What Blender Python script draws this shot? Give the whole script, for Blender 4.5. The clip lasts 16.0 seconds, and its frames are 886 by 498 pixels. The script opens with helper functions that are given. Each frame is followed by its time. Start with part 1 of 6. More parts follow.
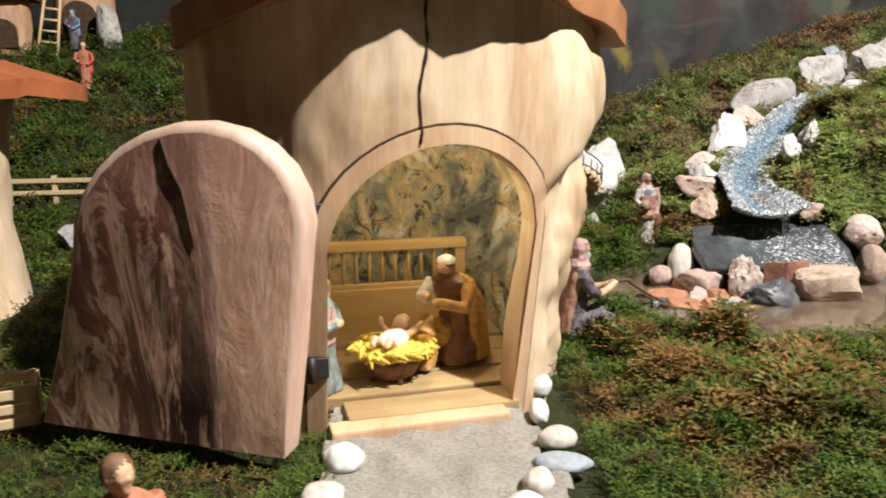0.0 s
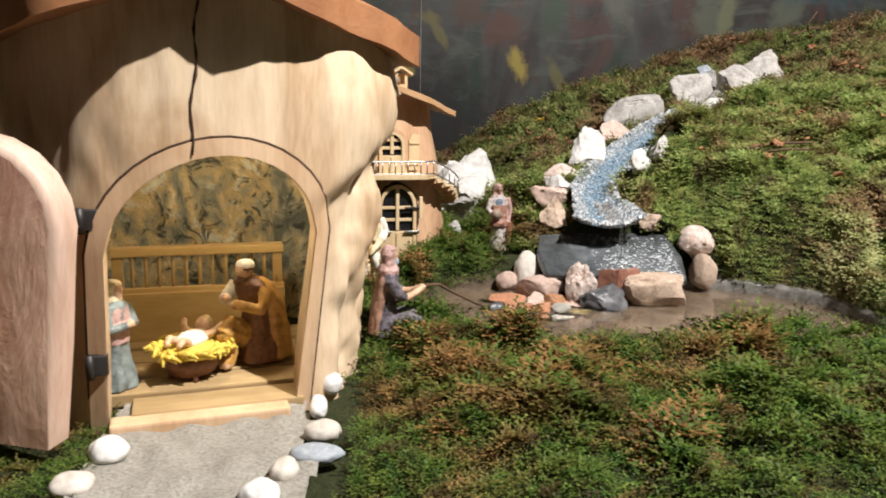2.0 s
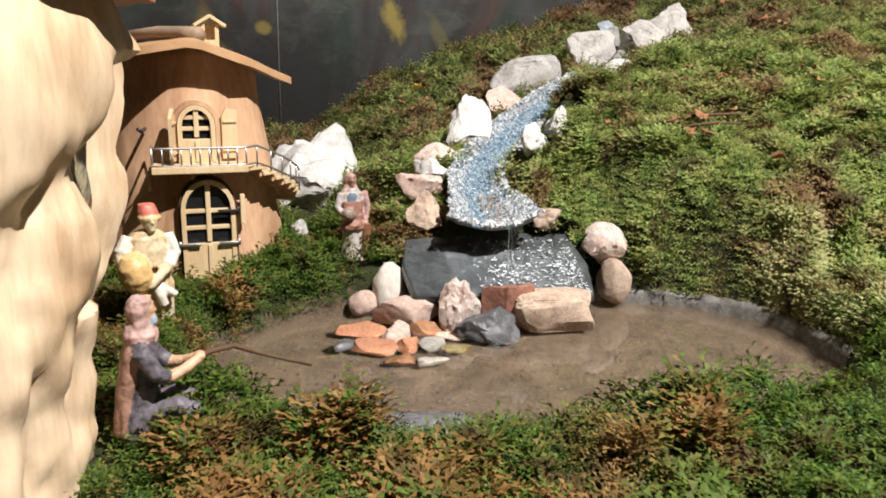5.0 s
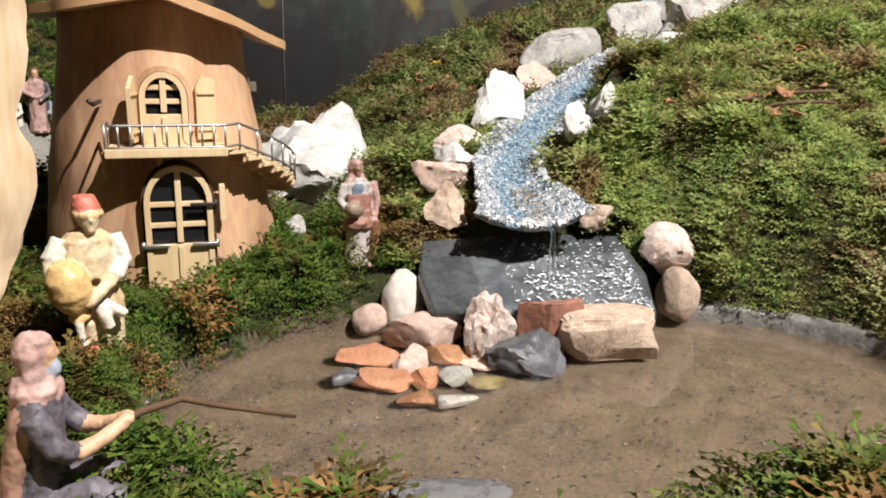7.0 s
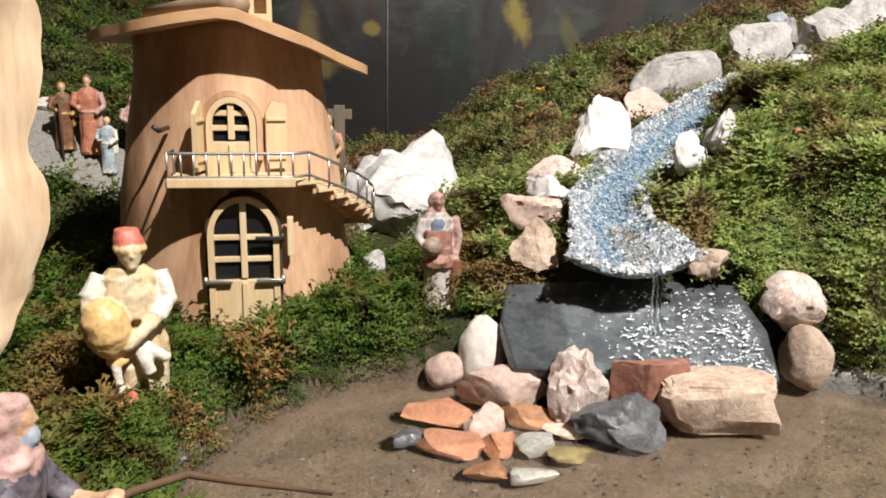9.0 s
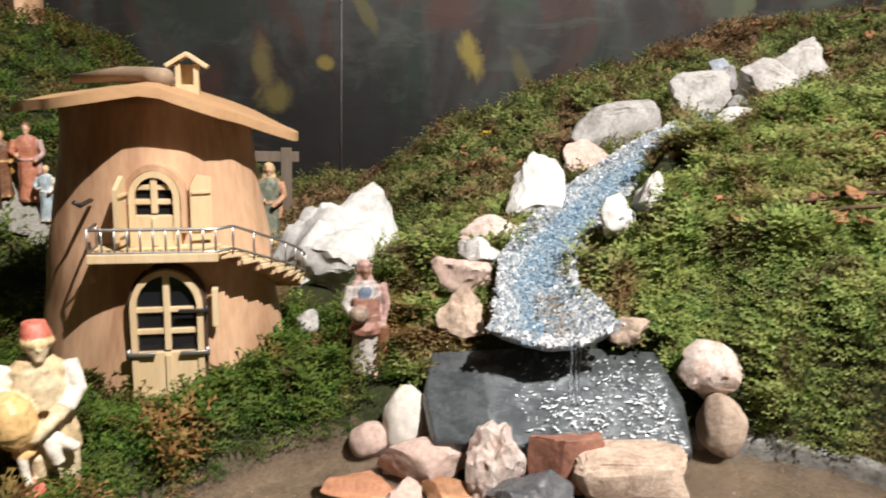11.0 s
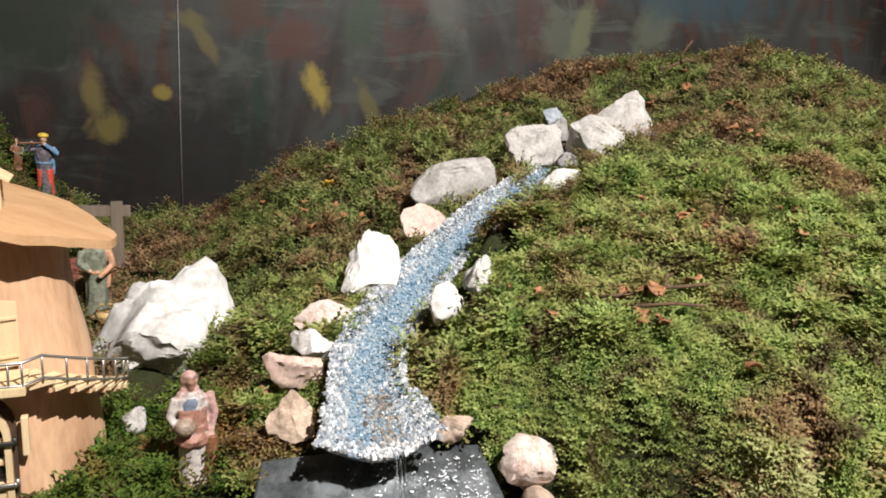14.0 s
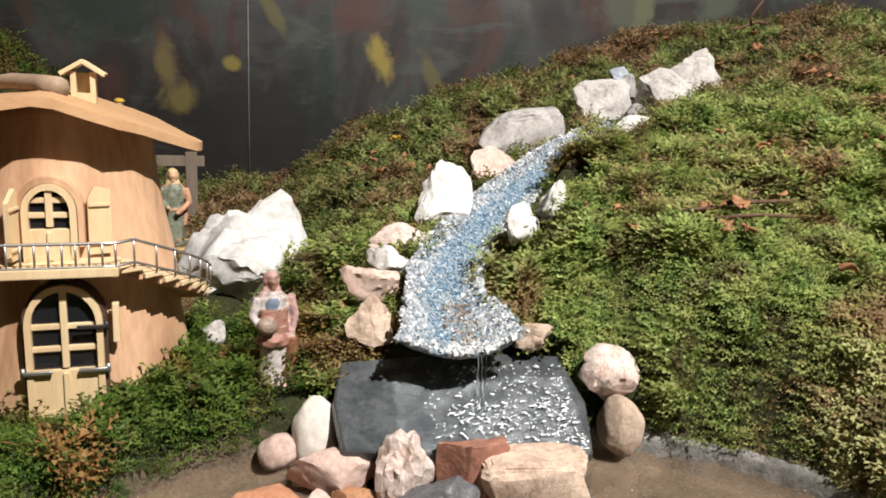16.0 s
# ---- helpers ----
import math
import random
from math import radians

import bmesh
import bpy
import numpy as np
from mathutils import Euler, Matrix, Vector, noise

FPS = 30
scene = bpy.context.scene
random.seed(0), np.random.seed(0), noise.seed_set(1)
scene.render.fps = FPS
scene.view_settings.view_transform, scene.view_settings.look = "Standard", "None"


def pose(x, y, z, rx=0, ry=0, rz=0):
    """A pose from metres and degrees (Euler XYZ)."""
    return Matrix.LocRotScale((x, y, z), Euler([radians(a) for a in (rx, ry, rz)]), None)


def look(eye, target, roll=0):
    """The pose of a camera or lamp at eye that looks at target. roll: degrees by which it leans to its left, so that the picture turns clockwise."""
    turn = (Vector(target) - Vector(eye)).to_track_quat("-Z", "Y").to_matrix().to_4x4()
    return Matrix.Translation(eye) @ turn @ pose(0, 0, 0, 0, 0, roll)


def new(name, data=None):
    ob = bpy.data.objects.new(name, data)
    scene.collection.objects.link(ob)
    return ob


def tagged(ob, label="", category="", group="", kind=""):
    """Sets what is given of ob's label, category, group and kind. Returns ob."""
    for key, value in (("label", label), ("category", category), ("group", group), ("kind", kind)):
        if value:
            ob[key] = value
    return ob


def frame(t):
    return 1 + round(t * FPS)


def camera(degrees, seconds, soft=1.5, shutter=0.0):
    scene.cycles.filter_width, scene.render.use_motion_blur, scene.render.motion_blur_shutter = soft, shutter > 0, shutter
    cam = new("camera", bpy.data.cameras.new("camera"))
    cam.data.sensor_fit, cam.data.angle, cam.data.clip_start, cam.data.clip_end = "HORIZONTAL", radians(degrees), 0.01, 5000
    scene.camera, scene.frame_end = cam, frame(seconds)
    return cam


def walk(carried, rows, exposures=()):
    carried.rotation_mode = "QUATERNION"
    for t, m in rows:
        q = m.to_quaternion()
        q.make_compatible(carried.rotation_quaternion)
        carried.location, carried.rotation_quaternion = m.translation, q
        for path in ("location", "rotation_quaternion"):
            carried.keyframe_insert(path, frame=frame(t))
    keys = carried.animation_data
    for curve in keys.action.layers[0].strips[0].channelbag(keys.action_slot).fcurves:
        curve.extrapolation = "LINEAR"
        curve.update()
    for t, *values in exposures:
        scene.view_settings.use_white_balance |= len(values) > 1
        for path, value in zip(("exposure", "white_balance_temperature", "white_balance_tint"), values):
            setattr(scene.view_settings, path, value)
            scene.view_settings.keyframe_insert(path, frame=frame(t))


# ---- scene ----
cam = camera(59.5, 16.0, 1.8, 0.4)
METRES, EYE, TILT, LEAN, TURN = 1.0, 0.32, -10.0, 0.0, 0.0
PATH = [
    (0, (0.019, -0.122, 0.336), (0.039, 1.835, -0.077), -0.3),
    (0.5, (0.065, -0.133, 0.339), (0.12, 1.825, -0.067), -0.1),
    (1, (0.108, -0.149, 0.347), (0.215, 1.808, -0.052), 0.1),
    (1.5, (0.152, -0.166, 0.348), (0.304, 1.788, -0.051), 0.2),
    (2, (0.186, -0.18, 0.349), (0.335, 1.774, -0.051), 1.1),
    (2.5, (0.222, -0.165, 0.356), (0.433, 1.781, -0.052), 1.5),
    (3, (0.257, -0.13, 0.354), (0.49, 1.816, -0.048), 0.7),
    (3.5, (0.279, -0.067, 0.358), (0.575, 1.871, -0.037), 1.0),
    (4, (0.291, 0.018, 0.358), (0.637, 1.944, -0.056), 0.7),
    (4.2, (0.296, 0.052, 0.356), (0.665, 1.97, -0.075), 0.6),
    (6.5, (0.319, 0.31, 0.319), (0.723, 2.199, -0.199), 1.3),
    (7, (0.332, 0.358, 0.309), (0.692, 2.259, -0.196), 1.4),
    (7.5, (0.342, 0.38, 0.301), (0.662, 2.289, -0.205), 0.8),
    (8, (0.366, 0.403, 0.301), (0.584, 2.337, -0.158), 1.0),
    (8.2, (0.368, 0.418, 0.301), (0.511, 2.36, -0.156), 0.5),
    (10.3, (0.393, 0.45, 0.329), (0.444, 2.407, -0.084), 1.3),
    (10.5, (0.397, 0.447, 0.34), (0.46, 2.402, -0.078), 1.5),
    (11, (0.421, 0.443, 0.367), (0.565, 2.394, -0.049), 1.7),
    (11.5, (0.446, 0.44, 0.396), (0.716, 2.376, -0.028), 2.1),
    (12, (0.463, 0.443, 0.431), (0.809, 2.365, -0.001), 2.0),
    (12.5, (0.473, 0.449, 0.462), (0.9, 2.357, 0.04), 2.4),
    (13, (0.474, 0.453, 0.485), (0.933, 2.355, 0.074), 2.5),
    (13.5, (0.469, 0.454, 0.504), (0.96, 2.343, 0.068), 3.1),
    (14, (0.457, 0.452, 0.506), (0.946, 2.337, 0.049), 3.1),
    (14.5, (0.448, 0.462, 0.486), (0.948, 2.339, 0.01), 3.0),
    (15, (0.435, 0.454, 0.45), (0.91, 2.337, -0.026), 3.1),
    (15.5, (0.423, 0.443, 0.41), (0.833, 2.351, -0.028), 3.2),
    (16, (0.426, 0.435, 0.383), (0.79, 2.357, -0.033), 2.5),
]
walk(cam, [(t, look(eye, target, roll)) for t, eye, target, roll in PATH], [(0, 0.0), (1, -0.10), (2.5, -0.10), (4, -0.05), (6.5, 0.05), (8, 0.01), (11, 0.02), (16, 0.03)])

# ---- light ----
def lamp(name, kind, m, energy, color, size, **more):
    data = bpy.data.lights.new(name, kind)
    data.energy, data.color = energy, color
    if kind == "AREA":
        data.size = size
    else:
        data.shadow_soft_size = size
    ob = new(name, data)
    ob.matrix_world = m
    return ob


spot = lamp("spot_lamp", "SPOT", look((1.35, -0.25, 2.40), (0.70, 1.20, 0.1)), 795, (1.0, 0.960, 0.930), 0.022)
spot.data.spot_size, spot.data.spot_blend = radians(92), 0.45
lamp("hut_lamp", "POINT", pose(0.03, 0.66, 0.30), 1.5, (1.0, 0.88, 0.62), 0.012)
# unseen weak fill, added to lift the dark areas
lamp("fill_lamp", "AREA", pose(0.6, -0.9, 2.7), 3.2, (1.0, 0.92, 0.82), 0.8)
world = bpy.data.worlds.new("room")
world.use_nodes = True
world.node_tree.nodes["Background"].inputs[0].default_value = (0.009, 0.009, 0.009, 1)
scene.world = world
scene.view_settings.exposure = 0.0


# ---- materials ----
def mat(name, rough=0.7, metal=0.0, spec=0.4):
    m = bpy.data.materials.new(name)
    m.use_nodes = True
    t = m.node_tree
    b = t.nodes["Principled BSDF"]
    b.inputs["Roughness"].default_value = rough
    b.inputs["Metallic"].default_value = metal
    b.inputs["Specular IOR Level"].default_value = spec
    return m, t, b


def node(t, kind, **values):
    n = t.nodes.new(kind)
    for k, v in values.items():
        n.inputs[k].default_value = v
    return n


def coords(t, scale=(1, 1, 1), which="Object"):
    c = t.nodes.new("ShaderNodeTexCoord")
    m = node(t, "ShaderNodeMapping", Scale=scale)
    t.links.new(c.outputs[which], m.inputs[0])
    return m.outputs[0]


def noise_tex(t, vec, scale, detail=5.0, rough=0.6, distort=0.0):
    n = node(t, "ShaderNodeTexNoise", Scale=scale, Detail=detail, Roughness=rough, Distortion=distort)
    t.links.new(vec, n.inputs["Vector"])
    return n.outputs[0]


def ramp(t, fac, stops):
    r = t.nodes.new("ShaderNodeValToRGB")
    e = r.color_ramp.elements
    while len(e) < len(stops):
        e.new(0.5)
    for el, (p, c) in zip(e, stops):
        el.position, el.color = p, (*c, 1)
    t.links.new(fac, r.inputs[0])
    return r.outputs[0]


def mix(t, fac, a, b, how="MIX"):
    n = t.nodes.new("ShaderNodeMix")
    n.data_type, n.blend_type = "RGBA", how
    for sock, v in ((n.inputs[0], fac), (n.inputs[6], a), (n.inputs[7], b)):
        if isinstance(v, (int, float)):
            sock.default_value = v
        elif isinstance(v, tuple):
            sock.default_value = (*v, 1)
        else:
            t.links.new(v, sock)
    return n.outputs[2]


def bump(t, b, height, strength, distance):
    n = node(t, "ShaderNodeBump", Strength=strength, Distance=distance)
    t.links.new(height, n.inputs["Height"])
    t.links.new(n.outputs[0], b.inputs["Normal"])


def tint(t, value):
    """A brightness that differs from piece to piece."""
    o = t.nodes.new("ShaderNodeObjectInfo")
    r = node(t, "ShaderNodeMapRange")
    r.inputs[3].default_value, r.inputs[4].default_value = 1 - value, 1 + value
    t.links.new(o.outputs["Random"], r.inputs[0])
    return r.outputs[0]


def wood(name, light, dark, rough=0.55, along="z", ring=60.0, streak=0.0, long=0.12):
    m, t, b = mat(name, rough, 0, 0.35)
    sc = {"z": (1, 1, long), "x": (long, 1, 1), "y": (1, long, 1)}[along]
    v = coords(t, sc)
    grain = noise_tex(t, v, ring, 6, 0.65, 0.6)
    fine = noise_tex(t, v, ring * 6, 3, 0.6)
    broad = noise_tex(t, coords(t, tuple(0.35 if q < 1 else 1 for q in sc)), 11, 5, 0.62, 0.8)
    c = ramp(t, grain, [(0.3, dark), (0.62, light)])
    c = mix(t, 0.30, c, ramp(t, fine, [(0.3, tuple(0.6 * q for q in dark)), (0.6, light)]))
    c = mix(t, 0.5, c, ramp(t, broad, [(0.38, dark), (0.6, light)]))
    if streak:
        s = noise_tex(t, coords(t, (1, 1, 0.16)), 9.5, 9, 0.76, 2.4)
        dk = ramp(t, s, [(0.485, (0, 0, 0)), (0.55, (0.92, 0.92, 0.92))])
        c = mix(t, dk, c, tuple(streak * q for q in dark))
    t.links.new(c, b.inputs["Base Color"])
    bump(t, b, grain, 0.35, 0.002)
    return m


def stone(name, base, other, scale=35.0, rough=0.85, rel=0.6, wet=False):
    m, t, b = mat(name, rough, 0, 0.5 if wet else 0.3)
    v = coords(t)
    n1 = noise_tex(t, v, scale, 8, 0.68, 0.3)
    n2 = noise_tex(t, v, scale * 6, 4, 0.7)
    c = ramp(t, n1, [(0.32, other), (0.55, base), (0.8, tuple(min(0.95, 1.2 * q) for q in base))])
    c = mix(t, 0.35, c, ramp(t, n2, [(0.35, tuple(0.55 * q for q in other)), (0.6, base)]))
    hs = node(t, "ShaderNodeHueSaturation")
    t.links.new(c, hs.inputs["Color"])
    t.links.new(tint(t, 0.16), hs.inputs["Value"])
    t.links.new(hs.outputs[0], b.inputs["Base Color"])
    bump(t, b, n1, rel, 0.004)
    if wet:
        r = node(t, "ShaderNodeMapRange")
        r.inputs[1].default_value, r.inputs[2].default_value = 0.4, 0.6
        r.inputs[3].default_value, r.inputs[4].default_value = 0.08, rough
        t.links.new(n1, r.inputs[0])
        t.links.new(r.outputs[0], b.inputs["Roughness"])
    return m


def paint(name, col, rough=0.55, worn=0.5):
    m, t, b = mat(name, rough, 0, 0.4)
    n = noise_tex(t, coords(t), 110, 6, 0.68)
    c = ramp(t, n, [(0.34, tuple(q * (1 - worn * 0.9) for q in col)), (0.52, col), (0.75, tuple(min(0.9, q * 1.15 + 0.02) for q in col))])
    t.links.new(c, b.inputs["Base Color"])
    bump(t, b, n, 0.5, 0.0015)
    return m


PALE = wood("pale_carved_wood", (0.61, 0.385, 0.235), (0.23, 0.105, 0.05), 0.55, ring=30, long=0.2)
HUT = wood("hut_wood", (0.72, 0.565, 0.39), (0.40, 0.235, 0.115), 0.5, ring=34, long=0.16)
ROOFWOOD = wood("roof_wood", (0.40, 0.185, 0.085), (0.24, 0.095, 0.04), 0.55, "x")
ROOFPALE = wood("pale_roof_wood", (0.52, 0.32, 0.17), (0.36, 0.19, 0.085), 0.55, "x")
DRIFT = wood("drift_wood", (0.34, 0.24, 0.16), (0.16, 0.105, 0.065), 0.7, "x")
REDROOF = wood("red_roof_wood", (0.36, 0.115, 0.045), (0.22, 0.06, 0.022), 0.55, "x")
RIM = wood("pinkish_rim_wood", (0.68, 0.50, 0.40), (0.44, 0.27, 0.19), 0.5, ring=45)


def heart_board():
    """Old heartwood: a pale field, mottled red-brown growth and black streaks down the middle."""
    m, t, b = mat("streaked_heart_wood", 0.5, 0, 0.35)
    long = coords(t, (1, 1, 0.22))
    grain = noise_tex(t, long, 60, 6, 0.65, 0.6)
    c = ramp(t, grain, [(0.3, (0.42, 0.215, 0.135)), (0.62, (0.68, 0.43, 0.31))])
    xyz = t.nodes.new("ShaderNodeSeparateXYZ")
    t.links.new(coords(t), xyz.inputs[0])
    mott = noise_tex(t, coords(t, (1, 1, 0.4)), 24, 7, 0.68, 2.2)
    side = ramp(t, xyz.outputs[0], [(0.055, (0, 0, 0)), (0.10, (1, 1, 1))])
    spots = mix(t, 1.0, ramp(t, mott, [(0.45, (0, 0, 0)), (0.52, (0.95, 0.95, 0.95))]), side, "MULTIPLY")
    c = mix(t, spots, c, (0.17, 0.060, 0.040))
    crown = ramp(t, xyz.outputs[2], [(0.20, (0, 0, 0)), (0.26, (0.75, 0.75, 0.75))])
    c = mix(t, crown, c, (0.30, 0.145, 0.105))
    band = ramp(t, xyz.outputs[0], [(0.045, (0, 0, 0)), (0.070, (1, 1, 1)), (0.100, (1, 1, 1)), (0.150, (0.3, 0.3, 0.3))])
    s = noise_tex(t, coords(t, (1, 1, 0.14)), 42, 8, 0.72, 2.0)
    low = ramp(t, xyz.outputs[2], [(0.04, (1, 1, 1)), (0.22, (0.4, 0.4, 0.4))])
    dark = mix(t, 1.0, mix(t, 1.0, ramp(t, s, [(0.42, (0, 0, 0)), (0.46, (1, 1, 1))]), band, "MULTIPLY"), low, "MULTIPLY")
    c = mix(t, dark, c, (0.028, 0.013, 0.010))
    t.links.new(c, b.inputs["Base Color"])
    bump(t, b, mott, 0.5, 0.004)
    return m


HEART = heart_board()
SAP = wood("sap_wood", (0.68, 0.48, 0.31), (0.46, 0.28, 0.15), 0.55, ring=45)
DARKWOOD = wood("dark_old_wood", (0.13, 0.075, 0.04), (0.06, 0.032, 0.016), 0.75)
TRIM = wood("trim_wood", (0.66, 0.51, 0.31), (0.52, 0.36, 0.19), 0.55, ring=90)
RAIL = wood("rail_wood", (0.52, 0.36, 0.15), (0.38, 0.23, 0.08), 0.55, "x", 80)
PLANK = wood("plank_wood", (0.42, 0.30, 0.15), (0.24, 0.155, 0.07), 0.6, "x", 60)
GREYWOOD = wood("grey_weathered_wood", (0.20, 0.155, 0.115), (0.10, 0.075, 0.055), 0.85)
CRACK = paint("dark_crack", (0.06, 0.03, 0.016), 0.9)
METAL, _t, _b = mat("grey_wire", 0.38, 0.85)
_b.inputs["Base Color"].default_value = (0.42, 0.40, 0.38, 1)
IRON, _t, _b = mat("black_iron", 0.5, 0.6)
_b.inputs["Base Color"].default_value = (0.045, 0.04, 0.038, 1)
PANE, _t, _b = mat("dark_pane", 0.12, 0, 0.5)
_b.inputs["Base Color"].default_value = (0.012, 0.012, 0.014, 1)

WHITE = stone("white_stone", (0.53, 0.50, 0.465), (0.25, 0.22, 0.20), 26, 0.85, 1.0)
QUARTZ = stone("white_quartz", (0.62, 0.60, 0.57), (0.36, 0.33, 0.30), 18, 0.75, 0.9)
BLUSH = stone("white_and_pink_rock", (0.66, 0.56, 0.50), (0.36, 0.21, 0.15), 46, 0.7, 1.0)
PINK = stone("pink_stone", (0.58, 0.43, 0.36), (0.36, 0.24, 0.20), 30)
BEIGE = stone("beige_stone", (0.56, 0.43, 0.33), (0.30, 0.20, 0.14), 36, 0.85, 0.9)
GREY = stone("grey_stone", (0.36, 0.345, 0.33), (0.19, 0.18, 0.175), 30)
PEBBLE = stone("smooth_pale_pebble", (0.55, 0.50, 0.44), (0.42, 0.37, 0.32), 22, 0.6, 0.15)
CHALK = stone("white_pebble", (0.78, 0.76, 0.73), (0.60, 0.57, 0.54), 22, 0.6, 0.12)
BLUEGREY = stone("blue_grey_stone", (0.34, 0.37, 0.40), (0.20, 0.22, 0.25), 30, 0.7)
ORANGE = stone("orange_stone", (0.46, 0.22, 0.125), (0.30, 0.125, 0.065), 40, 0.75, 0.8)
RUST = stone("rusty_stone", (0.34, 0.17, 0.085), (0.17, 0.08, 0.04), 40, 0.65, 0.8)
SPECKLED = stone("pale_speckled_stone", (0.43, 0.41, 0.36), (0.24, 0.22, 0.19), 60, 0.7, 0.7)
REDROCK = stone("red_brown_stone", (0.33, 0.15, 0.10), (0.16, 0.075, 0.055), 34, 0.6)
DARKROCK = stone("wet_dark_stone", (0.115, 0.115, 0.12), (0.05, 0.05, 0.053), 40, 0.5, 0.7, True)
OLIVE = stone("olive_stone", (0.24, 0.19, 0.08), (0.13, 0.10, 0.045), 30, 0.55, 0.6)


def bark_inside():
    """Rough inner bark: ochre patches, grey plates and dark holes."""
    m, t, b = mat("rough_inner_bark", 0.65, 0, 0.4)
    v = coords(t, (1, 1, 0.8))
    n1 = noise_tex(t, v, 15, 6, 0.66, 1.0)
    n2 = noise_tex(t, v, 34, 6, 0.7, 1.4)
    n3 = noise_tex(t, coords(t), 26, 4, 0.6, 0.4)
    c = ramp(t, n1, [(0.36, (0.10, 0.105, 0.085)), (0.46, (0.27, 0.26, 0.19)), (0.55, (0.52, 0.38, 0.18)), (0.62, (0.60, 0.60, 0.50))])
    c = mix(t, ramp(t, n2, [(0.53, (0, 0, 0)), (0.60, (0.9, 0.9, 0.9))]), c, (0.035, 0.038, 0.03))
    c = mix(t, ramp(t, n3, [(0.60, (0, 0, 0)), (0.70, (0.7, 0.7, 0.7))]), c, (0.50, 0.50, 0.44))
    t.links.new(c, b.inputs["Base Color"])
    bump(t, b, n2, 1.0, 0.008)
    return m


BARKROCK = bark_inside()
SLATE = stone("wet_slate", (0.062, 0.068, 0.070), (0.028, 0.031, 0.033), 30, 0.40, 0.55, True)
RIMSTONE = stone("wet_rim_stone", (0.20, 0.19, 0.17), (0.09, 0.085, 0.08), 40, 0.5, 0.8, True)
BRICK = stone("red_brick", (0.30, 0.10, 0.07), (0.17, 0.06, 0.045), 40, 0.85)


def soil():
    m, t, b = mat("soil", 0.9, 0, 0.2)
    v = coords(t)
    n = noise_tex(t, v, 14, 8, 0.7, 0.4)
    f = noise_tex(t, v, 190, 5, 0.7)
    c = ramp(t, n, [(0.35, (0.020, 0.024, 0.009)), (0.55, (0.040, 0.042, 0.015)), (0.7, (0.07, 0.042, 0.020))])
    c = mix(t, 0.5, c, ramp(t, f, [(0.35, (0.01, 0.014, 0.006)), (0.65, (0.055, 0.065, 0.02))]))
    t.links.new(c, b.inputs["Base Color"])
    bump(t, b, f, 1.0, 0.006)
    return m


def sand(name, a, c2, fine=260):
    m, t, b = mat(name, 0.9, 0, 0.25)
    v = coords(t)
    n = noise_tex(t, v, 24, 6, 0.65)
    f = noise_tex(t, v, fine, 4, 0.75)
    sp = node(t, "ShaderNodeTexVoronoi", Scale=fine * 0.7)
    t.links.new(v, sp.inputs["Vector"])
    c = ramp(t, n, [(0.3, c2), (0.65, a)])
    c = mix(t, 0.45, c, ramp(t, f, [(0.35, tuple(0.5 * q for q in c2)), (0.62, tuple(min(1, 1.25 * q) for q in a))]))
    c = mix(t, ramp(t, sp.outputs["Distance"], [(0.10, (0.5, 0.5, 0.5)), (0.16, (0, 0, 0))]), c, tuple(0.35 * q for q in c2))
    t.links.new(c, b.inputs["Base Color"])
    bump(t, b, f, 0.8, 0.003)
    return m


SOIL = soil()
GREYSAND = sand("grey_sand", (0.31, 0.29, 0.25), (0.20, 0.185, 0.16))
PONDSAND = sand("wet_pond_sand", (0.132, 0.096, 0.064), (0.054, 0.040, 0.028))


def moss_mat(name, greens, brown, share):
    m, t, b = mat(name, 0.62, 0, 0.25)
    g = t.nodes.new("ShaderNodeNewGeometry")
    v = coords(t)
    patch = noise_tex(t, v, 5.5, 6, 0.66, 0.8)
    small = noise_tex(t, v, 38, 4, 0.6)
    sprig = noise_tex(t, v, 85, 2, 0.5)
    both = node(t, "ShaderNodeMath")
    both.operation = "MULTIPLY_ADD"
    both.inputs[1].default_value = 0.45
    spread = node(t, "ShaderNodeMapRange")
    spread.inputs[1].default_value, spread.inputs[2].default_value, spread.inputs[4].default_value = 0.32, 0.68, 0.55
    t.links.new(sprig, spread.inputs[0])
    t.links.new(g.outputs["Random Per Island"], both.inputs[0])
    t.links.new(spread.outputs[0], both.inputs[2])
    green = ramp(t, both.outputs[0], [(0.08, greens[0]), (0.5, greens[1]), (0.95, greens[2])])
    green = mix(t, ramp(t, small, [(0.4, (0, 0, 0)), (0.68, (0.8, 0.8, 0.8))]), green, greens[3])
    dry = ramp(t, g.outputs["Random Per Island"], [(0.0, tuple(0.5 * q for q in brown)), (1.0, tuple(1.45 * q for q in brown))])
    c = mix(t, ramp(t, patch, [(share, (0, 0, 0)), (share + 0.10, (0.85, 0.85, 0.85))]), green, dry)
    # dark brown spots at random: shade of pits put into the colour
    pit_shade = noise_tex(t, v, 21, 4, 0.6, 0.5)
    c = mix(t, ramp(t, pit_shade, [(0.54, (0, 0, 0)), (0.63, (0.85, 0.85, 0.85))]), c, tuple(0.30 * q for q in brown))
    t.links.new(c, b.inputs["Base Color"])
    tr = t.nodes.new("ShaderNodeBsdfTranslucent")
    t.links.new(c, tr.inputs[0])
    ms = node(t, "ShaderNodeMixShader", Fac=0.45)
    t.links.new(b.outputs[0], ms.inputs[1])
    t.links.new(tr.outputs[0], ms.inputs[2])
    t.links.new(ms.outputs[0], t.nodes["Material Output"].inputs[0])
    return m


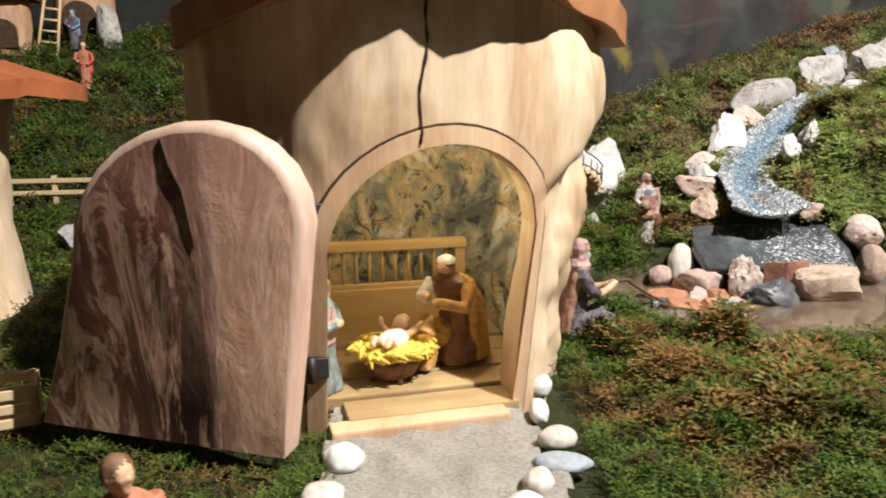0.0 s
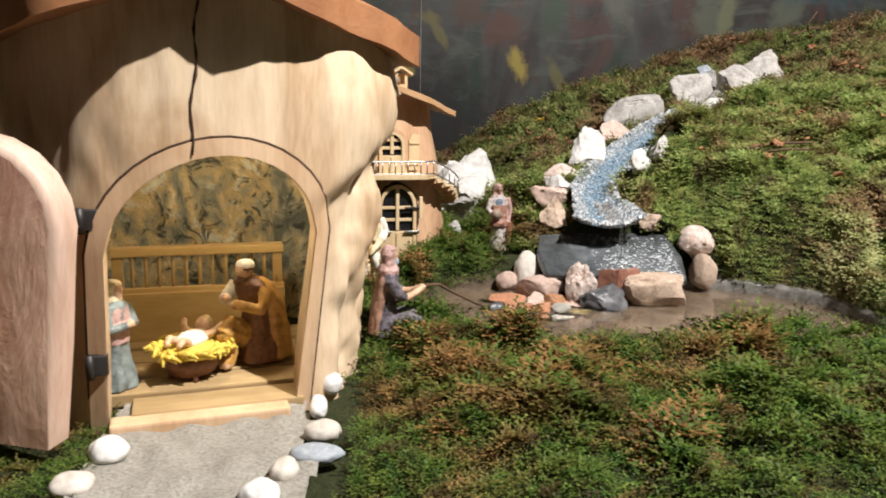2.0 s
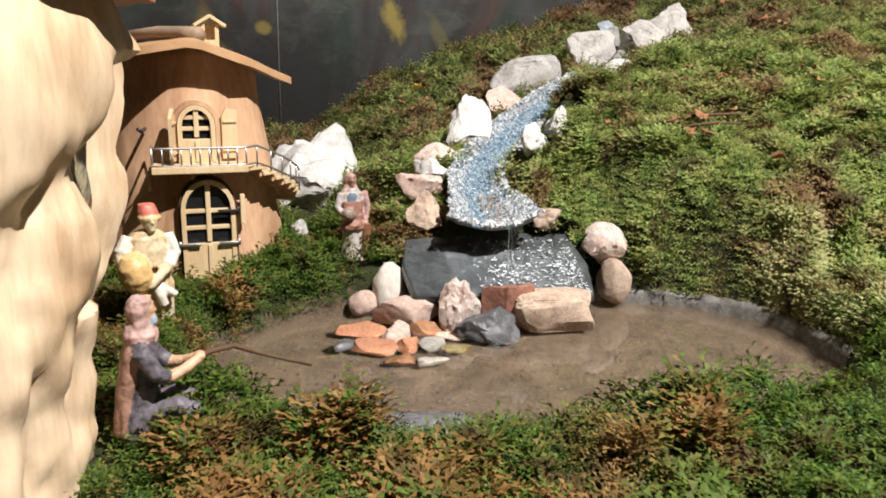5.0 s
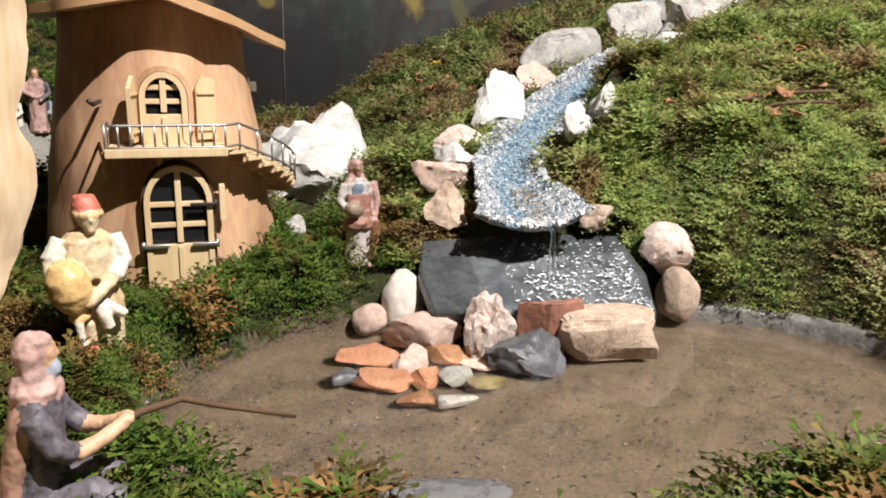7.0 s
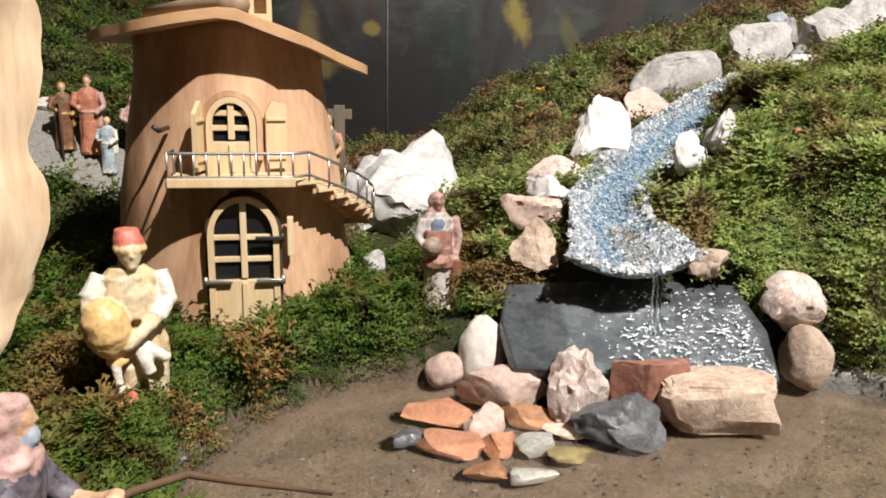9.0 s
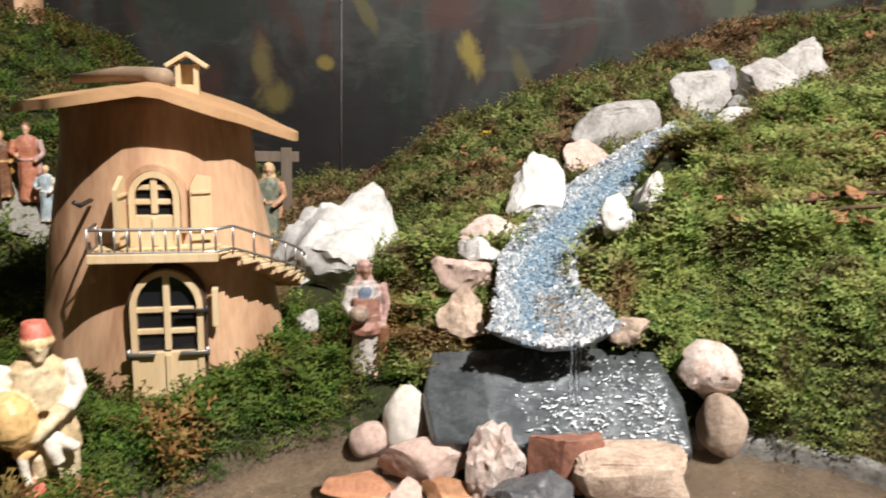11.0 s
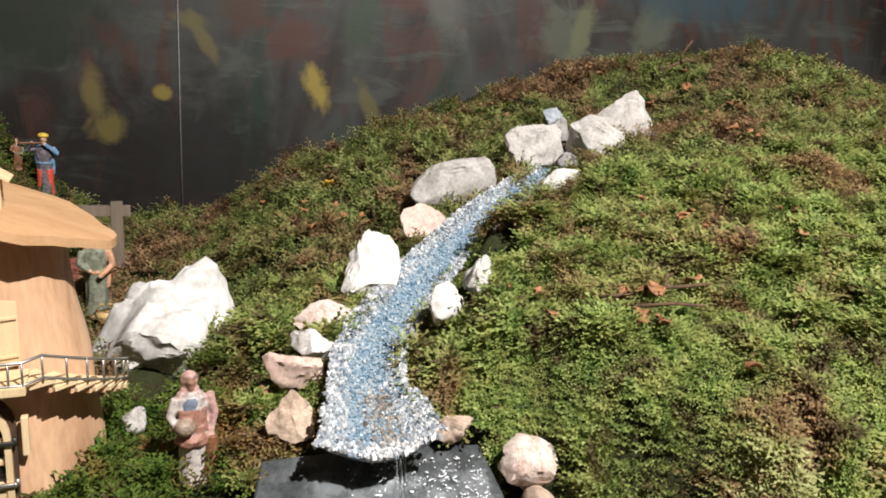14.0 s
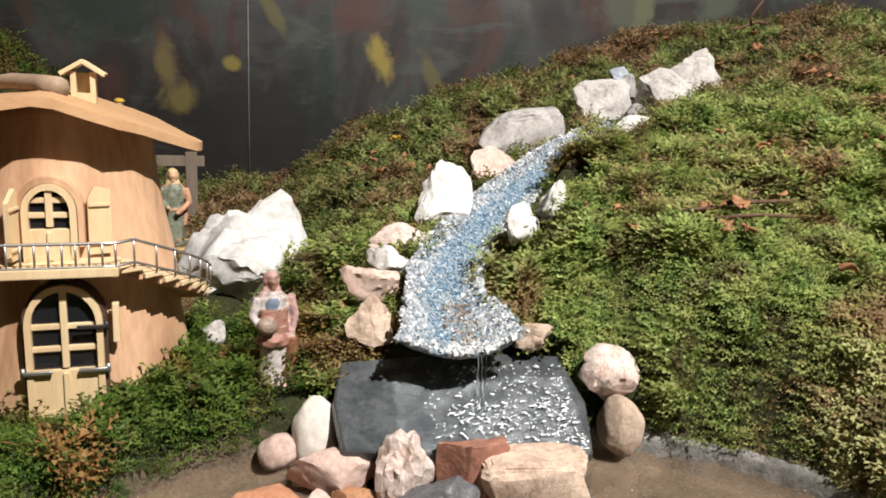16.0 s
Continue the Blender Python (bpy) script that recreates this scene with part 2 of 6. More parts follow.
MOSS = moss_mat("green_moss", [(0.060, 0.110, 0.028), (0.190, 0.275, 0.064), (0.46, 0.53, 0.17), (0.40, 0.40, 0.13)], (0.32, 0.185, 0.100), 0.50)
MOSS_HIGH = moss_mat("olive_moss", [(0.055, 0.090, 0.026), (0.165, 0.230, 0.060), (0.42, 0.46, 0.16), (0.36, 0.35, 0.12)], (0.30, 0.165, 0.095), 0.475)
# low moss: own deep green and brown, plus weaker near light put into colour
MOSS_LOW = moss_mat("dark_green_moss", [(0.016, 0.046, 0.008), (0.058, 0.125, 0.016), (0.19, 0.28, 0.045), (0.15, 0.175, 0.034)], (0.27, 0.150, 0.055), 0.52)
STRAWMOSS = moss_mat("dry_straw_moss", [(0.14, 0.065, 0.020), (0.29, 0.150, 0.048), (0.46, 0.29, 0.115), (0.34, 0.20, 0.070)], (0.24, 0.13, 0.05), 0.58)
MOSS_PALE = moss_mat("pale_dry_moss", [(0.16, 0.18, 0.06), (0.32, 0.34, 0.13), (0.58, 0.58, 0.28), (0.46, 0.44, 0.20)], (0.34, 0.24, 0.11), 0.60)


def dab_mask(t, value):
    """1 inside a brush dab, fading to 0 over its ragged rim."""
    r = node(t, "ShaderNodeMapRange")
    r.inputs[1].default_value, r.inputs[2].default_value = 1.35, 1.95
    r.inputs[3].default_value, r.inputs[4].default_value = 0.85, 0.0
    t.links.new(value, r.inputs[0])
    return r.outputs[0]


def backdrop_mat():
    """A dark painted wall: brush strokes of grey, brown, green and red, with yellow dabs."""
    m, t, b = mat("painted_backdrop", 0.55, 0, 0.35)
    v = coords(t, (1.0, 1.0, 0.55))
    n1 = noise_tex(t, v, 2.6, 4, 0.55, 1.2)
    n2 = noise_tex(t, coords(t, (1.7, 1.0, 0.8)), 5.5, 5, 0.6, 1.6)
    n3 = noise_tex(t, coords(t, (0.6, 1.0, 2.2)), 9, 4, 0.6, 0.8)
    c = ramp(t, n1, [(0.36, (0.006, 0.004, 0.0035)), (0.47, (0.014, 0.012, 0.010)), (0.56, (0.030, 0.031, 0.028)), (0.66, (0.010, 0.018, 0.012))])
    c = mix(t, ramp(t, n2, [(0.52, (0, 0, 0)), (0.62, (0.75, 0.75, 0.75))]), c, (0.040, 0.016, 0.011))
    c = mix(t, ramp(t, n3, [(0.54, (0, 0, 0)), (0.66, (0.6, 0.6, 0.6))]), c, (0.046, 0.052, 0.043))
    ragged = noise_tex(t, coords(t), 16, 5, 0.65, 0.6)
    PATCHES = ((-0.22, -0.66, 0.62, 0.50, 0, (0.005, 0.004, 0.0035)), (-0.55, -0.30, 0.5, 0.35, 10, (0.010, 0.016, 0.010)), (0.071, -0.345, 0.16, 0.14, 20, (0.050, 0.018, 0.012)), (0.337, -0.20, 0.22, 0.14, -20, (0.046, 0.015, 0.010)),
               (-0.05, -0.285, 0.14, 0.12, 35, (0.042, 0.020, 0.012)), (0.238, -0.295, 0.10, 0.16, -15, (0.018, 0.032, 0.018)), (0.767, -0.294, 0.16, 0.18, 10, (0.055, 0.060, 0.042)), (1.045, -0.265, 0.14, 0.17, -20, (0.058, 0.064, 0.045)), (1.20, -0.15, 0.5, 0.22, 5, (0.016, 0.034, 0.042)))
    DABS = ((0.125, -0.462, 0.062, 0.125, 28, (0.22, 0.165, 0.03)), (-0.395, -0.500, 0.055, 0.17, 8, (0.10, 0.078, 0.025)), (-0.365, -0.575, 0.10, 0.085, 0, (0.10, 0.078, 0.02)), (-0.240, -0.489, 0.055, 0.040, -10, (0.16, 0.12, 0.025)),
                                  (-0.17, -0.32, 0.11, 0.04, -15, (0.075, 0.062, 0.025)), (0.26, -0.50, 0.04, 0.13, 25, (0.075, 0.066, 0.024)), (0.83, -0.28, 0.07, 0.18, -15, (0.08, 0.085, 0.045)), (-0.14, -0.36, 0.035, 0.14, 30, (0.08, 0.068, 0.025)), (0.45, -0.25, 0.10, 0.22, 20, (0.06, 0.062, 0.052)))
    for x, z, w, h, lean, col in PATCHES + DABS:
        m4 = node(t, "ShaderNodeMapping", Location=(x, 0, z), Rotation=(0, radians(-lean), 0), Scale=(w / 2, 100, h / 2))
        m4.vector_type = "TEXTURE"
        t.links.new(coords(t), m4.inputs[0])
        far = t.nodes.new("ShaderNodeVectorMath")
        far.operation = "LENGTH"
        t.links.new(m4.outputs[0], far.inputs[0])
        rag = node(t, "ShaderNodeMath")
        rag.operation = "MULTIPLY_ADD"
        rag.inputs[1].default_value = 1.7
        t.links.new(ragged, rag.inputs[0])
        t.links.new(far.outputs["Value"], rag.inputs[2])
        c = mix(t, dab_mask(t, rag.outputs[0]), c, col)
    t.links.new(c, b.inputs["Base Color"])
    bump(t, b, n3, 0.2, 0.003)
    return m


BACKDROP = backdrop_mat()
PLASTER = paint("room_plaster", (0.45, 0.42, 0.38), 0.9)


def water_mat(name, rough, scale, strength, color=(1, 1, 1)):
    m, t, b = mat(name, rough, 0, 0.5)
    b.inputs["Base Color"].default_value = (*color, 1)
    b.inputs["Transmission Weight"].default_value = 1.0
    b.inputs["IOR"].default_value = 1.33
    n = noise_tex(t, coords(t), scale, 3, 0.5, 0.5)
    bump(t, b, n, strength, 0.004)
    return m


WATER = water_mat("pond_water", 0.02, 16, 0.14, (0.93, 0.90, 0.84))
FILM = water_mat("running_water", 0.05, 60, 0.5, (0.96, 0.98, 1.0))


def gravel_bed():
    """Blue-painted bed of glued chippings."""
    m, t, b = mat("blue_gravel_bed", 0.35, 0, 0.5)
    v = coords(t)
    vo = node(t, "ShaderNodeTexVoronoi", Scale=190)
    t.links.new(v, vo.inputs["Vector"])
    n = noise_tex(t, v, 24, 5, 0.6)
    c = mix(t, ramp(t, n, [(0.35, (0, 0, 0)), (0.62, (1, 1, 1))]), (0.15, 0.225, 0.30), (0.29, 0.33, 0.355))
    t.links.new(c, b.inputs["Base Color"])
    bump(t, b, vo.outputs["Distance"], 0.8, 0.003)
    return m


BED = gravel_bed()


def chip_mat(name, stops):
    m, t, b = mat(name, 0.4, 0, 0.5)
    g = t.nodes.new("ShaderNodeNewGeometry")
    c = ramp(t, g.outputs["Random Per Island"], stops)
    t.links.new(c, b.inputs["Base Color"])
    return m


CHIPS = chip_mat("blue_chippings", [(0.0, (0.075, 0.135, 0.19)), (0.4, (0.15, 0.245, 0.33)), (0.75, (0.26, 0.335, 0.39)), (1.0, (0.46, 0.49, 0.50))])
EDGECHIPS = chip_mat("grey_chippings", [(0.0, (0.10, 0.13, 0.16)), (0.4, (0.24, 0.27, 0.30)), (0.8, (0.40, 0.41, 0.41)), (1.0, (0.58, 0.57, 0.56))])
SILT = chip_mat("brown_chippings", [(0.0, (0.09, 0.075, 0.06)), (0.5, (0.21, 0.18, 0.15)), (1.0, (0.40, 0.37, 0.33))])
FRINGE = chip_mat("white_wet_chippings", [(0.0, (0.12, 0.13, 0.14)), (0.45, (0.34, 0.35, 0.36)), (1.0, (0.70, 0.70, 0.69))])
SHOREGRIT = chip_mat("wet_shore_grit", [(0.0, (0.02, 0.02, 0.02)), (0.5, (0.06, 0.055, 0.05)), (0.85, (0.13, 0.12, 0.10)), (1.0, (0.28, 0.26, 0.23))])

# ---- the lie of the land ----
def ss(a, b, t):
    """A smooth step from 0 at a to 1 at b."""
    t = np.clip((t - a) / (b - a), 0.0, 1.0)
    return t * t * (3 - 2 * t)


def pond_ring(x, y):
    """Below 1 inside the pond."""
    wob = 0.06 * np.sin(9 * x + 2) + 0.05 * np.sin(17 * y + 11 * x)
    return np.abs((x - 0.58) / 0.375) ** 2.5 + ((y - 0.967) / 0.236) ** 2 + wob


STREAM_Y = (1.165, 1.21, 1.265, 1.32, 1.40, 1.50, 1.60, 1.72, 1.83, 1.92)
STREAM_LEFT = (0.529, 0.538, 0.548, 0.556, 0.588, 0.655, 0.742, 0.848, 0.960, 1.050)
STREAM_RIGHT = (0.642, 0.638, 0.626, 0.638, 0.680, 0.747, 0.828, 0.950, 1.020, 1.085)


def stream_x(y):
    """The stream's middle line."""
    return (np.interp(y, STREAM_Y, STREAM_LEFT) + np.interp(y, STREAM_Y, STREAM_RIGHT)) / 2


def stream_half(y):
    return (np.interp(y, STREAM_Y, STREAM_RIGHT) - np.interp(y, STREAM_Y, STREAM_LEFT)) / 2


def stream_z(y):
    """The height of the stream's bed."""
    return np.interp(y, (1.165, 1.31, 1.43, 1.55, 1.67, 1.80, 1.95), (0.121, 0.153, 0.182, 0.225, 0.265, 0.300, 0.338))


def ground_z(x, y):
    """The height of the ground under the moss."""
    x, y = np.asarray(x, float), np.asarray(y, float)
    plain = 0.018 + 0.035 * ss(0.55, 1.05, y)
    plain = plain + 0.024 * ss(0.14, 0.3, x) * ss(0.3, 0.5, y) * ss(1.0, 0.72, y) * ss(0.95, 0.6, x)
    plain = plain - 0.05 * ss(0.75, 1.3, x) * ss(1.0, 0.6, y)
    foot = 1.175 - 0.15 * ss(0.72, 1.0, x) - 0.18 * ss(1.0, 1.6, x)
    f = y - foot
    step = 0.045 * ss(0.36, 0.56, x) + 0.09 * ss(0.66, 0.84, x) + 0.02 * ss(0.9, 1.2, x)
    slope = 0.12 * ss(0.05, 0.35, x) + 0.16 * ss(0.36, 0.62, x)
    hill = step * ss(0.0, 0.1, f) + slope * np.clip(np.minimum(f, 0.82 + 0.36 * ss(0.8, 1.5, x)) - 0.05, 0, None)
    hill = hill * (1 - 0.35 * ss(1.75, 2.5, x))
    left = 0.42 * ss(0.24, -0.35, x) * ss(1.3, 2.2, y)
    hill = hill + 0.05 * ss(1.3, 1.75, x) * ss(1.5, 2.1, y) * ss(2.6, 2.0, x)
    z = plain + hill + left
    run = np.clip(((x - 0.80) * 0.87 + (y - 1.76) * 0.49) / 0.5, 0, 1)
    off = np.hypot(x - 0.80 - 0.435 * run, y - 1.76 - 0.245 * run)
    z = z - (0.072 + 0.03 * run) * ss(0.30, 0.03, off)
    z = z + 0.010 * np.sin(8.3 * x + 1.7 * y) * np.sin(7.1 * y - 2.0 * x) * ss(1.2, 1.5, y)
    z = z - 0.040 * ss(1.65, 2.0, y) * ss(1.15, 0.75, x) * ss(0.15, 0.45, x) - 0.055 * ss(1.45, 1.85, x) * ss(1.6, 2.05, y)
    # cushions of moss, and the big one that hangs over the stream's bend
    lumps = np.sin(31 * x + 2.3 * np.sin(19 * y)) * np.sin(27 * y + 2.1 * np.sin(17 * x)) + 0.6 * np.sin(57 * x + 13 * y) * np.sin(49 * y - 21 * x)
    z = z + 0.0095 * lumps * ss(0.62, 0.74, x + 0.6 * np.abs(y - 0.9))
    z = z + 0.030 * np.exp(-((x - 0.722) ** 2 + (y - 1.305) ** 2) / 0.0042)
    # the gully of the stream
    gully = ss(2.0, 1.0, np.abs(x - stream_x(y)) / np.maximum(stream_half(y), 0.034)) * ss(1.20, 1.25, y) * ss(1.96, 1.88, y)
    z = z * (1 - gully) + (stream_z(y) - 0.012) * gully
    # the pond's bowl and the low shelf behind it, on which the slab lies
    bowl = ss(1.12, 0.82, pond_ring(x, y))
    return z * (1 - bowl) - 0.028 * bowl


# ---- helpers for meshes ----

def part(name, bm, material, parent=None, label="", smooth=True):
    me = bpy.data.meshes.new(name)
    bmesh.ops.recalc_face_normals(bm, faces=bm.faces)
    bm.to_mesh(me)
    bm.free()
    for m in material if isinstance(material, (list, tuple)) else [material]:
        me.materials.append(m)
    if smooth:
        me.shade_smooth()
    ob = new(name, me)
    if parent is not None:
        ob.parent = parent
    if label:
        ob["label"] = label
    return ob


def empty(name, m, label, category, group="", kind=""):
    ob = new(name)
    ob.matrix_world = m
    ob.empty_display_size = 0.02
    return tagged(ob, label, category, group, kind)


def add_box(bm, c, size, m=None, bevel=0.0, index=0):
    """A box round c, bevelled."""
    made = bmesh.ops.create_cube(bm, size=1.0, matrix=(m or Matrix.Identity(4)) @ Matrix.Translation(c) @ Matrix.Diagonal((*size, 1)))
    vs = made["verts"]
    if bevel:
        es = list({e for v in vs for e in v.link_edges})
        out = bmesh.ops.bevel(bm, geom=es, offset=bevel, segments=2, affect="EDGES", profile=0.6)
        fs = out["faces"]
    for f in {f for v in vs if v.is_valid for f in v.link_faces}:
        f.material_index = index
    return vs


def add_tube(bm, pts, radii, sides=7, index=0):
    """A round tube along points, closed at both ends."""
    pts = [Vector(p) for p in pts]
    radii = radii if isinstance(radii, (list, tuple)) else [radii] * len(pts)
    rings, side = [], None
    for i, p in enumerate(pts):
        d = (pts[min(i + 1, len(pts) - 1)] - pts[max(i - 1, 0)]).normalized()
        side = (d.orthogonal() if side is None else side - side.dot(d) * d).normalized()
        up = d.cross(side)
        rings.append([bm.verts.new(p + radii[i] * (math.cos(a) * side + math.sin(a) * up)) for a in (2 * math.pi * k / sides for k in range(sides))])
    faces = [bm.faces.new((a[k], a[(k + 1) % sides], b[(k + 1) % sides], b[k])) for a, b in zip(rings, rings[1:]) for k in range(sides)]
    faces += [bm.faces.new(rings[0][::-1]), bm.faces.new(rings[-1])]
    for f in faces:
        f.material_index = index
    return rings


def add_lathe(bm, rows, sides=14, m=None, index=0, wob=0.0, seed=0.0):
    """Rows of (z, rx, ry, x, y): ellipses joined upwards."""
    m = m or Matrix.Identity(4)
    rings = []
    for z, rx, ry, ox, oy in rows:
        ring = []
        for k in range(sides):
            a = 2 * math.pi * k / sides
            w = 1 + wob * math.sin(5 * a + 60 * z + seed) + 0.5 * wob * math.sin(9 * a - 90 * z + 2 * seed)
            ring.append(bm.verts.new(m @ Vector((ox + rx * w * math.cos(a), oy + ry * w * math.sin(a), z))))
        rings.append(ring)
    faces = [bm.faces.new((a[k], a[(k + 1) % sides], b[(k + 1) % sides], b[k])) for a, b in zip(rings, rings[1:]) for k in range(sides)]
    faces += [bm.faces.new(rings[0][::-1]), bm.faces.new(rings[-1])]
    for f in faces:
        f.material_index = index


def add_ball(bm, c, r, m=None, index=0, sub=2):
    r = r if isinstance(r, (tuple, list)) else (r, r, r)
    made = bmesh.ops.create_icosphere(bm, subdivisions=sub, radius=1.0, matrix=(m or Matrix.Identity(4)) @ Matrix.Translation(c) @ Matrix.Diagonal((*r, 1)))
    for f in {f for v in made["verts"] for f in v.link_faces}:
        f.material_index = index


def add_outline(bm, pts, depth, index=0):
    """A plate: an outline in x and z, thick in y from 0 to depth."""
    a = [bm.verts.new((x, 0, z)) for x, z in pts]
    b = [bm.verts.new((x, depth, z)) for x, z in pts]
    n = len(pts)
    fs = [bm.faces.new(a), bm.faces.new(b[::-1])] + [bm.faces.new((a[k], b[k], b[(k + 1) % n], a[(k + 1) % n])) for k in range(n)]
    for f in fs:
        f.material_index = index
    return a, b, fs


def arch(half, spring, top, base=0.0, n=14, flat=1.0):
    """The outline of an arched opening: from its foot on one side, over, to the other foot."""
    return [(-half, base)] + [(-half * math.cos(math.pi * k / n), spring + (top - spring) * math.sin(math.pi * k / n) ** flat) for k in range(n + 1)] + [(half, base)]


def fractal(p, scale, octaves=3):
    return sum(noise.noise(Vector(p) * scale * 2**k) / 2**k for k in range(octaves))


def rock_mesh(seed, size, rough=0.25, cuts=5, sub=3, round_=0.0, boxy=0.75):
    """A stone round the origin, w x d x h, with broken planes and a rough skin."""
    rng = random.Random(seed)
    bm = bmesh.new()
    bmesh.ops.create_icosphere(bm, subdivisions=sub, radius=1.0)
    planes = []
    for _ in range(cuts * 2 if round_ < 0.5 else cuts):
        d = Vector((rng.uniform(-1, 1), rng.uniform(-1, 1), rng.uniform(-0.8, 1))).normalized()
        planes.append((d, rng.uniform(0.50, 0.80) if round_ < 0.5 else rng.uniform(0.55, 0.85)))
    off = Vector((seed * 1.7, seed * 0.9, seed * 2.3))
    for v in bm.verts:
        p = v.co.copy()
        if round_ < 0.5:
            p = Vector([math.copysign(abs(c) ** boxy, c) for c in p])
        for d, h in planes:
            over = p.dot(d) - h
            if over > 0:
                p -= d * over * (0.95 if round_ < 0.5 else 1 - round_)
        p += p.normalized() * rough * ((0.30 if round_ < 0.5 else 0.45) * fractal(p + off, 1.1, 2) + (0.26 if round_ < 0.5 else 0.04) * fractal(p + off, 3.2, 4))
        v.co = p
    lo = [min(v.co[i] for v in bm.verts) for i in range(3)]
    hi = [max(v.co[i] for v in bm.verts) for i in range(3)]
    for v in bm.verts:
        v.co = Vector([(v.co[i] - (lo[i] + hi[i]) / 2) / (hi[i] - lo[i]) * size[i] for i in range(3)])
    return bm


def stone_at(name, x, y, size, material, label, seed, turn=0.0, tilt=0.0, z=None, sink=0.12, group="", rough=0.25, cuts=5, sub=4, round_=0.0, lean=0.0, boxy=0.75):
    z = float(ground_z(x, y)) if z is None else z
    ob = part(name, rock_mesh(seed, size, rough, cuts, sub, round_, boxy), material)
    if round_ <= 0.5:
        ob.data.set_sharp_from_angle(angle=radians(32))
    ob.matrix_world = pose(x, y, z + size[2] * (0.5 - sink), tilt, lean, turn)
    return tagged(ob, label, "stone", group)


# ---- the setting ----
def grid_mesh(name, xs, ys, height, material):
    X, Y = np.meshgrid(xs, ys)
    Z = height(X, Y)
    nx, ny = len(xs), len(ys)
    idx = np.arange(nx * ny).reshape(ny, nx)
    quads = np.stack([idx[:-1, :-1], idx[:-1, 1:], idx[1:, 1:], idx[1:, :-1]], -1).reshape(-1, 4)
    me = bpy.data.meshes.new(name)
    me.from_pydata(np.stack([X, Y, Z], -1).reshape(-1, 3).tolist(), [], quads.tolist())
    me.materials.append(material)
    me.shade_smooth()
    return new(name, me)


def path_mask(x, y):
    """The sanded paths: before the hut, far behind the house, and at the near corner."""
    front = ss(1.25, 0.85, np.abs(x - 0.022 - 0.10 * (0.5 - y)) / 0.09) * ss(0.68, 0.6, y)
    back = ss(1.2, 0.9, np.abs(y - 1.69 + 0.10 * (x + 0.3)) / 0.055) * ss(0.02, -0.06, x) * ss(-0.55, -0.4, x)
    corner = ss(0.05, 0.0, 0.875 - x + 1.1 * (y - 0.60)) * ss(0.82, 0.72, y)
    return np.clip(front + back + corner, 0, 1)


def rough_ground(x, y):
    return ground_z(x, y) + 0.0025 * np.sin(61 * x + 3 * np.sin(23 * y)) * np.sin(53 * y + 2 * np.sin(31 * x)) - 0.004


ground = tagged(grid_mesh("ground", np.arange(-1.9, 2.7, 0.010), np.arange(-0.05, 2.456, 0.010), lambda x, y: rough_ground(x, y) - 0.009 * ss(0.032, 0.012, ground_z(x, y)), SOIL), "dark mossy soil rising from the pond to a hill", "ground", kind="structure")


def sheet(name, x0, x1, y0, y1, step, keep, lift, material, label, category):
    """A thin layer that lies on the ground wherever keep holds, with an uneven rim."""
    xs, ys = np.arange(x0, x1, step), np.arange(y0, y1, step)
    bm, at = bmesh.new(), {}

    def vert(i, j):
        if (i, j) not in at:
            x, y = float(xs[i]), float(ys[j])
            at[i, j] = bm.verts.new((x, y, float(rough_ground(x, y)) + lift * (0.6 + 0.8 * abs(noise.noise(Vector((x, y, 0)) * 30)))))
        return at[i, j]

    X, Y = np.meshgrid(xs[:-1] + step / 2, ys[:-1] + step / 2)
    for j, i in zip(*np.nonzero(keep(X, Y))):
        bm.faces.new((vert(i, j), vert(i + 1, j), vert(i + 1, j + 1), vert(i, j + 1)))
    return tagged(part(name, bm, material), label, category, kind="structure")


sheet("path", -0.13, 0.2, 0.2, 0.68, 0.006, lambda x, y: path_mask(x, y) > 0.45 + 0.2 * np.sin(70 * y + 9 * np.sin(40 * x)), 0.009, GREYSAND, "grey sand path leading to the hut's threshold", "path")
sheet("path", -1.0, 0.02, 1.45, 1.9, 0.012, lambda x, y: path_mask(x, y) > 0.4, 0.008, GREYSAND, "grey sand path over the far moss", "path")
sheet("path", 0.4, 1.5, 0.2, 0.85, 0.008, lambda x, y: path_mask(x, y) > 0.45, 0.008, GREYSAND, "grey sand path at the near corner", "path")
sheet("pond_bed", 0.1, 1.08, 0.68, 1.28, 0.0055, lambda x, y: (pond_ring(x, y) < 1.24 + 0.03 * np.sin(90 * x) * np.sin(80 * y)) & (ground_z(x, y) < 0.024), 0.004, PONDSAND, "brown wet sand on the pond's shallow bottom", "pond bed")

bm = bmesh.new()
ring = []
for k in range(90):
    a = 2 * math.pi * k / 90
    lo, hi = 0.02, 0.6
    for _ in range(30):
        r = (lo + hi) / 2
        if pond_ring(0.58 + r * math.cos(a), 0.985 + r * math.sin(a)) < 1.10:
            lo = r
        else:
            hi = r
    ring.append(bm.verts.new((0.58 + lo * math.cos(a), 0.985 + lo * math.sin(a), 0.0)))
bm.faces.new(ring)
water = tagged(part("water", bm, WATER), "clear shallow pond water over brown sand", "water", kind="structure")
water.visible_shadow = False

# a low uneven ledge along the far shore
def shore(a):
    """The shore's point at the turn a round the pond."""
    lo, hi = 0.02, 0.6
    for _ in range(30):
        r = (lo + hi) / 2
        if ground_z(0.58 + r * math.cos(a), 0.967 + r * math.sin(a)) < 0.004:
            lo = r
        else:
            hi = r
    return lo


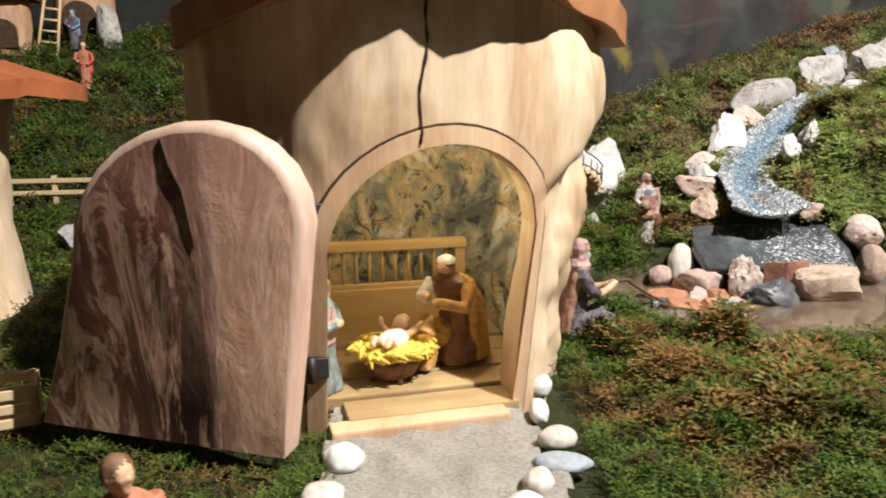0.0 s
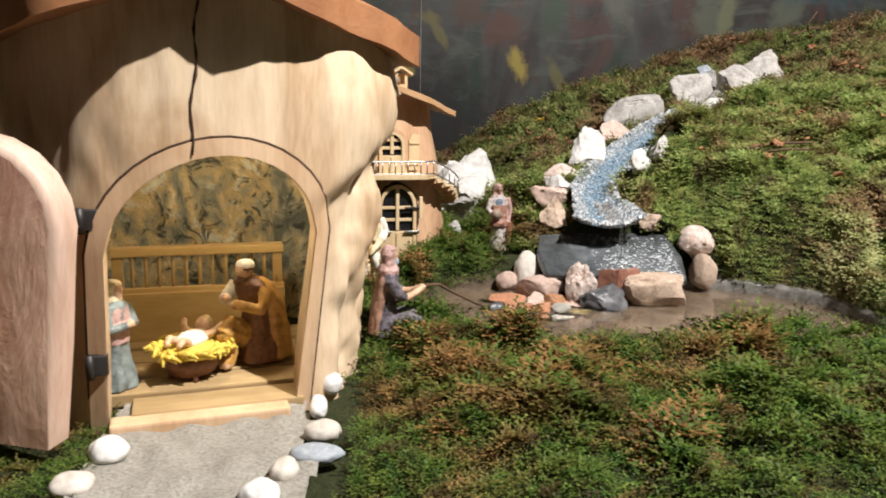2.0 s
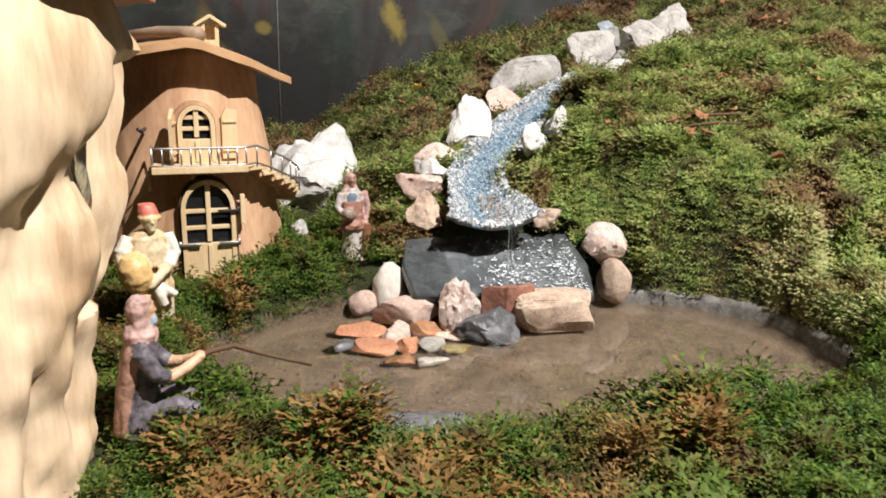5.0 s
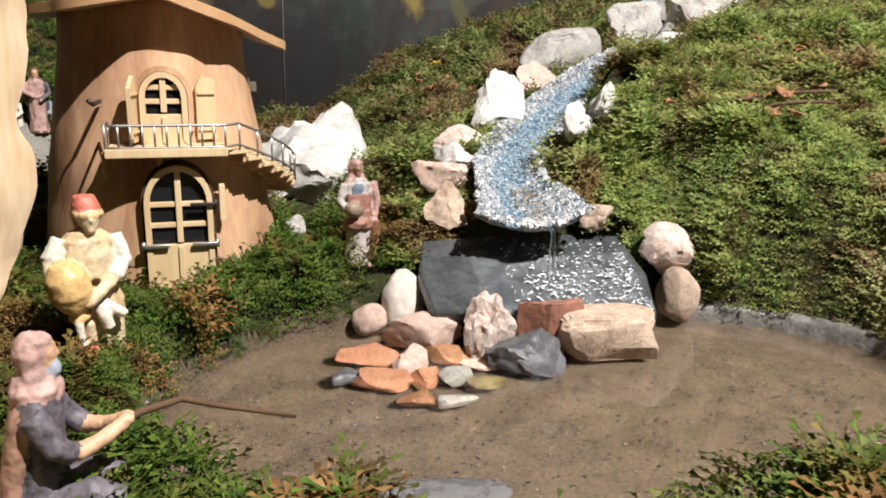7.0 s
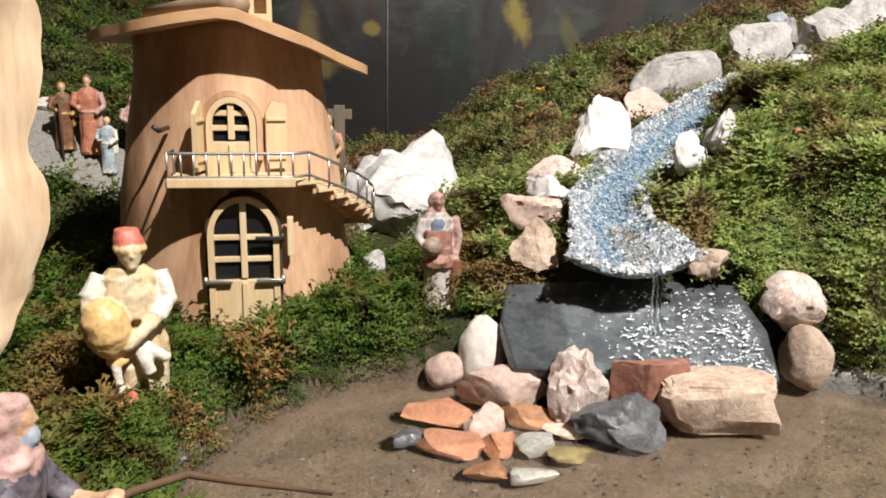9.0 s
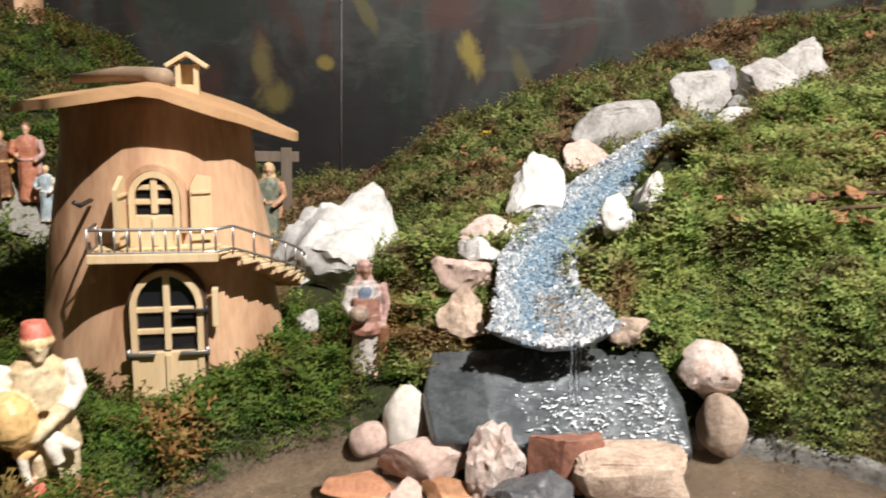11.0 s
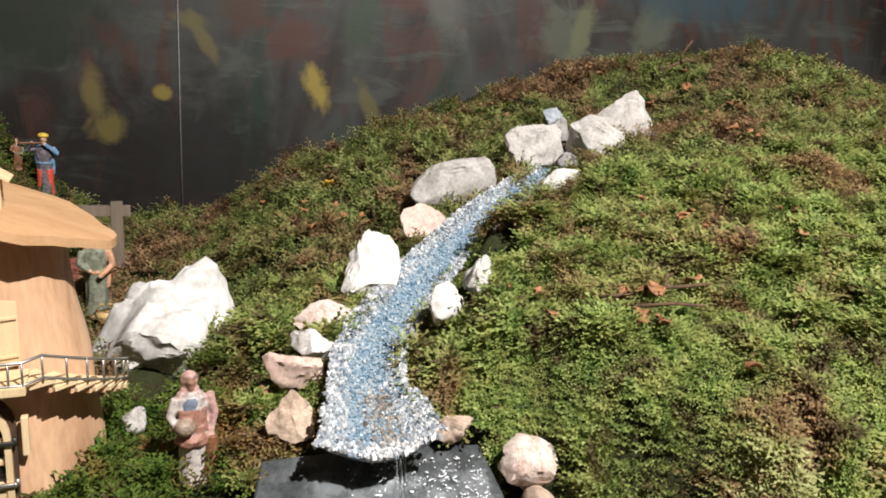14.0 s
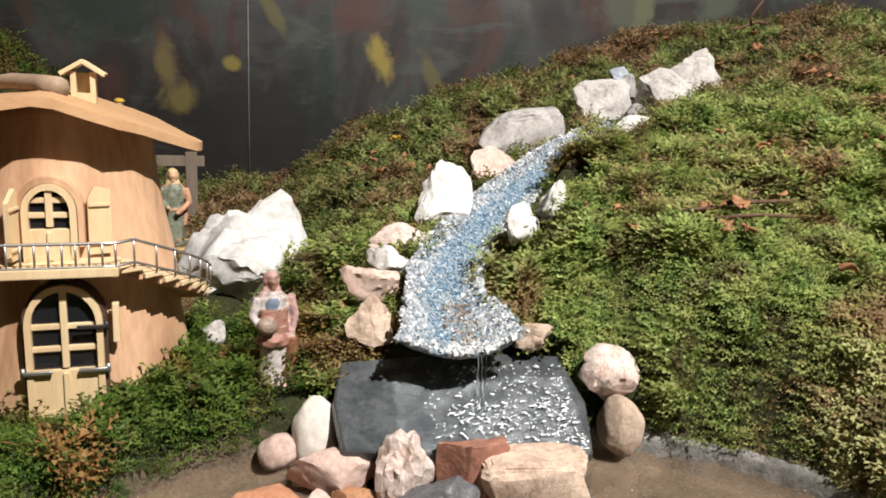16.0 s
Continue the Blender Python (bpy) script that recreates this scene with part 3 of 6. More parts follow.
def rim(start, sweep, rise, label):
    bm = bmesh.new()
    rows = []
    for k in range(60):
        a = radians(start - sweep * k / 59)
        wob = 0.5 + 0.5 * noise.noise(Vector((k * 0.23, 3.1, 0))) + 0.35 * noise.noise(Vector((k * 0.83, 7.7, 0)))
        r0 = shore(a) - 0.004 * wob
        r1 = r0 + 0.010 + 0.020 * wob
        x0, y0, x1, y1 = 0.58 + r0 * math.cos(a), 0.967 + r0 * math.sin(a), 0.58 + r1 * math.cos(a), 0.967 + r1 * math.sin(a)
        top = rise * (1.6 + wob)
        rows.append([bm.verts.new(p) for p in ((x0, y0, -0.02), (x0, y0, top * 0.6), ((3 * x0 + x1) / 4, (3 * y0 + y1) / 4, top), (x1, y1, top * 0.9), (x1, y1, -0.02))])
    for a, b in zip(rows, rows[1:]):
        for k in range(4):
            bm.faces.new((a[k], a[k + 1], b[k + 1], b[k]))
    return tagged(part("pond_rim", bm, RIMSTONE), label, "pond rim", kind="structure")


rim(56, 68, 0.010, "grey wet rim edging the pond")


def wall(name, size, at, material, label):
    bm = bmesh.new()
    add_box(bm, (0, 0, 0), size)
    ob = part(name, bm, material, smooth=False)
    ob.location = at
    return tagged(ob, label, "wall", kind="structure")


wall("backdrop", (6.0, 0.04, 3.2), (0.5, 2.478, 0.9), BACKDROP, "dark painted backdrop with brushed browns, greens and ochre dabs")
wall("wall_left", (0.05, 6.0, 3.6), (-2.2, 0.2, 1.1), PLASTER, "plain room wall")
wall("wall_right", (0.05, 6.0, 3.6), (3.2, 0.2, 1.1), PLASTER, "plain room wall")
wall("wall_front", (5.5, 0.05, 3.6), (0.5, -2.8, 1.1), PLASTER, "plain room wall behind the display")
wall("ceiling", (5.5, 5.4, 0.05), (0.5, -0.1, 2.95), PLASTER, "plain room ceiling")
wall("floor", (5.5, 5.4, 0.05), (0.5, -0.1, -0.75), PLASTER, "plain room floor")


bm = bmesh.new()
add_box(bm, (0, 0, 0), (0.0035, 0.003, 0.62))
tagged(part("panel_seam", bm, paint("pale_seam", (0.13, 0.12, 0.11))), "thin pale seam between two backdrop panels", "seam", kind="structure").matrix_world = pose(0.30, 2.456, 0.40)

# ---- the stream ----
def bed_z(x, y):
    return stream_z(y)


def stream_sheet(name, y0, y1, half, lift, edge, material, thick, ny=70, nu=12):
    bm = bmesh.new()
    rows = []
    for j in range(ny):
        y = y0 + (y1 - y0) * j / (ny - 1)
        row = []
        for i in range(nu + 1):
            u = 2 * i / nu - 1
            x = float(stream_x(y)) + half * float(stream_half(y)) * u * (1 + 0.10 * math.sin(37 * y + 3 * u))
            xm = float(stream_x(y))
            lip = 0.012 * math.cos(2.2 * u) if j == 0 else 0
            z = float(bed_z(xm, y)) + lift + edge * abs(u) ** 3 + 0.0018 * noise.noise(Vector((x, y, 0)) * 90)
            row.append(bm.verts.new((x, y - lip, z)))
        rows.append(row)
    for a, b in zip(rows, rows[1:]):
        for k in range(nu):
            bm.faces.new((a[k], a[k + 1], b[k + 1], b[k]))
    if thick:
        out = bmesh.ops.extrude_face_region(bm, geom=bm.faces[:])
        for v in out["geom"]:
            if isinstance(v, bmesh.types.BMVert):
                v.co.z -= thick
    return part(name, bm, material)


stream = empty("stream_bed", pose(0, 0, 0), "blue-painted gravel channel running down the moss hill", "stream bed", kind="structure")
stream_sheet("channel", 1.165, 1.91, 1.0, 0.0, 0.012, BED, 0.006, 90).parent = stream
# chippings glued along the channel, and grit along the pond's shore
def chippings(name, places, sizes, seed, material, label):
    rng = random.Random(seed)
    verts, faces = [], []
    for x, y, z in places:
        s = rng.uniform(*sizes)
        base = len(verts)
        turn = Euler((rng.uniform(0, 3), rng.uniform(0, 3), rng.uniform(0, 6))).to_matrix()
        for c in ((1, 0, 0), (-1, 0.2, 0), (0, 1, 0.1), (0.1, -1, 0), (0, 0.1, 0.8), (0.1, 0, -0.8)):
            p = turn @ (Vector(c) * s * rng.uniform(0.7, 1.2))
            verts.append((x + p.x, y + p.y, z + p.z))
        for a, b, c in ((0, 2, 4), (2, 1, 4), (1, 3, 4), (3, 0, 4), (2, 0, 5), (1, 2, 5), (3, 1, 5), (0, 3, 5)):
            faces.append((base + a, base + b, base + c))
    me = bpy.data.meshes.new(name)
    me.from_pydata(verts, [], faces)
    me.materials.append(material)
    return tagged(new(name, me), label, "gravel", kind="stuff")


rng = random.Random(5)


def in_channel(u, y):
    xm = float(stream_x(y))
    return (xm + u * float(stream_half(y)), y, float(bed_z(xm, y)) + 0.012 * min(1.0, abs(u)) ** 3 + 0.001)


chippings("chippings", [in_channel(rng.uniform(-0.75, 0.75), 1.17 + 0.73 * rng.random()) for _ in range(4200)], (0.0012, 0.0032), 6, CHIPS, "blue-tinted stone chippings covering the stream bed")
chippings("chippings", [in_channel(rng.choice((-1, 1)) * (0.55 + 0.55 * rng.random()), 1.16 + 0.74 * rng.random()) for _ in range(4600)] + [in_channel(rng.uniform(0.5, 1.3), 1.175 + 0.07 * rng.random()) for _ in range(160)], (0.0018, 0.0046), 7, EDGECHIPS, "grey and white stone chippings lining the stream's edges")
chippings("chippings", [in_channel(rng.gauss(0.25, 0.25), 1.165 + 0.10 * rng.random()) for _ in range(420)], (0.0014, 0.0036), 17, SILT, "brownish chippings in the middle of the lip")
chippings("chippings", [in_channel(u, 1.165 - 0.011 * math.cos(2.2 * u) + 0.022 * rng.random() ** 2 - 0.006 * rng.random() ** 3) for u in [rng.gauss(0.3, 0.32) if k % 2 else rng.uniform(-1.0, 1.0) for k in range(300)]] + [in_channel(rng.choice((-1, 1)) * rng.uniform(0.9, 1.15), 1.16 + 0.73 * rng.random()) for _ in range(700)], (0.0018, 0.0052), 18, FRINGE, "white wet chippings fringing the lip")
places = []
while len(places) < 2600:
    x, y = rng.uniform(0.15, 1.0), rng.uniform(0.70, 1.24)
    if 0.98 < pond_ring(x, y) < 1.28 and ground_z(x, y) < 0.016 and (x < 0.45 or y > 1.05 or rng.random() < 0.25):
        places.append((x, y, float(rough_ground(x, y)) + 0.008))
chippings("shore_grit", places, (0.0010, 0.0032), 8, SHOREGRIT, "dark wet grit along the pond's shore")
places = []
while len(places) < 1500:
    x, y = rng.uniform(0.2, 0.95), rng.uniform(0.74, 1.12)
    if pond_ring(x, y) < 0.98:
        places.append((x, y, float(rough_ground(x, y)) + 0.006))
chippings("pond_debris", places, (0.0006, 0.0022), 9, SHOREGRIT, "dark crumbs and grains scattered on the pond bottom")

# the slate under the lip, and the water on it
SL = Matrix(((1, 0, 0, 0.592), (0, 0.894, -0.447, 1.163), (0, 0.447, 0.894, 0.056), (0, 0, 0, 1)))
bm = bmesh.new()
pts = [(-0.126, -0.050), (0.02, -0.066), (0.122, -0.066), (0.133, 0.0), (0.120, 0.068), (0.01, 0.074), (-0.124, 0.066), (-0.134, 0.01)]
lo = [bm.verts.new((x, y, -0.007)) for x, y in pts]
hi = [bm.verts.new((x * 0.985, y * 0.985, 0.007)) for x, y in pts]
bm.faces.new(hi), bm.faces.new(lo[::-1])
for k in range(8):
    bm.faces.new((lo[k], lo[(k + 1) % 8], hi[(k + 1) % 8], hi[k]))
bmesh.ops.bevel(bm, geom=bm.edges[:], offset=0.002, segments=1, affect="EDGES")
slab = part("slate_slab", bm, SLATE, smooth=False)
slab.matrix_world = SL
tagged(slab, "wet dark slate slab sloping into the pond", "slate slab")
bm = bmesh.new()
rows = []
for j in range(60):
    v = -0.066 + 0.10 * j / 59
    row = []
    for i in range(61):
        u = -0.070 + 0.188 * i / 60
        h = 0.0098 + (0.25 + 0.75 * float(ss(-0.09, 0.0, u))) * (0.0050 * noise.noise(Vector((u * 60, v * 110, 3))) + 0.0026 * noise.noise(Vector((u * 150, v * 230, 7))))
        row.append(bm.verts.new((u, v, h)))
    rows.append(row)
for a, b in zip(rows, rows[1:]):
    for k in range(60):
        bm.faces.new((a[k], a[k + 1], b[k + 1], b[k]))
splash = part("splash_water", bm, FILM)
splash.matrix_world = SL
splash.visible_shadow = False
tagged(splash, "rippling water sheet glittering on the slate", "water", kind="structure")
# white flecks painting lamp glints on the slate, and gleaming beads below the lip
GLINT = paint("white_glint", (0.80, 0.82, 0.84), 0.15, 0.1)
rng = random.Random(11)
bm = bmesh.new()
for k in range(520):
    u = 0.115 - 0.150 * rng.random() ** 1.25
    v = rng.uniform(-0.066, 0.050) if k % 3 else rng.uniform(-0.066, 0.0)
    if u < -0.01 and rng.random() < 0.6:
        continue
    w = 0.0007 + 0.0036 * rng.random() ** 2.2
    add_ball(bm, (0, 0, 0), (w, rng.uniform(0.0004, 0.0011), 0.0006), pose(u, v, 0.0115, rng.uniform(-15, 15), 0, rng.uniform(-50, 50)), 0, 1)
foam = part("foam", bm, GLINT)
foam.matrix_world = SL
tagged(foam, "white flecks painted as lamp glints on the wet slate", "foam", kind="stuff")
bm = bmesh.new()
for k in range(2):
    x = 0.604 + 0.0036 * k
    add_tube(bm, [(x, 1.158 - 0.001 * k, 0.128), (x + 0.001, 1.150, 0.110), (x + 0.001 * (k - 1), 1.147, 0.085), (x + 0.003 * (k - 1), 1.144, 0.062)], [0.0034, 0.0030, 0.0026, 0.0036], 6)
fall = part("falling_water", bm, FILM)
fall.visible_shadow = False
tagged(fall, "clear thread of water falling from the channel's lip", "water", kind="structure")

# ---- stones ----
R = "stones lining the stream"
for n, (x, y, w, d, h, turn, tilt, m, label) in enumerate([
    (0.816, 1.790, 0.160, 0.08, 0.085, -4, 6, WHITE, "broad flat white rock lying in the moss"),
    (0.999, 1.885, 0.118, 0.06, 0.085, 25, -10, WHITE, "angular white rock at the stream's head"),
    (1.088, 2.00, 0.055, 0.04, 0.050, 0, 0, BLUEGREY, "small blue-grey rock among white ones"),
    (1.070, 1.945, 0.052, 0.04, 0.050, 20, 0, GREY, "small grey rock among white ones"),
    (1.123, 1.850, 0.128, 0.07, 0.094, -10, 5, WHITE, "large white rock at the stream's head"),
    (1.251, 2.000, 0.138, 0.07, 0.118, -15, 0, WHITE, "pale angular rock crowning the stream"),
    (1.040, 1.800, 0.050, 0.04, 0.040, 0, 0, GREY, "small grey stone in the channel"),
    (0.990, 1.700, 0.095, 0.05, 0.060, 25, 0, QUARTZ, "white rock beside the channel"),
    (1.100, 1.785, 0.085, 0.05, 0.045, 20, 0, WHITE, "white rock fragment beside the channel"),
    (0.742, 1.665, 0.115, 0.045, 0.070, 38, 0, PINK, "long pinkish rock along the channel")]):
    stone_at("stone", x, y, (w, d, h), m, label, n + 1, turn, tilt, z=(0.270, 0.326, 0.388, 0.372, 0.342, 0.368, 0.326, 0.288, 0.330, 0.222)[n], sink=0.05, group=R, boxy=0.45 if n in (0, 4, 5) else 0.7, cuts=3 if n in (0, 5) else 5, rough=0.4)
for n, (x, y, w, d, h, turn, tilt, z, m, label) in enumerate([
    (0.622, 1.490, 0.088, 0.05, 0.116, 12, -12, 0.180, QUARTZ, "tall white rock with grey veins"),
    (0.553, 1.415, 0.084, 0.05, 0.050, 8, 0, 0.162, BLUSH, "rounded pale stone beside the channel"),
    (0.533, 1.350, 0.058, 0.04, 0.046, -10, 0, 0.148, QUARTZ, "small white stone beside the channel"),
    (0.509, 1.325, 0.076, 0.04, 0.044, -30, 0, 0.130, PINK, "small pinkish stone beside the channel"),
    (0.502, 1.250, 0.058, 0.04, 0.062, 15, -8, 0.102, BEIGE, "square beige stone beside the channel"),
    (0.762, 1.415, 0.090, 0.045, 0.064, 44, 0, 0.212, QUARTZ, "white stone on the mossy bank"),
    (0.698, 1.362, 0.075, 0.040, 0.054, 40, 0, 0.196, QUARTZ, "white stone on the mossy bank"),
    (0.677, 1.215, 0.046, 0.035, 0.034, 0, 0, 0.103, BEIGE, "small beige stone beside the lip")]):
    stone_at("stone", x, y, (w, d, h), m, label, n + 21, turn, tilt, z=z, group=R, rough=0.45, cuts=7, boxy=0.9 if n == 0 else 0.75)
R = "stones round the pond"
for n, (x, y, w, d, h, turn, tilt, z, m, label, rnd) in enumerate([
    (0.762, 1.185, 0.082, 0.055, 0.064, 20, -10, 0.060, BLUSH, "rough pale pink rock beside the slate", 0.1),
    (0.765, 1.160, 0.050, 0.045, 0.066, -20, -8, 0.010, BEIGE, "upright rounded beige stone beside the slate", 0.5),
    (0.443, 1.176, 0.048, 0.036, 0.076, 8, -14, 0.002, PEBBLE, "tall smooth oval pebble beside the slate", 0.85),
    (0.408, 1.172, 0.044, 0.036, 0.040, 30, 0, -0.004, PINK, "round brown-grey pebble at the waterline", 0.7),
    (0.457, 1.128, 0.088, 0.05, 0.056, -6, 0, -0.014, PINK, "flat pinkish stone at the waterline", 0.3),
    (0.524, 1.100, 0.058, 0.045, 0.090, 25, 0, -0.014, BLUSH, "knobbly white and pink rock before the slate", 0.0),
    (0.590, 1.094, 0.070, 0.032, 0.076, 4, 0, -0.008, REDROCK, "red-brown angular rock before the slate", 0.0),
    (0.552, 1.058, 0.082, 0.05, 0.060, -8, 0, -0.016, DARKROCK, "dark grey wet rock in the water", 0.0),
    (0.645, 1.080, 0.110, 0.055, 0.072, -3, 0, -0.014, BEIGE, "large beige block of rock in the water", 0.0)]):
    stone_at("stone", x, y, (w, d, h), m, label, n + 41, turn, tilt, z=z, group=R, cuts=(1 if n == 8 else 2) if n in (6, 8) else 6 if rnd < 0.2 else 4, round_=rnd, rough=0.8 if n == 5 else 0.45 if n == 8 else 0.3, sub=4, boxy=0.26 if n == 8 else 0.42 if n == 6 else 0.75)
R = "stones piled in the pond"
for n, (x, y, w, d, h, turn, m, label) in enumerate([
    (0.401, 1.105, 0.074, 0.045, 0.030, -8, ORANGE, "long pale orange stone in the pond"), (0.406, 1.046, 0.056, 0.034, 0.032, -32, ORANGE, "angular orange stone in the pond"),
    (0.435, 1.080, 0.040, 0.034, 0.038, 25, PINK, "pinkish speckled stone in the pond"), (0.478, 1.098, 0.050, 0.030, 0.030, -22, RUST, "rusty brown stone in the pond"),
    (0.449, 1.042, 0.030, 0.026, 0.032, 12, ORANGE, "small orange-brown stone in the pond"), (0.477, 1.042, 0.038, 0.028, 0.030, 0, SPECKLED, "pale grey pebble in the pond"),
    (0.432, 1.000, 0.036, 0.028, 0.026, 10, RUST, "wet brown pebble in the pond"), (0.470, 0.996, 0.042, 0.028, 0.026, 4, SPECKLED, "pale speckled pebble in the pond"),
    (0.369, 1.056, 0.031, 0.028, 0.028, 20, DARKROCK, "dark grey pebble in the pond"), (0.506, 1.028, 0.040, 0.026, 0.022, -8, OLIVE, "flat olive stone in the pond"),
    (0.509, 1.080, 0.044, 0.032, 0.022, -10, PINK, "brown stone under water"), (0.440, 1.150, 0.042, 0.03, 0.018, 5, BEIGE, "pale flat stone under water")]):
    pale = m is SPECKLED
    stone_at("stone", x, y, (w, d, h), m, label, n + 61, turn, z=-0.022, sink=0.0, group=R, cuts=3, rough=0.3, sub=3, boxy=0.85 if pale else 0.6)
stone_at("stone", 0.40, 0.845, (0.17, 0.07, 0.02), DARKROCK, "flat grey stone lying under the pond water", 140, 8, z=-0.033, sink=0.0, cuts=3, round_=0.6)
R = "pebbles along the path"
for n, (x, y, w, d, h, turn, m, label) in enumerate([
    (0.127, 0.638, 0.026, 0.024, 0.024, 0, CHALK, "white round pebble edging the path"), (0.118, 0.578, 0.019, 0.032, 0.024, 5, CHALK, "long white pebble edging the path"),
    (0.127, 0.520, 0.036, 0.03, 0.024, 10, PEBBLE, "pale smooth pebble edging the path"), (0.125, 0.478, 0.052, 0.03, 0.018, -8, BLUEGREY, "flat blue-grey stone edging the path"),
    (0.100, 0.445, 0.026, 0.028, 0.022, 0, PEBBLE, "round pinkish pebble edging the path"), (-0.060, 0.482, 0.036, 0.03, 0.027, -10, CHALK, "white oval pebble edging the path"),
    (0.085, 0.405, 0.034, 0.03, 0.024, 15, CHALK, "white pebble edging the path"), (-0.07, 0.425, 0.036, 0.03, 0.022, 15, PEBBLE, "pale pebble edging the path"),
    (0.815, 0.555, 0.05, 0.04, 0.03, 15, PEBBLE, "pale stone beside the corner path"), (0.745, 0.47, 0.03, 0.04, 0.04, 15, CHALK, "white stone beside the corner path"), (0.87, 0.61, 0.05, 0.04, 0.03, 5, CHALK, "white stone beside the corner path")]):
    stone_at("pebble", x, y, (w, d, h), m, label, n + 81, turn, sink=0.15, group=R, cuts=2, round_=0.85)
# a big quartz boulder: a sloping mass with a knob at its head
bm = rock_mesh(97, (0.250, 0.20, 0.200), 0.55, 4, 5, 0.0, 0.7)
for v in bm.verts:
    u, h = v.co.x / 0.245, (v.co.z + 0.10) / 0.20
    cap = 0.42 + 0.58 * float(ss(-0.5, -0.08, u)) - 0.42 * float(ss(0.12, 0.5, u))
    v.co.z = -0.10 + 0.20 * (0.55 + 0.45 * float(ss(-0.09, 0.05, v.co.y))) * min(h, 1.0) * cap * (1 + 0.10 * fractal(v.co, 30, 3))
boulder = part("boulder", bm, QUARTZ)
boulder.data.set_sharp_from_angle(angle=radians(38))
boulder.matrix_world = pose(0.350, 1.550, float(ground_z(0.350, 1.550)) + 0.034, 0, 0, 8) @ Matrix.Diagonal((1.15, 1.0, 1.48, 1))
tagged(boulder, "big white quartz boulder leaning beside the house", "stone")
for n, (x, y, w, h, m) in enumerate([(-0.30, 1.71, 0.05, 0.03, WHITE), (-0.22, 1.74, 0.04, 0.025, PEBBLE), (-0.08, 1.75, 0.05, 0.04, BLUEGREY), (-0.66, 1.84, 0.03, 0.03, WHITE), (-0.60, 1.20, 0.07, 0.06, GREY), (0.325, 1.36, 0.04, 0.03, WHITE), (-0.86, 2.06, 0.09, 0.13, WHITE)]):
    stone_at("stone", x, y, (w, w * 0.7, h), m, "pale stone lying on the far moss" if n != 6 else "tall white stone slab on the far hill", 110 + n, 20 * n, cuts=5)


# ---- the carved house beside the pond ----
def ring_plate(bm, outer, inner, y0, y1, index=0):
    """A frame between two outlines of equally many points, from y0 (front) to y1."""
    n = len(outer)
    loops = [[bm.verts.new((x, y, z)) for x, z in o] for o, y in ((outer, y0), (inner, y0), (inner, y1), (outer, y1))]
    for a, b in zip(loops, loops[1:] + loops[:1]):
        for k in range(n - 1):
            bm.faces.new((a[k], a[k + 1], b[k + 1], b[k])).material_index = index
    bm.faces.new([l[0] for l in loops]).material_index = index
    bm.faces.new([l[-1] for l in loops][::-1]).material_index = index


def roof_slab(name, rx, ry, thick, rise, material, parent, seed, n=48, rings=9, label=""):
    """A cap of wood with an uneven rim: rise(x, y) gives its underside."""
    bm = bmesh.new()
    tops, lows = [], []
    for i in range(rings + 1):
        s = i / rings
        top, low = [], []
        for k in range(n):
            a = 2 * math.pi * k / n
            w = 1 + 0.05 * math.sin(3 * a + seed) + 0.035 * math.sin(7 * a + 2 * seed) + 0.015 * math.sin(17 * a)
            x, y = rx * s * w * math.cos(a), ry * s * w * math.sin(a)
            z = rise(x, y) + 0.004 * noise.noise(Vector((x * 14, y * 14, seed)))
            edge = thick * (1 - 0.25 * s**6)
            top.append(bm.verts.new((x, y, z + edge)) if i else None)
            low.append(bm.verts.new((x, y, z)) if i else None)
        tops.append(top), lows.append(low)
    for layer, lift in ((tops, thick), (lows, 0)):
        c = bm.verts.new((0, 0, rise(0, 0) + lift))
        for k in range(n):
            bm.faces.new((c, layer[1][k], layer[1][(k + 1) % n]))
        for a, b in zip(layer[1:], layer[2:]):
            for k in range(n):
                bm.faces.new((a[k], a[(k + 1) % n], b[(k + 1) % n], b[k]))
    for k in range(n):
        bm.faces.new((tops[-1][k], tops[-1][(k + 1) % n], lows[-1][(k + 1) % n], lows[-1][k]))
    ob = part(name, bm, material, parent, label)
    ob.data.set_sharp_from_angle(angle=radians(50))
    return ob


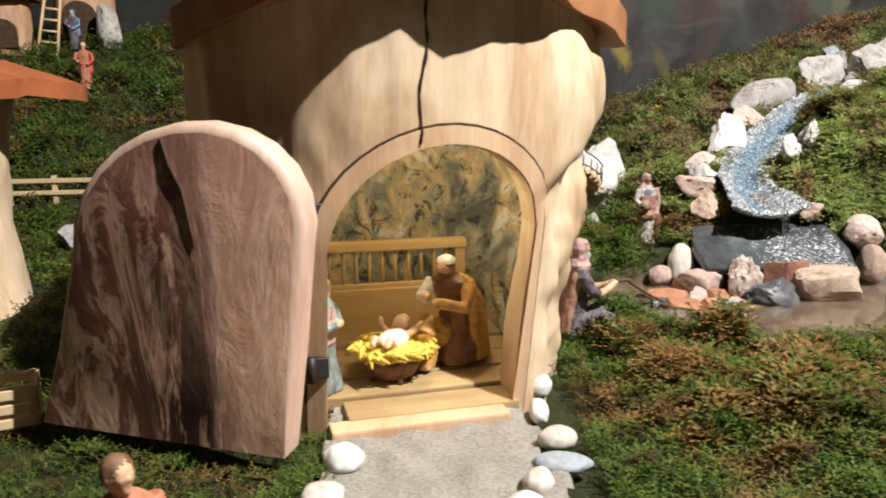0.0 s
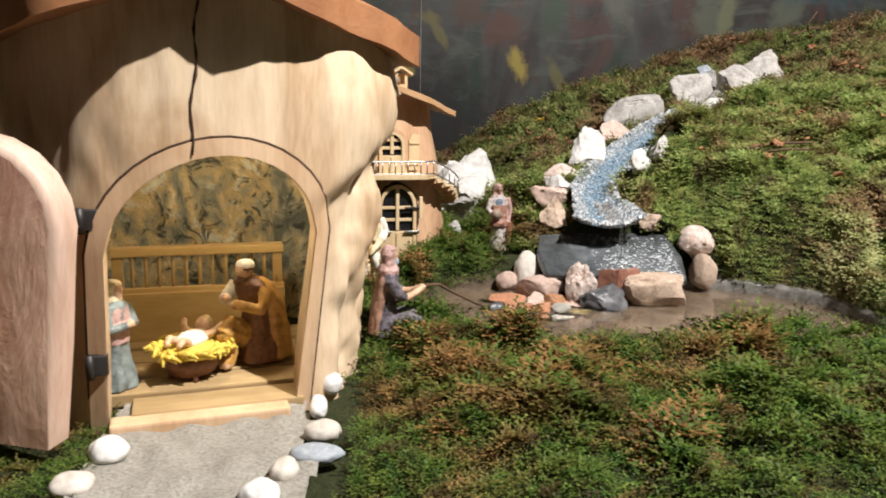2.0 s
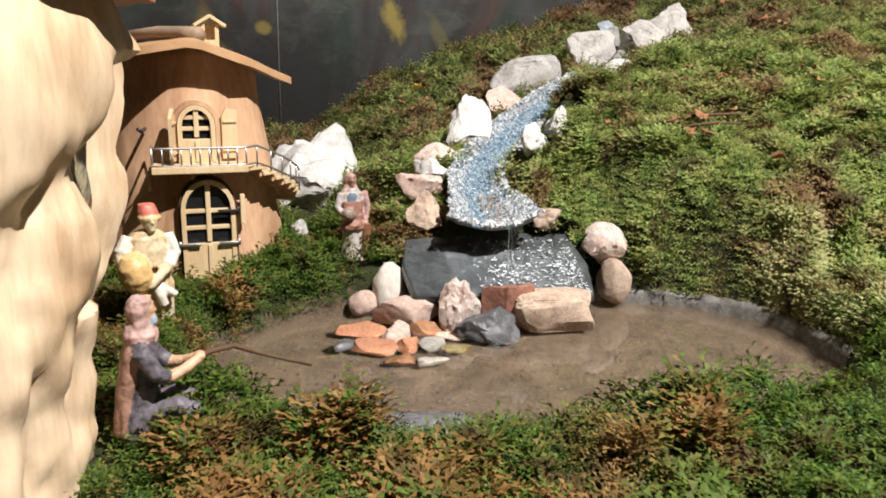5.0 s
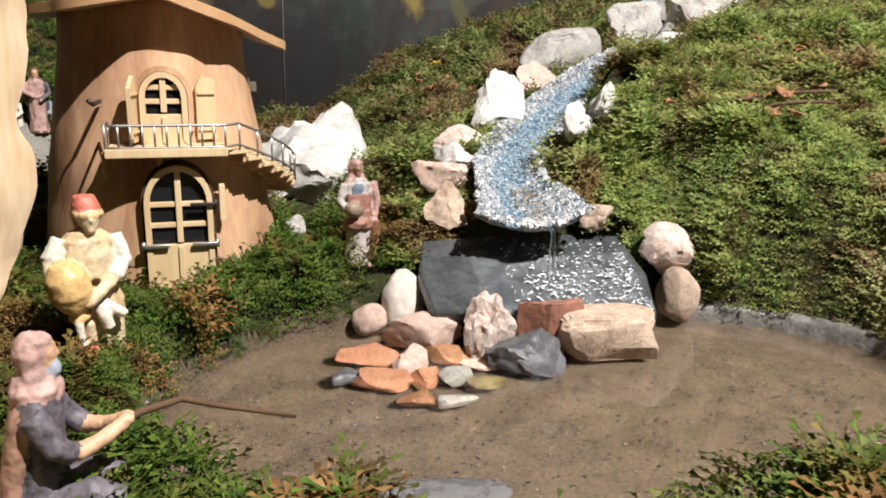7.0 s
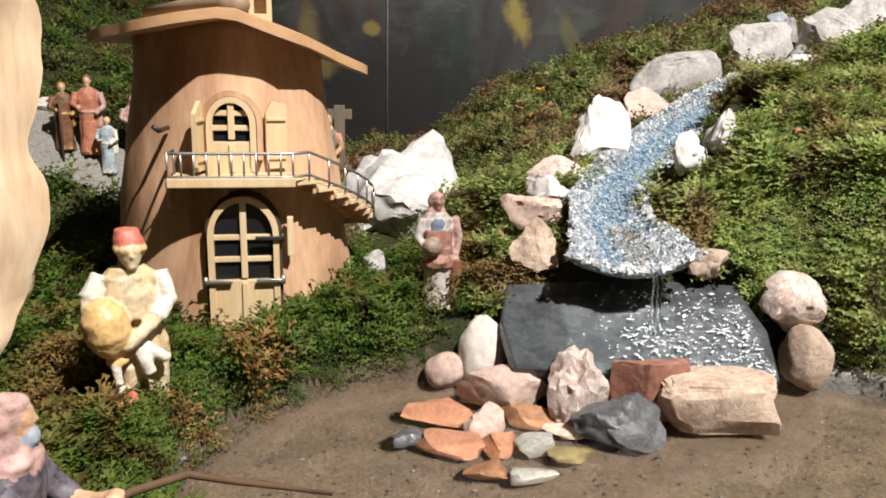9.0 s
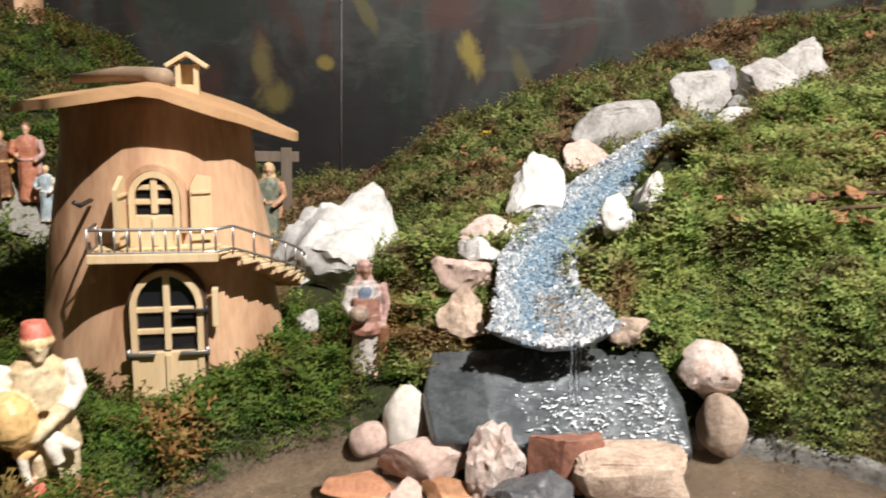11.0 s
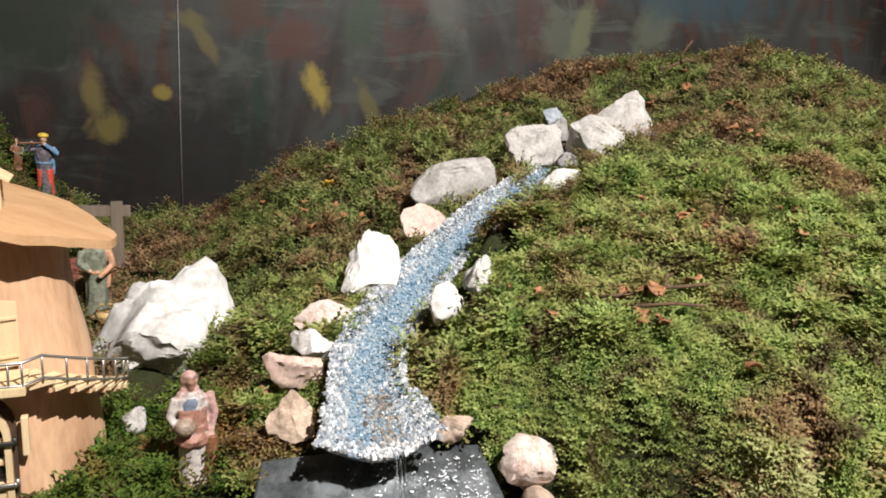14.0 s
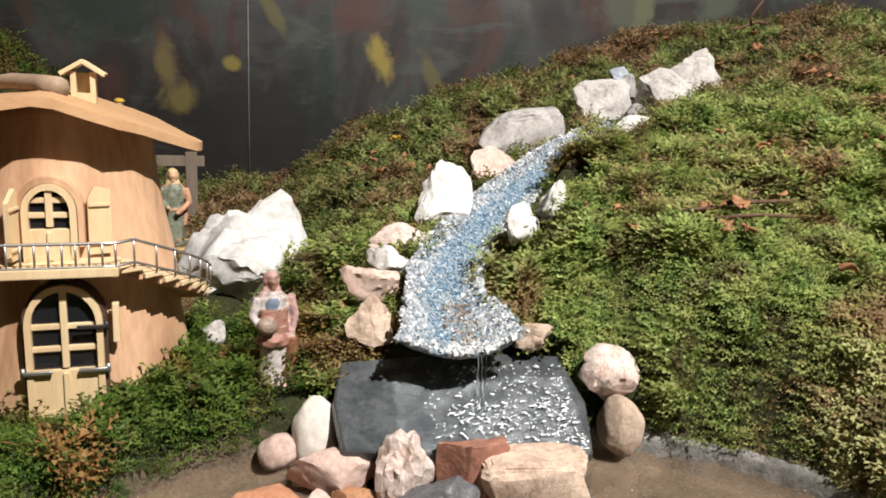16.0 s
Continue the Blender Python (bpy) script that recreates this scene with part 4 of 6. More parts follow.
def arch_window(parent, name, half, top, spring, base, y, rows, panel, material):
    """A leaf with panes: a frame, bars and a dark pane behind; panel: height of a closed lower part."""
    w = empty(name, pose(0, 0, 0), "", "")
    w.parent = parent
    outer, inner = arch(half, spring, top, base), arch(half - 0.0055, spring, top - 0.0055, base + 0.004)
    bm = bmesh.new()
    ring_plate(bm, outer, inner, y, y + 0.02)
    add_box(bm, (0, y + 0.010, base + 0.003), (2 * half - 0.002, 0.018, 0.006))
    part("frame", bm, material, w, smooth=False)
    bm = bmesh.new()
    add_outline(bm, arch(half - 0.004, spring, top - 0.004, base + 0.003), 0.004)
    p = part("pane", bm, PANE, w, "dark glass pane", smooth=False)
    p.location = (0, y + 0.0075, 0)
    bm = bmesh.new()
    add_box(bm, (0, y + 0.007, (base + panel + top) / 2), (0.0058, 0.010, top - base - panel - 0.004), bevel=0.0008)
    part("bar", bm, material, w, smooth=False)
    for z in rows:
        bm = bmesh.new()
        add_box(bm, (0, y + 0.0085, z), (2 * half - 0.008, 0.009, 0.0050), bevel=0.0008)
        part("bar", bm, material, w, smooth=False)
    if panel:
        bm = bmesh.new()
        add_box(bm, (0, y + 0.008, base + panel / 2), (2 * half - 0.009, 0.012, panel), bevel=0.0008)
        part("panel", bm, material, w, smooth=False)
        bm = bmesh.new()
        add_box(bm, (0, y + 0.0055, base + panel / 2), (0.005, 0.012, panel - 0.004), bevel=0.0008)
        part("stile", bm, material, w, smooth=False)
    return w


house = empty("tree_trunk_house", pose(0.172, 1.312, 0.046, 0, 0, 9), "carved tree-trunk house with arched door, balcony and board roof", "toy house")
house.scale = (1.04, 1.04, 1.04)
bm = bmesh.new()
rows = []
for k in range(25):
    z = 0.292 * k / 24
    r = 0.0925 + 0.031 * (1 - ss(0.03, 0.29, z)) + 0.004 * ss(0.02, 0.0, z)
    rows.append((z - 0.02, float(r), float(r) * 0.97, 0.0, 0.0))


def house_eaves(x, y):
    return 0.290 - 0.15 * max(0.0, -x) - 0.34 * max(0.0, x - 0.012)


add_lathe(bm, rows, 64, None, 0, 0.006)
for v in bm.verts:
    v.co.z = min(v.co.z + 0.02 * (v.co.z > 0.1), house_eaves(v.co.x, v.co.y) + 0.004)
part("trunk", bm, PALE, house)
roof_slab("roof", 0.134, 0.132, 0.012, house_eaves, ROOFPALE, house, 1.2)
bm = bmesh.new()
add_tube(bm, [(-0.085, 0.03, 0.303), (-0.03, -0.02, 0.309), (0.0, -0.055, 0.308), (0.018, -0.085, 0.306)], [0.005, 0.008, 0.009, 0.010], 9)
part("ridge_log", bm, DRIFT, house, "brown weathered driftwood ridge")
chimney = empty("chimney", pose(0.034, -0.035, 0.279), "", "")
chimney.parent = house
bm = bmesh.new()
for x, y in ((-0.0085, 0), (0.0085, 0)):
    add_box(bm, (x, 0, 0.021), (0.005, 0.022, 0.042), bevel=0.0006)
add_box(bm, (0, 0, 0.011), (0.0125, 0.022, 0.022))
add_box(bm, (0, 0.008, 0.03), (0.0125, 0.005, 0.022))
part("shaft", bm, TRIM, chimney, smooth=False)
for s in (-1, 1):
    bm = bmesh.new()
    add_box(bm, (0, 0, 0), (0.024, 0.032, 0.004), pose(s * 0.0095, 0, 0.0455, 0, s * 32, 0), bevel=0.0008)
    part("board", bm, TRIM, chimney, smooth=False)

door = arch_window(house, "door", 0.0325, 0.133, 0.096, 0.008, -0.1285, (0.073, 0.094), 0.045, TRIM)
door.location = (0.015, 0, 0)
for z, s in ((0.053, -1), (0.053, 1), (0.094, 1)):
    bm = bmesh.new()
    add_box(bm, (s * 0.023, -0.1305, z), (0.024, 0.003, 0.0035), bevel=0.0006)
    add_tube(bm, [(s * 0.0355, -0.1275, z - 0.004), (s * 0.0355, -0.1275, z + 0.004)], 0.0022, 8)
    part("hinge", bm, METAL if z < 0.06 else IRON, door, "iron strap hinge")
bm = bmesh.new()
ring_plate(bm, arch(0.0352, 0.096, 0.1368, 0.006), arch(0.0327, 0.096, 0.1332, 0.006), -0.1222, -0.10)
part("groove", bm, CRACK, house, "dark groove round the door", smooth=False).location = (0.015, 0, 0)
bm = bmesh.new()
ring_plate(bm, arch(0.0280, 0.198, 0.2285, 0.165), arch(0.0230, 0.198, 0.2235, 0.165), -0.1125, -0.08)
part("moulding", bm, PALE, house, "raised moulding over the window", smooth=False).location = (0.007, 0, 0)
WIN = arch_window(house, "window", 0.0222, 0.223, 0.198, 0.152, -0.1165, (0.1945, 0.208), 0.030, TRIM)
WIN.location = (0.007, 0, 0)
for x, turn in ((-0.018, 78), (0.0475, 17)):
    sh = empty("shutter", pose(x, -0.112 + (0.010 if turn < 20 else 0), 0.156, 0, 0, turn), "", "")
    sh.parent = house
    bm = bmesh.new()
    w = 0.020
    add_outline(bm, [(-w / 2 if turn < 20 else -w, 0), (-w / 2 if turn < 20 else -w, 0.052), (-0.004, 0.063), (w / 2 if turn < 20 else 0, 0.060), (w / 2 if turn < 20 else 0, 0)], 0.004)
    part("leaf", bm, TRIM, sh, smooth=False)
    for z in (0.046, 0.010):
        bm = bmesh.new()
        add_box(bm, (0 if turn < 20 else -w / 2, -0.0010, z), (w * 0.9, 0.0022, 0.0022))
        part("batten", bm, TRIM, sh, smooth=False)
bm = bmesh.new()
add_tube(bm, [(-0.052, -0.090, 0.193), (-0.056, -0.118, 0.192), (-0.060, -0.122, 0.196)], 0.0022, 7)
part("hook", bm, IRON, house, "small iron hook")

# balcony and outside stair
bm = bmesh.new()
add_box(bm, (0.008, -0.122, 0.148), (0.112, 0.046, 0.0085), bevel=0.001)
part("balcony_floor", bm, TRIM, house, "pale wooden balcony floor", smooth=False)
stair = empty("stair", pose(0, 0, 0), "", "")
stair.parent = house
N, PH0, PH1 = 7, radians(31), radians(84)
for k in range(N):
    a = PH0 + (PH1 - PH0) * k / (N - 1)
    bm = bmesh.new()
    add_box(bm, (0, 0, 0), (0.024, 0.034, 0.005), pose(0.131 * math.sin(a), -0.131 * math.cos(a), 0.146 - 0.0085 * k, 0, 0, math.degrees(a)), bevel=0.0008)
    part("step", bm, TRIM, stair, smooth=False)
    bm = bmesh.new()
    add_box(bm, (0, 0, 0), (0.004, 0.030, 0.011), pose(0.129 * math.sin(a + 0.07), -0.129 * math.cos(a + 0.07), 0.1395 - 0.0085 * k, 0, 0, math.degrees(a)))
    part("riser", bm, PALE, stair, smooth=False)
railing = empty("railing", pose(0, 0, 0), "", "")
railing.parent = house
line = [(-0.046, -0.108, 0.150), (-0.047, -0.142, 0.150)] + [(-0.046 + 0.0108 * k, -0.143, 0.150) for k in range(1, 11)]
for k in range(N):
    a = PH0 + (PH1 - PH0) * k / (N - 1)
    line.append((0.149 * math.sin(a), -0.149 * math.cos(a), 0.150 - 0.0088 * k))
for lift, r in ((0.003, 0.0013), (0.024, 0.0015)):
    bm = bmesh.new()
    add_tube(bm, [(x, y, z + lift) for x, y, z in line], r, 6)
    part("wire", bm, METAL, railing, "twisted grey wire rail")
for x, y, z in line:
    bm = bmesh.new()
    add_tube(bm, [(x, y, z - 0.001), (x, y, z + 0.0255)], 0.0011, 6)
    part("baluster", bm, METAL, railing)
for x in (-0.050, 0.0):
    bm = bmesh.new()
    add_tube(bm, [(x, -0.120, 0.146), (x, -0.112, 0.120)], 0.003, 6)
    part("bracket", bm, PALE, house)
for s, (x, z, h) in enumerate([(0.058, 0.072, 0.038)]):
    bm = bmesh.new()
    add_box(bm, (x, -0.112, z + 0.02), (0.006, 0.008, h), bevel=0.001)
    part("post", bm, TRIM, house, smooth=False)

# ---- the big hut: a hollow trunk with an arched opening ----
HUT_M = pose(-0.024, 0.742, 0.0, 0, 0, 14.7)
hut = empty("hollow_trunk_hut", HUT_M, "large hollow tree-trunk hut with arched opening and thick wooden roof", "toy hut")


def hut_top(a):
    return 0.452 - 0.045 * abs(math.sin(a)) ** 1.2


def hut_wall(a, z, inset=0.0):
    """A point of the hut's wall at the turn a from its front and the height z."""
    right = 0.172 + 0.044 * float(ss(0.10, 0.24, z)) - 0.008 * float(ss(0.33, 0.42, z))
    left = 0.235 - 0.02 * float(ss(0.0, 0.3, z))
    su, cu = math.sin(a), math.cos(a)
    half = (right if su > 0 else left) - inset
    deep = 0.182 - inset
    e = 2.2 if su > 0 else 2.7
    r = (abs(su / half) ** e + abs(cu / deep) ** e) ** (-1 / e)
    # the flank turns back sharply beside the opening
    toward = -0.80 * su + 0.60 * cu
    if toward > 0.05:
        flank = (0.196 - inset) / toward
        r = (r**-14 + flank**-14) ** (-1 / 14)
    if inset:
        r -= 0.006 + 0.012 * fractal((su * 4, cu * 4, z * 9), 1.0, 3)
    else:
        ang = math.degrees(a)
        # a heavy brow of wood swells over the pillar and folds back under it
        edge = 0.222 + 0.0019 * max(0.0, ang - 28)
        r += 0.008 * float(ss(edge - 0.006, edge + 0.016, z)) * float(ss(24, 40, ang)) * float(ss(112, 80, ang)) * float(ss(0.40, 0.33, z))
        r -= 0.013 * float(ss(edge + 0.004, edge - 0.020, z)) * float(ss(edge - 0.13, edge - 0.04, z)) * float(ss(31, 42, ang)) * float(ss(112, 75, ang))
        r += 0.011 * fractal((su * 7, cu * 7, z * 16), 1.0, 3) * float(ss(36, 50, ang)) * float(ss(edge + 0.03, edge, z))
        r += 0.008 * fractal((su * 3, cu * 3, z * 7), 1.0, 3) * float(ss(20, 45, abs(ang - 8)))
        r += 0.004 * math.sin(0.30 * ang + 16 * z + 2 * math.sin(22 * z)) * float(ss(46, 62, ang)) * float(ss(150, 110, ang)) * float(ss(0.40, 0.30, z))
        # a hollow in the flank behind a thick rounded rim
        r += 0.020 * float(ss(105, 110, ang)) * float(ss(140, 116, ang)) * float(ss(0.08, 0.18, z))
        r -= 0.034 * float(ss(66, 77, ang)) * float(ss(110, 106, ang)) * float(ss(0.150, 0.172, z)) * float(ss(0.345, 0.32, z))
        r += 0.0022 * fractal((su * 9, cu * 9, z * 5 + 4), 1.0, 2)
    return Vector((r * su, -r * cu, z))


bm = bmesh.new()
NA, NZ = 216, 64
outer = [[bm.verts.new(hut_wall(-math.pi + 2 * math.pi * k / NA, hut_top(-math.pi + 2 * math.pi * k / NA) * j / NZ)) for k in range(NA)] for j in range(NZ + 1)]
inner = [[bm.verts.new(hut_wall(-math.pi + 2 * math.pi * k / NA, hut_top(-math.pi + 2 * math.pi * k / NA) * j / NZ, 0.026)) for k in range(NA)] for j in range(NZ + 1)]
for a, b in zip(outer, outer[1:]):
    for k in range(NA):
        bm.faces.new((a[k], a[(k + 1) % NA], b[(k + 1) % NA], b[k]))
for a, b in zip(inner, inner[1:]):
    for k in range(NA):
        bm.faces.new((a[(k + 1) % NA], a[k], b[k], b[(k + 1) % NA])).material_index = 1
for a, b, up in ((outer[-1], inner[-1], 1), (inner[0], outer[0], 0)):
    for k in range(NA):
        bm.faces.new((a[k], a[(k + 1) % NA], b[(k + 1) % NA], b[k]))
trunk = part("trunk", bm, [HUT, BARKROCK], hut)


def opening(grow=0.0):
    """The hut's opening, as an outline in width and height."""
    pts = [(-0.106 - grow, -0.02), (-0.1 - grow, 0.19)]
    for k in range(1, 20):
        a = math.pi * k / 20
        pts.append((-(0.099 + grow) * math.cos(a), 0.196 + (0.088 + grow) * math.sin(a) + 0.012 * math.cos(a) * -1))
    return pts + [(0.101 + grow, 0.205), (0.074 + grow, -0.02)]


cut = bmesh.new()
add_outline(cut, opening(), 0.24)
cutter = part("cutter", cut, SAP, hut, smooth=False)
cutter.location = (0, -0.33, 0)
mod = trunk.modifiers.new("cut", "BOOLEAN")
mod.object, mod.solver, mod.operation = cutter, "EXACT", "DIFFERENCE"
bpy.context.view_layer.update()
cut_mesh = bpy.data.meshes.new_from_object(trunk.evaluated_get(bpy.context.evaluated_depsgraph_get()))
trunk.modifiers.clear()
trunk.data = cut_mesh
bpy.data.objects.remove(cutter)
trunk.data.set_sharp_from_angle(angle=radians(45))


def on_wall(u, z, proud):
    """A point of the front wall at the width u and the height z."""
    a = math.atan2(u, 0.18)
    for _ in range(12):
        p = hut_wall(a, z)
        a += (u - p.x) / 0.2
    p = hut_wall(a, z)
    return Vector((u, p.y - proud, z))


bm = bmesh.new()
o, i = opening(0.017), opening(0.0005)
vo = [bm.verts.new(on_wall(u, max(z, 0.012), 0.004)) for u, z in o]
vi = [bm.verts.new(on_wall(u, max(z, 0.012), 0.004)) for u, z in i]
wo = [bm.verts.new(on_wall(u, max(z, 0.012), -0.012)) for u, z in o]
for k in range(len(o) - 1):
    bm.faces.new((vo[k], vo[k + 1], vi[k + 1], vi[k]))
    bm.faces.new((wo[k], wo[k + 1], vo[k + 1], vo[k]))
part("arch_band", bm, SAP, hut, "pale band of wood round the opening").data.set_sharp_from_angle(angle=radians(50))
bm = bmesh.new()
o, i = opening(0.0195), opening(0.0165)
vo = [bm.verts.new(on_wall(u, max(z, 0.012), 0.0012)) for u, z in o]
vi = [bm.verts.new(on_wall(u, max(z, 0.012), 0.0012)) for u, z in i]
for k in range(len(o) - 1):
    bm.faces.new((vo[k], vo[k + 1], vi[k + 1], vi[k]))
part("groove", bm, CRACK, hut, "dark scored line round the arch", smooth=False)
bm = bmesh.new()
pts = []
for k in range(15):
    z = 0.286 + 0.145 * k / 14
    u = -0.018 + 0.012 * (z - 0.286) / 0.145 + 0.002 * math.sin(90 * z)
    pts.append(on_wall(u, z, 0.001 if z > 0.305 else 0.005))
add_tube(bm, pts, [0.0011 + 0.0005 * math.sin(3 * k) for k in range(15)], 6)
part("crack", bm, CRACK, hut, "dark drying crack in the wood")
roof_slab("roof", 0.228, 0.228, 0.044, lambda x, y: 0.442 - (0.31 if x > 0 else 0.33) * (math.hypot(x, 0.02) - 0.02) - 0.05 * max(0.0, y), ROOFWOOD, hut, 2.1, 64, 10)
for z in (0.085, 0.225):
    bm = bmesh.new()
    p = on_wall(-0.112, z, 0.003)
    add_box(bm, p, (0.020, 0.008, 0.020), bevel=0.001)
    add_tube(bm, [p + Vector((-0.006, -0.006, -0.012)), p + Vector((-0.006, -0.006, 0.012))], 0.004, 8)
    part("hinge", bm, IRON, hut, "black iron hinge")

# a dark brown sheet lining the hollow in the hut's flank
bm = bmesh.new()
rows = []
for j in range(15):
    row = []
    for k in range(11):
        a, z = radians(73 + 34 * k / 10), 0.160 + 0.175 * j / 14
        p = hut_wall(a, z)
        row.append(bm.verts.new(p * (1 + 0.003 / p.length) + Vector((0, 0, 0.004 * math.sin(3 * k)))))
    rows.append(row)
for a, b in zip(rows, rows[1:]):
    for k in range(10):
        bm.faces.new((a[k], a[k + 1], b[k + 1], b[k]))
part("hollow_lining", bm, DARKWOOD, hut, "dark brown sheet lining the hollow")

# the open door leaf
leaf = empty("door_leaf", pose(-0.100, 0.498, 0.034, 0, 0, 164.5), "", "")
leaf.scale = (0.97, 1, 0.945)
leaf.parent = hut
leaf.matrix_parent_inverse = HUT_M.inverted()
bm = bmesh.new()
edge = [(0.0, 0.0), (-0.014, 0.10), (-0.024, 0.19)]
for k in range(13):
    a = math.pi * k / 12
    edge.append((0.085 - 0.112 * math.cos(a), 0.192 + 0.098 * math.sin(a) + 0.016 * math.cos(a)))
edge += [(0.222, 0.08), (0.245, 0.006)]
cx = sum(x for x, _ in edge) / len(edge)
cz = sum(z for _, z in edge) / len(edge)


def shrink(p, by):
    d = Vector((cx - p[0], cz - p[1]))
    d = d.normalized() * by
    return (p[0] + d.x, p[1] + d.y)


loops = []
for y, by in ((0.0, 0.0), (0.006, -0.001), (0.021, 0.0), (0.0252, 0.003), (0.027, 0.0085)):
    loops.append([bm.verts.new((*[shrink(p, by if p[1] > 0.02 else 0)[0]], y, shrink(p, by)[1] if p[1] > 0.02 else p[1])) for p in edge])
n = len(edge)
for a, b in zip(loops, loops[1:]):
    for k in range(n):
        f = bm.faces.new((a[k], a[(k + 1) % n], b[(k + 1) % n], b[k]))
        f.material_index = 1
bm.faces.new(loops[0])
bm.faces.new(loops[-1][::-1]).material_index = 0
ob = part("leaf_board", bm, [HEART, RIM], leaf, "thick reddish heartwood board with dark streaks and pale rim")
ob.data.set_sharp_from_angle(angle=radians(40))
bm = bmesh.new()
add_tube(bm, [(0.096, 0.0275, 0.278), (0.090, 0.0278, 0.255), (0.080, 0.0278, 0.235), (0.074, 0.0278, 0.20), (0.072, 0.0278, 0.185)], [0.0012, 0.0016, 0.0013, 0.0009, 0.0004], 6)
part("crack", bm, CRACK, leaf, "dark split running down the board")

# inside the hut
for k in range(7):
    bm = bmesh.new()
    y = -0.150 + 0.046 * k
    half = (0.085, 0.11, 0.13, 0.13, 0.13, 0.10, 0.08)[k]
    add_box(bm, (0.0, y, 0.024 + 0.004 * (k % 3 == 1) + 0.006 * (k > 1)), (2 * half, 0.044, 0.014), bevel=0.002)
    part("plank", bm, PLANK, hut, smooth=False)
bm = bmesh.new()
add_box(bm, (-0.018, -0.180, 0.021), (0.172, 0.026, 0.016), bevel=0.003)
part("threshold", bm, SAP, hut, "pale worn wooden threshold", smooth=False)
manger_rail = empty("hay_rack", HUT_M @ pose(-0.01, 0.045, 0.029, 0, 0, -3), "yellowish wooden hay rack with slender bars inside the hut", "hay rack")
bm = bmesh.new()
add_box(bm, (0, 0, 0.121), (0.205, 0.018, 0.011), bevel=0.002)
part("top_rail", bm, RAIL, manger_rail, smooth=False)
bm = bmesh.new()
add_box(bm, (0, -0.008, 0.074), (0.205, 0.010, 0.006), bevel=0.001)
part("bottom_rail", bm, RAIL, manger_rail, smooth=False)
bm = bmesh.new()
add_box(bm, (0, -0.014, 0.042), (0.205, 0.010, 0.060), bevel=0.001)
part("front_board", bm, RAIL, manger_rail, smooth=False)
for k in range(13):
    bm = bmesh.new()
    x = -0.094 + 0.0157 * k
    add_tube(bm, [(x, -0.006, 0.074), (x, 0.0, 0.119)], 0.0022, 6)
    part("bar", bm, RAIL, manger_rail)
for x in (-0.095, 0.095):
    bm = bmesh.new()
    add_box(bm, (x, 0, 0.058), (0.012, 0.012, 0.116), bevel=0.001)
    part("leg", bm, RAIL, manger_rail, smooth=False)

# ---- the hut at the far left, and things on the far hill ----
side_hut = empty("stump_hut", pose(-0.705, 0.90, 0.01, 0, 0, 20), "round tree-stump hut with a reddish shingle-like wooden cap", "toy hut")
bm = bmesh.new()
add_lathe(bm, [(0.32 * k / 16, 0.165 - 0.02 * math.sin(3 * k / 16), 0.16 - 0.02 * math.sin(3 * k / 16), 0, 0) for k in range(17)], 48, None, 0, 0.012, 2.0)
part("trunk", bm, HUT, side_hut)
roof_slab("roof", 0.235, 0.225, 0.030, lambda x, y: 0.365 - 0.22 * math.hypot(x, y) ** 1.15 * 1.3, REDROOF, side_hut, 0.6, 52, 8)
bm = bmesh.new()
add_lathe(bm, [(0.375, 0.05, 0.05, 0, 0), (0.402, 0.047, 0.047, 0, 0), (0.41, 0.03, 0.03, 0, 0)], 20)
part("cap", bm, REDROOF, side_hut)


def hill_hut(x, y, h, r, turn, label):
    hh = empty("stump_hut", pose(x, y, float(ground_z(x, y)) - 0.02, 0, 0, turn), label, "toy hut", "stump huts on the far hill")
    bm = bmesh.new()
    add_lathe(bm, [(h * k / 8, r * (1 - 0.1 * k / 8), r * (1 - 0.1 * k / 8), 0, 0) for k in range(9)], 32, None, 0, 0.015, x)
    part("trunk", bm, PALE, hh)
    roof_slab("roof", r * 1.35, r * 1.3, 0.02, lambda a, b: h + 0.02 - 0.25 * math.hypot(a, b), REDROOF, hh, x, 36, 5)
    # a dark plate that paints the shade inside an open doorway
    bm = bmesh.new()
    add_outline(bm, arch(r * 0.5, h * 0.42, h * 0.62, 0.02), 0.02)
    part("doorway", bm, CRACK, hh, "dark plate painted as a doorway's shade", smooth=False).location = (0, -r - 0.004, 0)
    return hh


hill_hut(-0.965, 2.17, 0.20, 0.085, 12, "pale stump hut with a dark doorway on the far hill")
hill_hut(-1.13, 2.05, 0.15, 0.07, 20, "small pale stump hut on the far hill")
hill_hut(-0.40, 2.25, 0.16, 0.07, 0, "stump hut with a red roof on the far hill")
ladder = empty("ladder", pose(-1.0, 1.99, float(ground_z(-1.0, 1.99)) - 0.005, -14, 6, 8), "pale wooden ladder leaning on the far hut", "ladder")
for x in (-0.022, 0.022):
    bm = bmesh.new()
    add_tube(bm, [(x * 1.15, 0, 0), (x * 0.85, 0, 0.19)], 0.0042, 7)
    part("rail", bm, TRIM, ladder)
for k in range(6):
    bm = bmesh.new()
    add_tube(bm, [(-0.023, 0, 0.018 + 0.03 * k), (0.023, 0, 0.018 + 0.03 * k)], 0.0033, 6)
    part("rung", bm, TRIM, ladder)
fence = empty("fence", pose(-0.775, 1.50, float(ground_z(-0.775, 1.50)), 0, 0, 8), "low pale wooden rail fence on the far moss", "fence")
for x in (-0.09, 0.0, 0.09):
    bm = bmesh.new()
    add_box(bm, (x, 0, 0.022), (0.010, 0.010, 0.062), bevel=0.001)
    part("post", bm, TRIM, fence, smooth=False)
